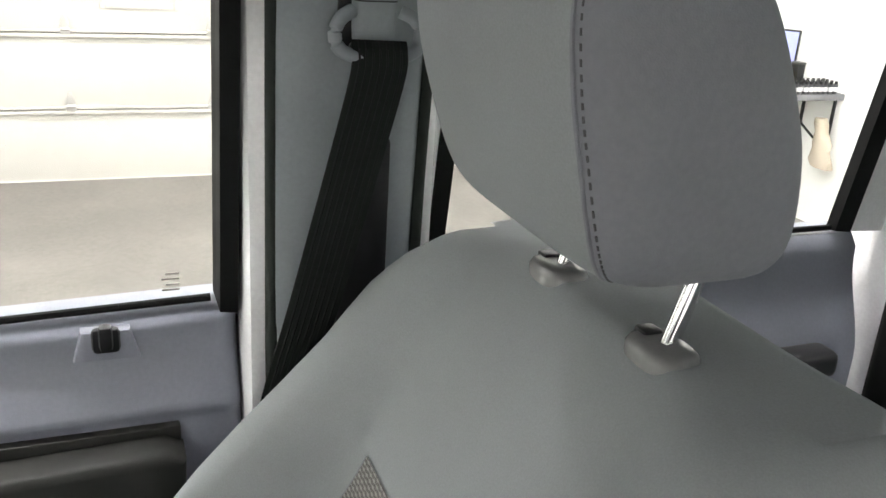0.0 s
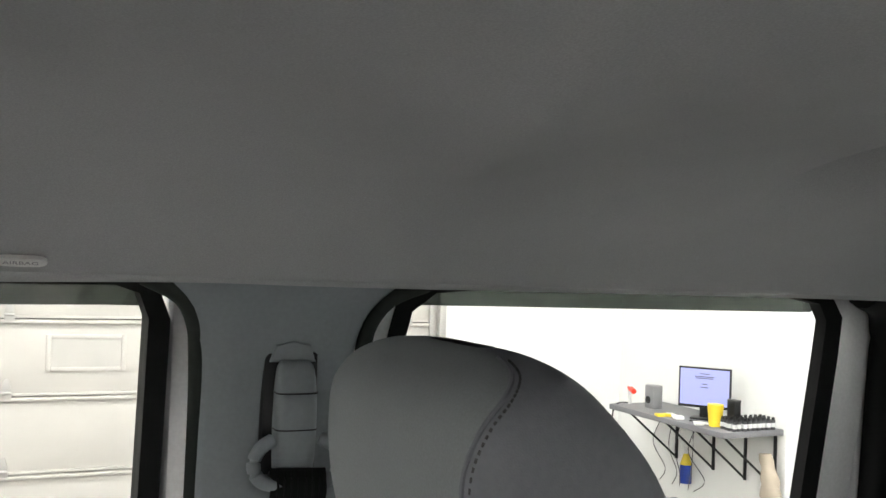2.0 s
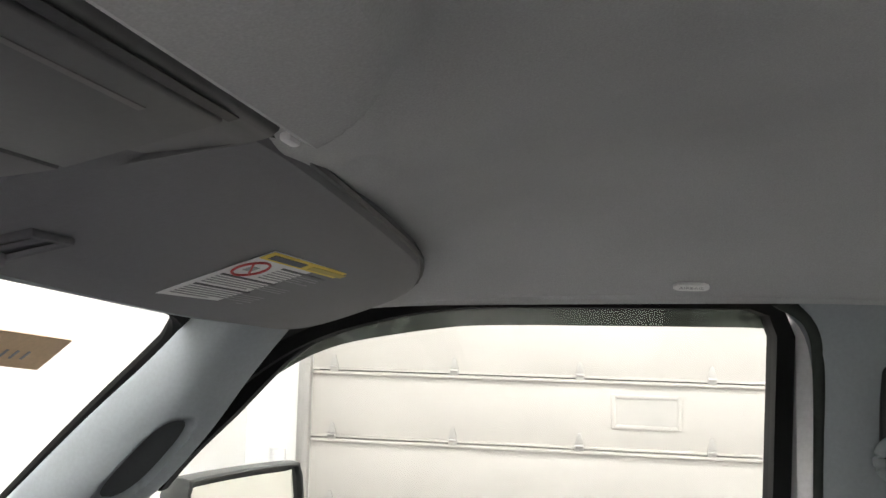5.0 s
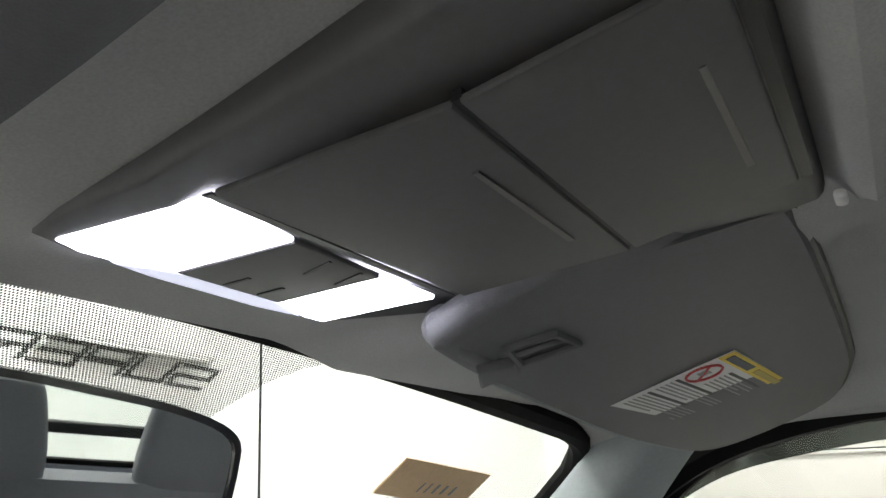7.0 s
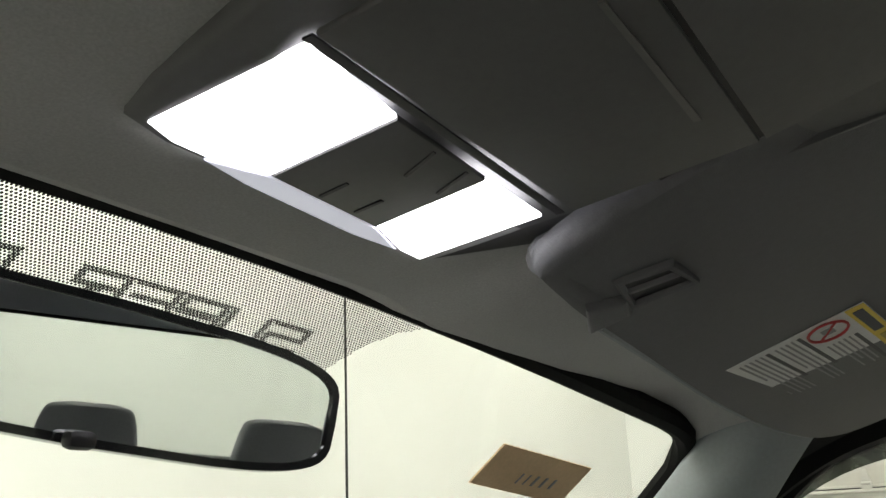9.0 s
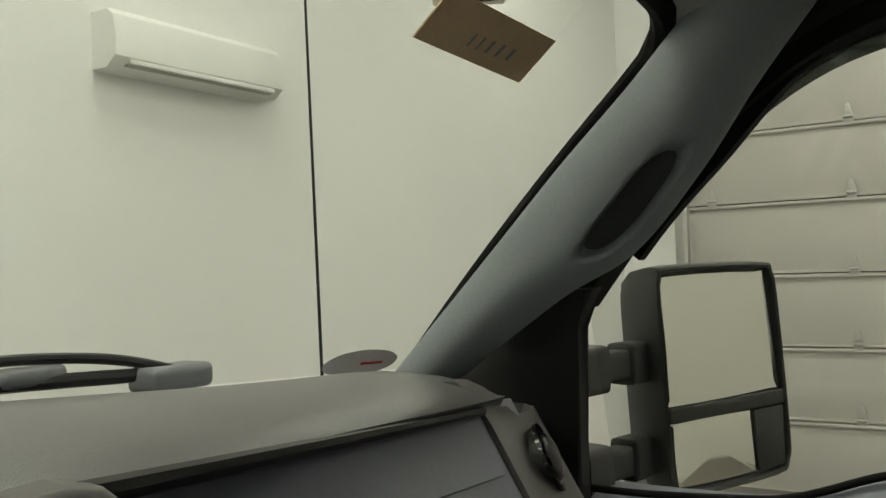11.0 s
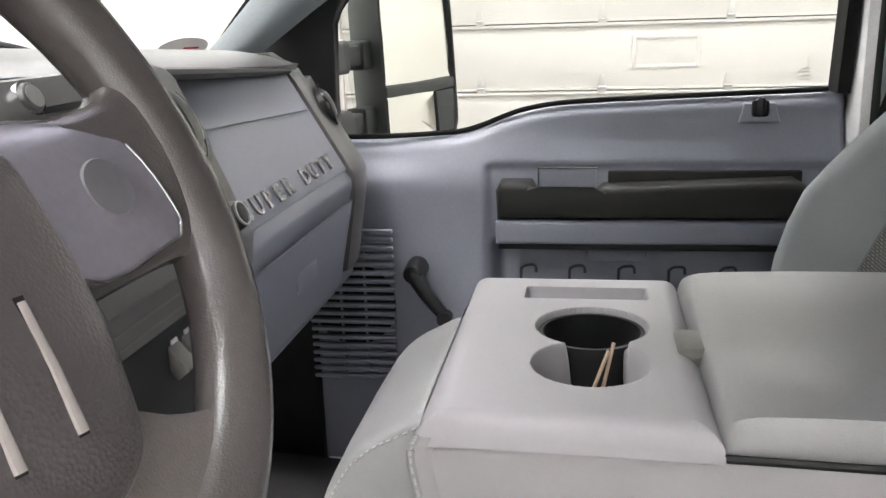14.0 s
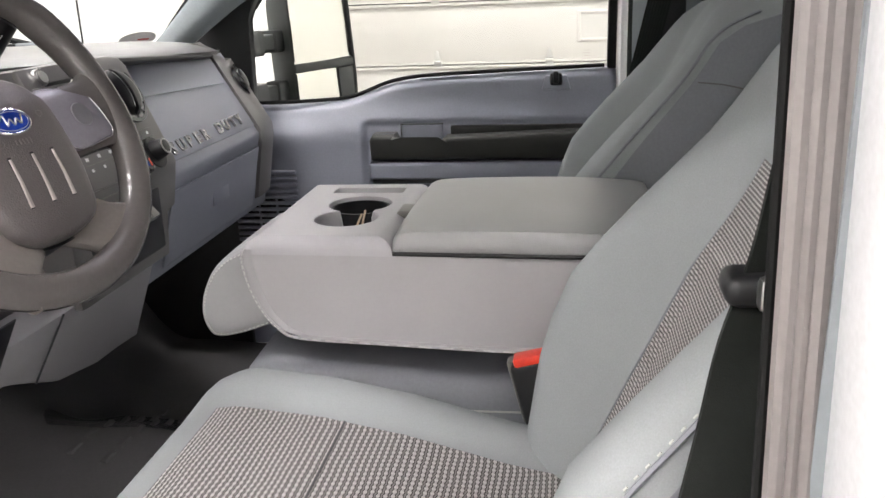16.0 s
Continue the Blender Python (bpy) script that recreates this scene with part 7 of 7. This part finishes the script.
shell_bm = loft([side_loop(-0.180, 0.955), side_loop(-0.188, 0.985), side_loop(-0.186, 1.0), side_loop(-0.10, 1.01), side_loop(0.10, 1.01), side_loop(0.186, 1.0), side_loop(0.188, 0.985), side_loop(0.180, 0.955)], ring=False)
for e in (-1, 1):
    shell_bm.faces.new([shell_bm.verts.new(p) for p in side_loop(e * 0.180, 0.955)][::e])
part("body", squeeze(shell_bm), VINYL, con, "pale grey vinyl console body", angle=50)
pipe = [Vector((-0.187, p.y, p.z)) for p in side_loop(0, 1.0)][0:10]
pipe = smooth_path([(-0.186, 0.231, 1.271)] + [tuple(p) for p in pipe[1:]], 5)
part("piping", squeeze(tube(pipe, 0.0026, 6)), VINYL, con)
sb = None
for i in range(0, len(pipe) - 1, 1):
    q = pipe[i].lerp(pipe[i + 1], 0.6)
    sb = tube([pipe[i] + Vector((-0.003, 0, 0)), q + Vector((-0.003, 0, 0))], 0.0009, 4, bm=sb)
tagged(part("stitching", squeeze(sb), THREAD, con), kind="stuff")


def tray(u, v):
    x = -0.184 + 0.368 * u
    y = 0.234 - 0.199 * v
    z = 1.286
    e = min(x + 0.184, 0.184 - x, 0.234 - y, y - 0.033, 0.05)
    z -= 0.024 - math.sqrt(max(0.024 ** 2 - max(0.024 - e, 0.0) ** 2, 0.0))
    d1 = math.hypot(x - 0.034, (y - 0.117) * 1.0)
    d2 = math.hypot(x + 0.047, (y - 0.118) * 1.0)
    z1 = 0.075 * step(0.0465, 0.0415, d1)
    z2 = 0.040 * step(0.0445, 0.0385, d2)
    bridge = 0.040 * step(0.024, 0.020, abs(y - 0.112)) * step(-0.05, -0.045, x) * step(0.04, 0.035, x)
    slot = 0.012 * step(0.018, 0.014, abs(x - 0.121)) * step(0.056, 0.051, abs(y - 0.122))
    return (x, y, z - max(z1, z2, bridge, slot))


part("tray", squeeze(sheet(tray, 300, 170)), CONSOLE, con, "grey tray top with two cup holders", angle=50)
lin = part("cup_liner", ring((0.034, 0.117, 1.235), (0, 0, 1), 0.0438, 0.0035, 0.046, 36), BLACK, con, "black rubber cup liner")
part("liner_base", disc((0.034, 0.117, 1.213), (0, 0, 1), 0.041, 0.004, 30), BLACK, lin)
part("finger", rbox((-0.012, 0.080, 1.25), (0.004, 0.092, 1.280), 0.004), CONSOLE, con)
part("latch", rbox((-0.026, 0.018, 1.262), (0.026, 0.053, 1.289), 0.006, 3), SATINGREY, con, "grey lid latch")
lid = []
for y, w, zt in ((0.037, 0.166, 1.272), (0.034, 0.174, 1.284), (0.026, 0.178, 1.291), (0.0, 0.180, 1.295), (-0.10, 0.181, 1.297), (-0.20, 0.181, 1.296), (-0.29, 0.178, 1.290), (-0.305, 0.170, 1.280)):
    lid.append([Vector((x, y, z)) for x, z in [(w * s, zz) for s, zz in ((-0.97, 1.264), (-1.0, 1.269), (-1.0, zt - 0.018), (-0.985, zt - 0.008), (-0.95, zt - 0.002), (-0.5, zt + 0.002), (0, zt + 0.003), (0.5, zt + 0.002), (0.95, zt - 0.002), (0.985, zt - 0.008), (1.0, zt - 0.018), (1.0, 1.269), (0.97, 1.264))]])
part("lid", squeeze(loft(smooth_loops(lid, 3))), LIDVINYL, con, "padded grey console lid")
part("lid_gap", rbox((-0.145, -0.30, 1.240), (0.178, 0.040, 1.2650), 0.001), BLACK, con)
part("lid_gap", squeeze(tube([(-0.1815, y, 1.2655) for y in [0.034 - 0.0334 * i for i in range(11)]], 0.0030, 6)), BLACK, con, "dark gap under the lid")
for a, b in (((-0.022, 0.112, 1.235), (-0.008, 0.100, 1.287)), ((-0.034, 0.122, 1.24), (-0.014, 0.104, 1.283))):
    tw = part("wood_stick", tube([a, b], 0.0016, 6), surface("stick_wood", (0.45, 0.34, 0.24), 0.7))
    tagged(tw, "small brown wooden stick lying in the cup holder", "stick", "sticks in the cup holder")
# nose pad that hangs in front
nose = []
prof = [(0.215, 1.264), (0.258, 1.256), (0.290, 1.234), (0.310, 1.202), (0.318, 1.168), (0.312, 1.141), (0.297, 1.130), (0.258, 1.137), (0.215, 1.152), (0.180, 1.166)]
pc = (0.25, 1.190)
for x, k in ((-0.1165, 0.10), (-0.1160, 0.45), (-0.1150, 0.75), (-0.1130, 0.90), (-0.1090, 0.97), (-0.102, 1.0), (-0.05, 1.02), (0.05, 1.02), (0.102, 1.0), (0.109, 0.97), (0.113, 0.90), (0.115, 0.75), (0.1165, 0.10)):
    nose.append(smooth_path([(x, pc[0] + (y - pc[0]) * k, pc[1] + (z - pc[1]) * k) for y, z in prof], 3, True))
np_ = part("nose_pad", loft(nose), LIDVINYL, con, "padded vinyl nose in front of the console", angle=60)
st = smooth_path([(-0.1135, pc[0] + (y - pc[0]) * 0.90, pc[1] + (z - pc[1]) * 0.90) for y, z in prof], 12, True)
sb = None
for i in range(0, len(st), 2):
    sb = tube([st[i], st[(i + 1) % len(st)]], 0.0009, 4, bm=sb)
tagged(part("stitching", sb, THREAD, np_), kind="stuff")
cc = thing("centre_seat_cushion", "pale grey centre seat cushion, coloured darker for the shade below the console", "seat cushion", (0, 0.05, 0.9))
cz = []
for y, zt in ((0.262, 1.00), (0.268, 1.05), (0.258, 1.085), (0.235, 1.100), (0.19, 1.100), (0.0, 1.080), (-0.22, 1.065)):
    cz.append([Vector((x, y, z)) for x, z in [(0.185 * s, zz) for s, zz in ((-0.60, 0.90), (-0.66, 0.95), (-0.66, zt - 0.03), (-0.63, zt - 0.01), (-0.55, zt), (0, zt + 0.004), (0.88, zt), (0.97, zt - 0.01), (1.0, zt - 0.03), (1, 0.95), (0.95, 0.90))]])
# darker vinyl than the cushion's own, for the console's contact shadow
part("pad", loft(smooth_loops(cz, 3)), SIDECLOTH, cc, angle=60)
part("cushion_base", rbox((-0.11, -0.22, 0.72), (0.17, 0.22, 0.92), 0.01), BLACK, cc)
part("seam", tube([(-0.1225, y, 1.035) for y in (0.25, 0.2, 0.0, -0.2)], 0.0016, 5), THREAD, cc)
bk = thing("belt_buckle", "black seat belt buckle with a red release button", "belt buckle", (-0.21, -0.16, 1.1))
m = Matrix.Translation((-0.212, -0.155, 1.11)) @ Matrix.Rotation(radians(-14), 4, "X")
part("case", moved(rbox((-0.014, -0.028, -0.05), (0.014, 0.028, 0.045), 0.006, 3), m), BLACK, bk)
part("button", moved(rbox((-0.0125, -0.022, 0.040), (0.0125, 0.022, 0.053), 0.003), m), RED, bk, "red release button")
part("stalk", moved(rbox((-0.008, -0.014, -0.13), (0.008, 0.014, -0.05), 0.004), m), BLACK, bk)
part("second_case", moved(rbox((0.018, -0.01, -0.05), (0.040, 0.036, 0.04), 0.006), m), SATINGREY, bk)

# ---- rear bench, seen in the mirror ----
rb = thing("rear_bench", "dark grey rear bench seat with head restraints", "bench seat", (0, -1.2, 0.8))
rl = []
for z, a, b, w in ((0.95, -1.16, -1.40, 0.66), (1.2, -1.22, -1.42, 0.67), (1.36, -1.28, -1.43, 0.66), (1.415, -1.31, -1.43, 0.62)):
    rl.append(oval((0, 0.5 * (a + b), z), (1, 0, 0), (0, 1, 0), w, 0.5 * (a - b), 40, 6))
part("backrest", loft(smooth_loops(rl, 3)), SIDECLOTH, rb)
part("cushion", rbox((-0.67, -1.25, 0.92), (0.67, -0.78, 1.08), 0.05, 4), CLOTH, rb)
part("bench_base", rbox((-0.65, -1.3, 0.72), (0.65, -0.82, 0.93), 0.01), BLACK, rb)
for x in (-0.45, 0.0, 0.45):
    hh = [oval((x, -1.355, z), (1, 0, 0), (0, 1, 0), w, 0.05, 32, 4) for z, w in ((1.405, 0.118), (1.415, 0.126), (1.47, 0.126), (1.56, 0.112), (1.605, 0.101), (1.622, 0.088), (1.628, 0.06))]
    part("head_restraint", loft(smooth_loops(hh, 2)), SIDECLOTH, rb)
    for dx in (-0.06, 0.06):
        part("post", tube([(x + dx, -1.355, 1.34), (x + dx, -1.355, 1.41)], 0.006, 8), CHROME, rb)

# ---- outside: tow mirror, aerial, wiper, bonnet ----
tm = thing("tow_mirror", "black folding tow mirror with two glasses on two arms", "door mirror", (0.9, 0.55, 1.4))
TOWGLASS = surface("door_mirror_glass", (0.74, 0.72, 0.66), 0.07, 1.0, var=0.01, grain=0.0, bump=0)
MO = Vector((1.083, 0.462, 1.440))
MU = Vector((0.912, -0.410, 0)).normalized()
MN = Vector((-0.410, -0.912, 0)).normalized()
MW = (Vector((0, 0, 1)) - MU * 0.075).normalized()


def mm(x, z, d=0.0):
    return MO + MU * x + MW * z + MN * d


def mloop(g, d, pts):
    return [mm(x * g[0], z * g[1], d) for x, z in pts]


shape = [(p.x, p.y) for p in smooth_path([(-0.118, 0.10, 0), (-0.112, 0.145, 0), (-0.09, 0.156, 0), (0.100, 0.156, 0), (0.124, 0.145, 0), (0.131, 0.10, 0), (0.133, -0.09, 0), (0.126, -0.135, 0), (0.095, -0.152, 0), (-0.09, -0.150, 0), (-0.116, -0.135, 0), (-0.122, -0.09, 0)], 3, True)]
part("housing", loft([mloop((0.50, 0.6), -0.095, shape), mloop((0.80, 0.86), -0.080, shape), mloop((0.96, 0.96), -0.045, shape), mloop((1.0, 1.0), -0.01, shape), mloop((0.990, 0.990), 0.009, shape), mloop((0.965, 0.970), 0.012, shape), mloop((0.945, 0.950), 0.010, shape), mloop((0.935, 0.940), 0.001, shape)]), TOWBLACK, tm)
up = [(p.x, p.y) for p in smooth_path([(-0.104, 0.05, 0), (-0.104, 0.125, 0), (-0.092, 0.141, 0), (0.088, 0.141, 0), (0.104, 0.128, 0), (0.110, -0.015, 0), (0.104, -0.026, 0), (-0.100, -0.029, 0), (-0.106, -0.02, 0)], 3, True)]
part("upper_glass", prism([mm(x, z, 0.002) for x, z in up], MN * 0.003), TOWGLASS, tm, "large flat mirror glass")
lowp = [(p.x, p.y) for p in smooth_path([(-0.102, -0.058, 0), (-0.098, -0.053, 0), (0.050, -0.053, 0), (0.056, -0.060, 0), (0.058, -0.130, 0), (0.050, -0.139, 0), (-0.09, -0.137, 0), (-0.103, -0.126, 0)], 3, True)]
cen = Vector((-0.022, -0.096, 0))
rows = []
for g in (1.0, 0.9, 0.8, 0.7, 0.6, 0.5, 0.4, 0.3, 0.2, 0.1, 0.02):
    rows.append([mm(cen.x + (x - cen.x) * g, cen.y + (z - cen.y) * g, 0.003 + 0.0012 * (1 - g * g)) for x, z in lowp])
part("lower_glass", loft(rows), TOWGLASS, tm, "small convex mirror glass", angle=80)
part("glass_divider", prism([mm(-0.112, -0.031, 0.002), mm(0.124, -0.029, 0.002), mm(0.124, -0.050, 0.002), mm(-0.112, -0.051, 0.002)], MN * 0.008, 0.003), TOWBLACK, tm)
part("lower_corner", prism([mm(0.058, -0.052, 0.002), mm(0.124, -0.052, 0.002), mm(0.118, -0.138, 0.002), (mm(0.060, -0.140, 0.002))], MN * 0.006, 0.003), TOWBLACK, tm)
def arm_box(a, b, rx, rz):
    """A square-sided length of the mirror arm, from a to b."""
    way = (b - a).normalized()
    side = way.cross(Vector((0, 0, 1))).normalized()
    return loft([oval(a.lerp(b, f), tuple(side), (0, 0, 1), rx * g, rz * g, 28, 6) for f, g in ((0.0, 0.86), (0.04, 1.0), (0.96, 1.0), (1.0, 0.86))])


for z in (1.470, 1.346):
    a, b = Vector((0.838, 0.580, z)), Vector((1.015, 0.535, z))
    mirror_arm = part("arm", arm_box(a, b, 0.017, 0.019), TOWBLACK, tm)
    part("arm_collar", arm_box(a.lerp(b, 0.06), a.lerp(b, 0.34), 0.024, 0.030), TOWBLACK, mirror_arm)
    part("arm_bracket", arm_box(a.lerp(b, 0.62), b, 0.022, 0.027), TOWBLACK, mirror_arm)
part("mount", rbox((0.83, 0.56, 1.30), (0.865, 0.66, 1.55), 0.012, 3), TOWBLACK, tm)
ae = thing("radio_aerial", "thin black radio aerial on the front wing", "aerial", (0.9, 1.02, 1.3))
part("mast", tube([(0.910, 1.02, 1.30), (0.868, 0.995, 2.21)], [0.0028, 0.0018], 8), BLACK, ae)
part("tip", disc((0.866, 1.0, 2.205), (0, 0, 1), 0.004, 0.010, 8), BLACK, ae)
part("base", disc((0.910, 1.02, 1.27), (0, 0, 1), 0.022, 0.05, 14, 0.008), BLACK, ae)
wp = thing("wiper", "black windscreen wiper resting at the foot of the glass", "wiper", (0.4, 0.95, 1.5))
part("arm", tube(smooth_path([(0.545, 0.905, 1.497), (0.47, 0.945, 1.520), (0.36, 0.985, 1.528), (0.20, 1.01, 1.522), (0.02, 1.03, 1.510)], 5), 0.006, 8), BLACK, wp)
part("blade", tube(smooth_path([(0.50, 0.93, 1.500), (0.30, 0.99, 1.505), (0.0, 1.02, 1.505), (-0.15, 1.02, 1.50)], 5), 0.008, 8), BLACK, wp)
part("hinge_block", rbox((0.49, 0.895, 1.480), (0.575, 0.945, 1.508), 0.008, 3), GREYBLOCK, wp)
part("blade_clip", rbox((0.36, 0.955, 1.500), (0.43, 0.99, 1.520), 0.008, 3), GREYBLOCK, wp)


def bonnet(u, v):
    x = -0.90 + 1.8 * u
    y = 1.0 + 1.35 * v - 0.35 * abs(2 * u - 1) ** 2.2 * (1 - v)
    return (x, y, 1.455 - 0.16 * v ** 1.6 - 0.10 * abs(2 * u - 1) ** 3 + 0.02 * step(0.3, 0.7, u) * (1 - step(0.3, 0.7, u)))


tagged(part("bonnet", sheet(bonnet, 30, 20, 0.02, (0, 0, -1)), PAINT), "white painted truck bonnet", "bonnet", kind="structure")
tagged(part("cowl", rbox((-0.74, 0.93, 1.40), (0.74, 1.03, 1.455), 0.01), BLACK), "black cowl below the windscreen", "cowl", kind="structure")
for s in (1, -1):
    w = tagged(part("front_wing", rbox((s * 0.86, 0.86, 0.55), (s * 0.98, 2.35, 1.28), 0.04, 3), PAINT), "white painted front wing", "wing", kind="structure")
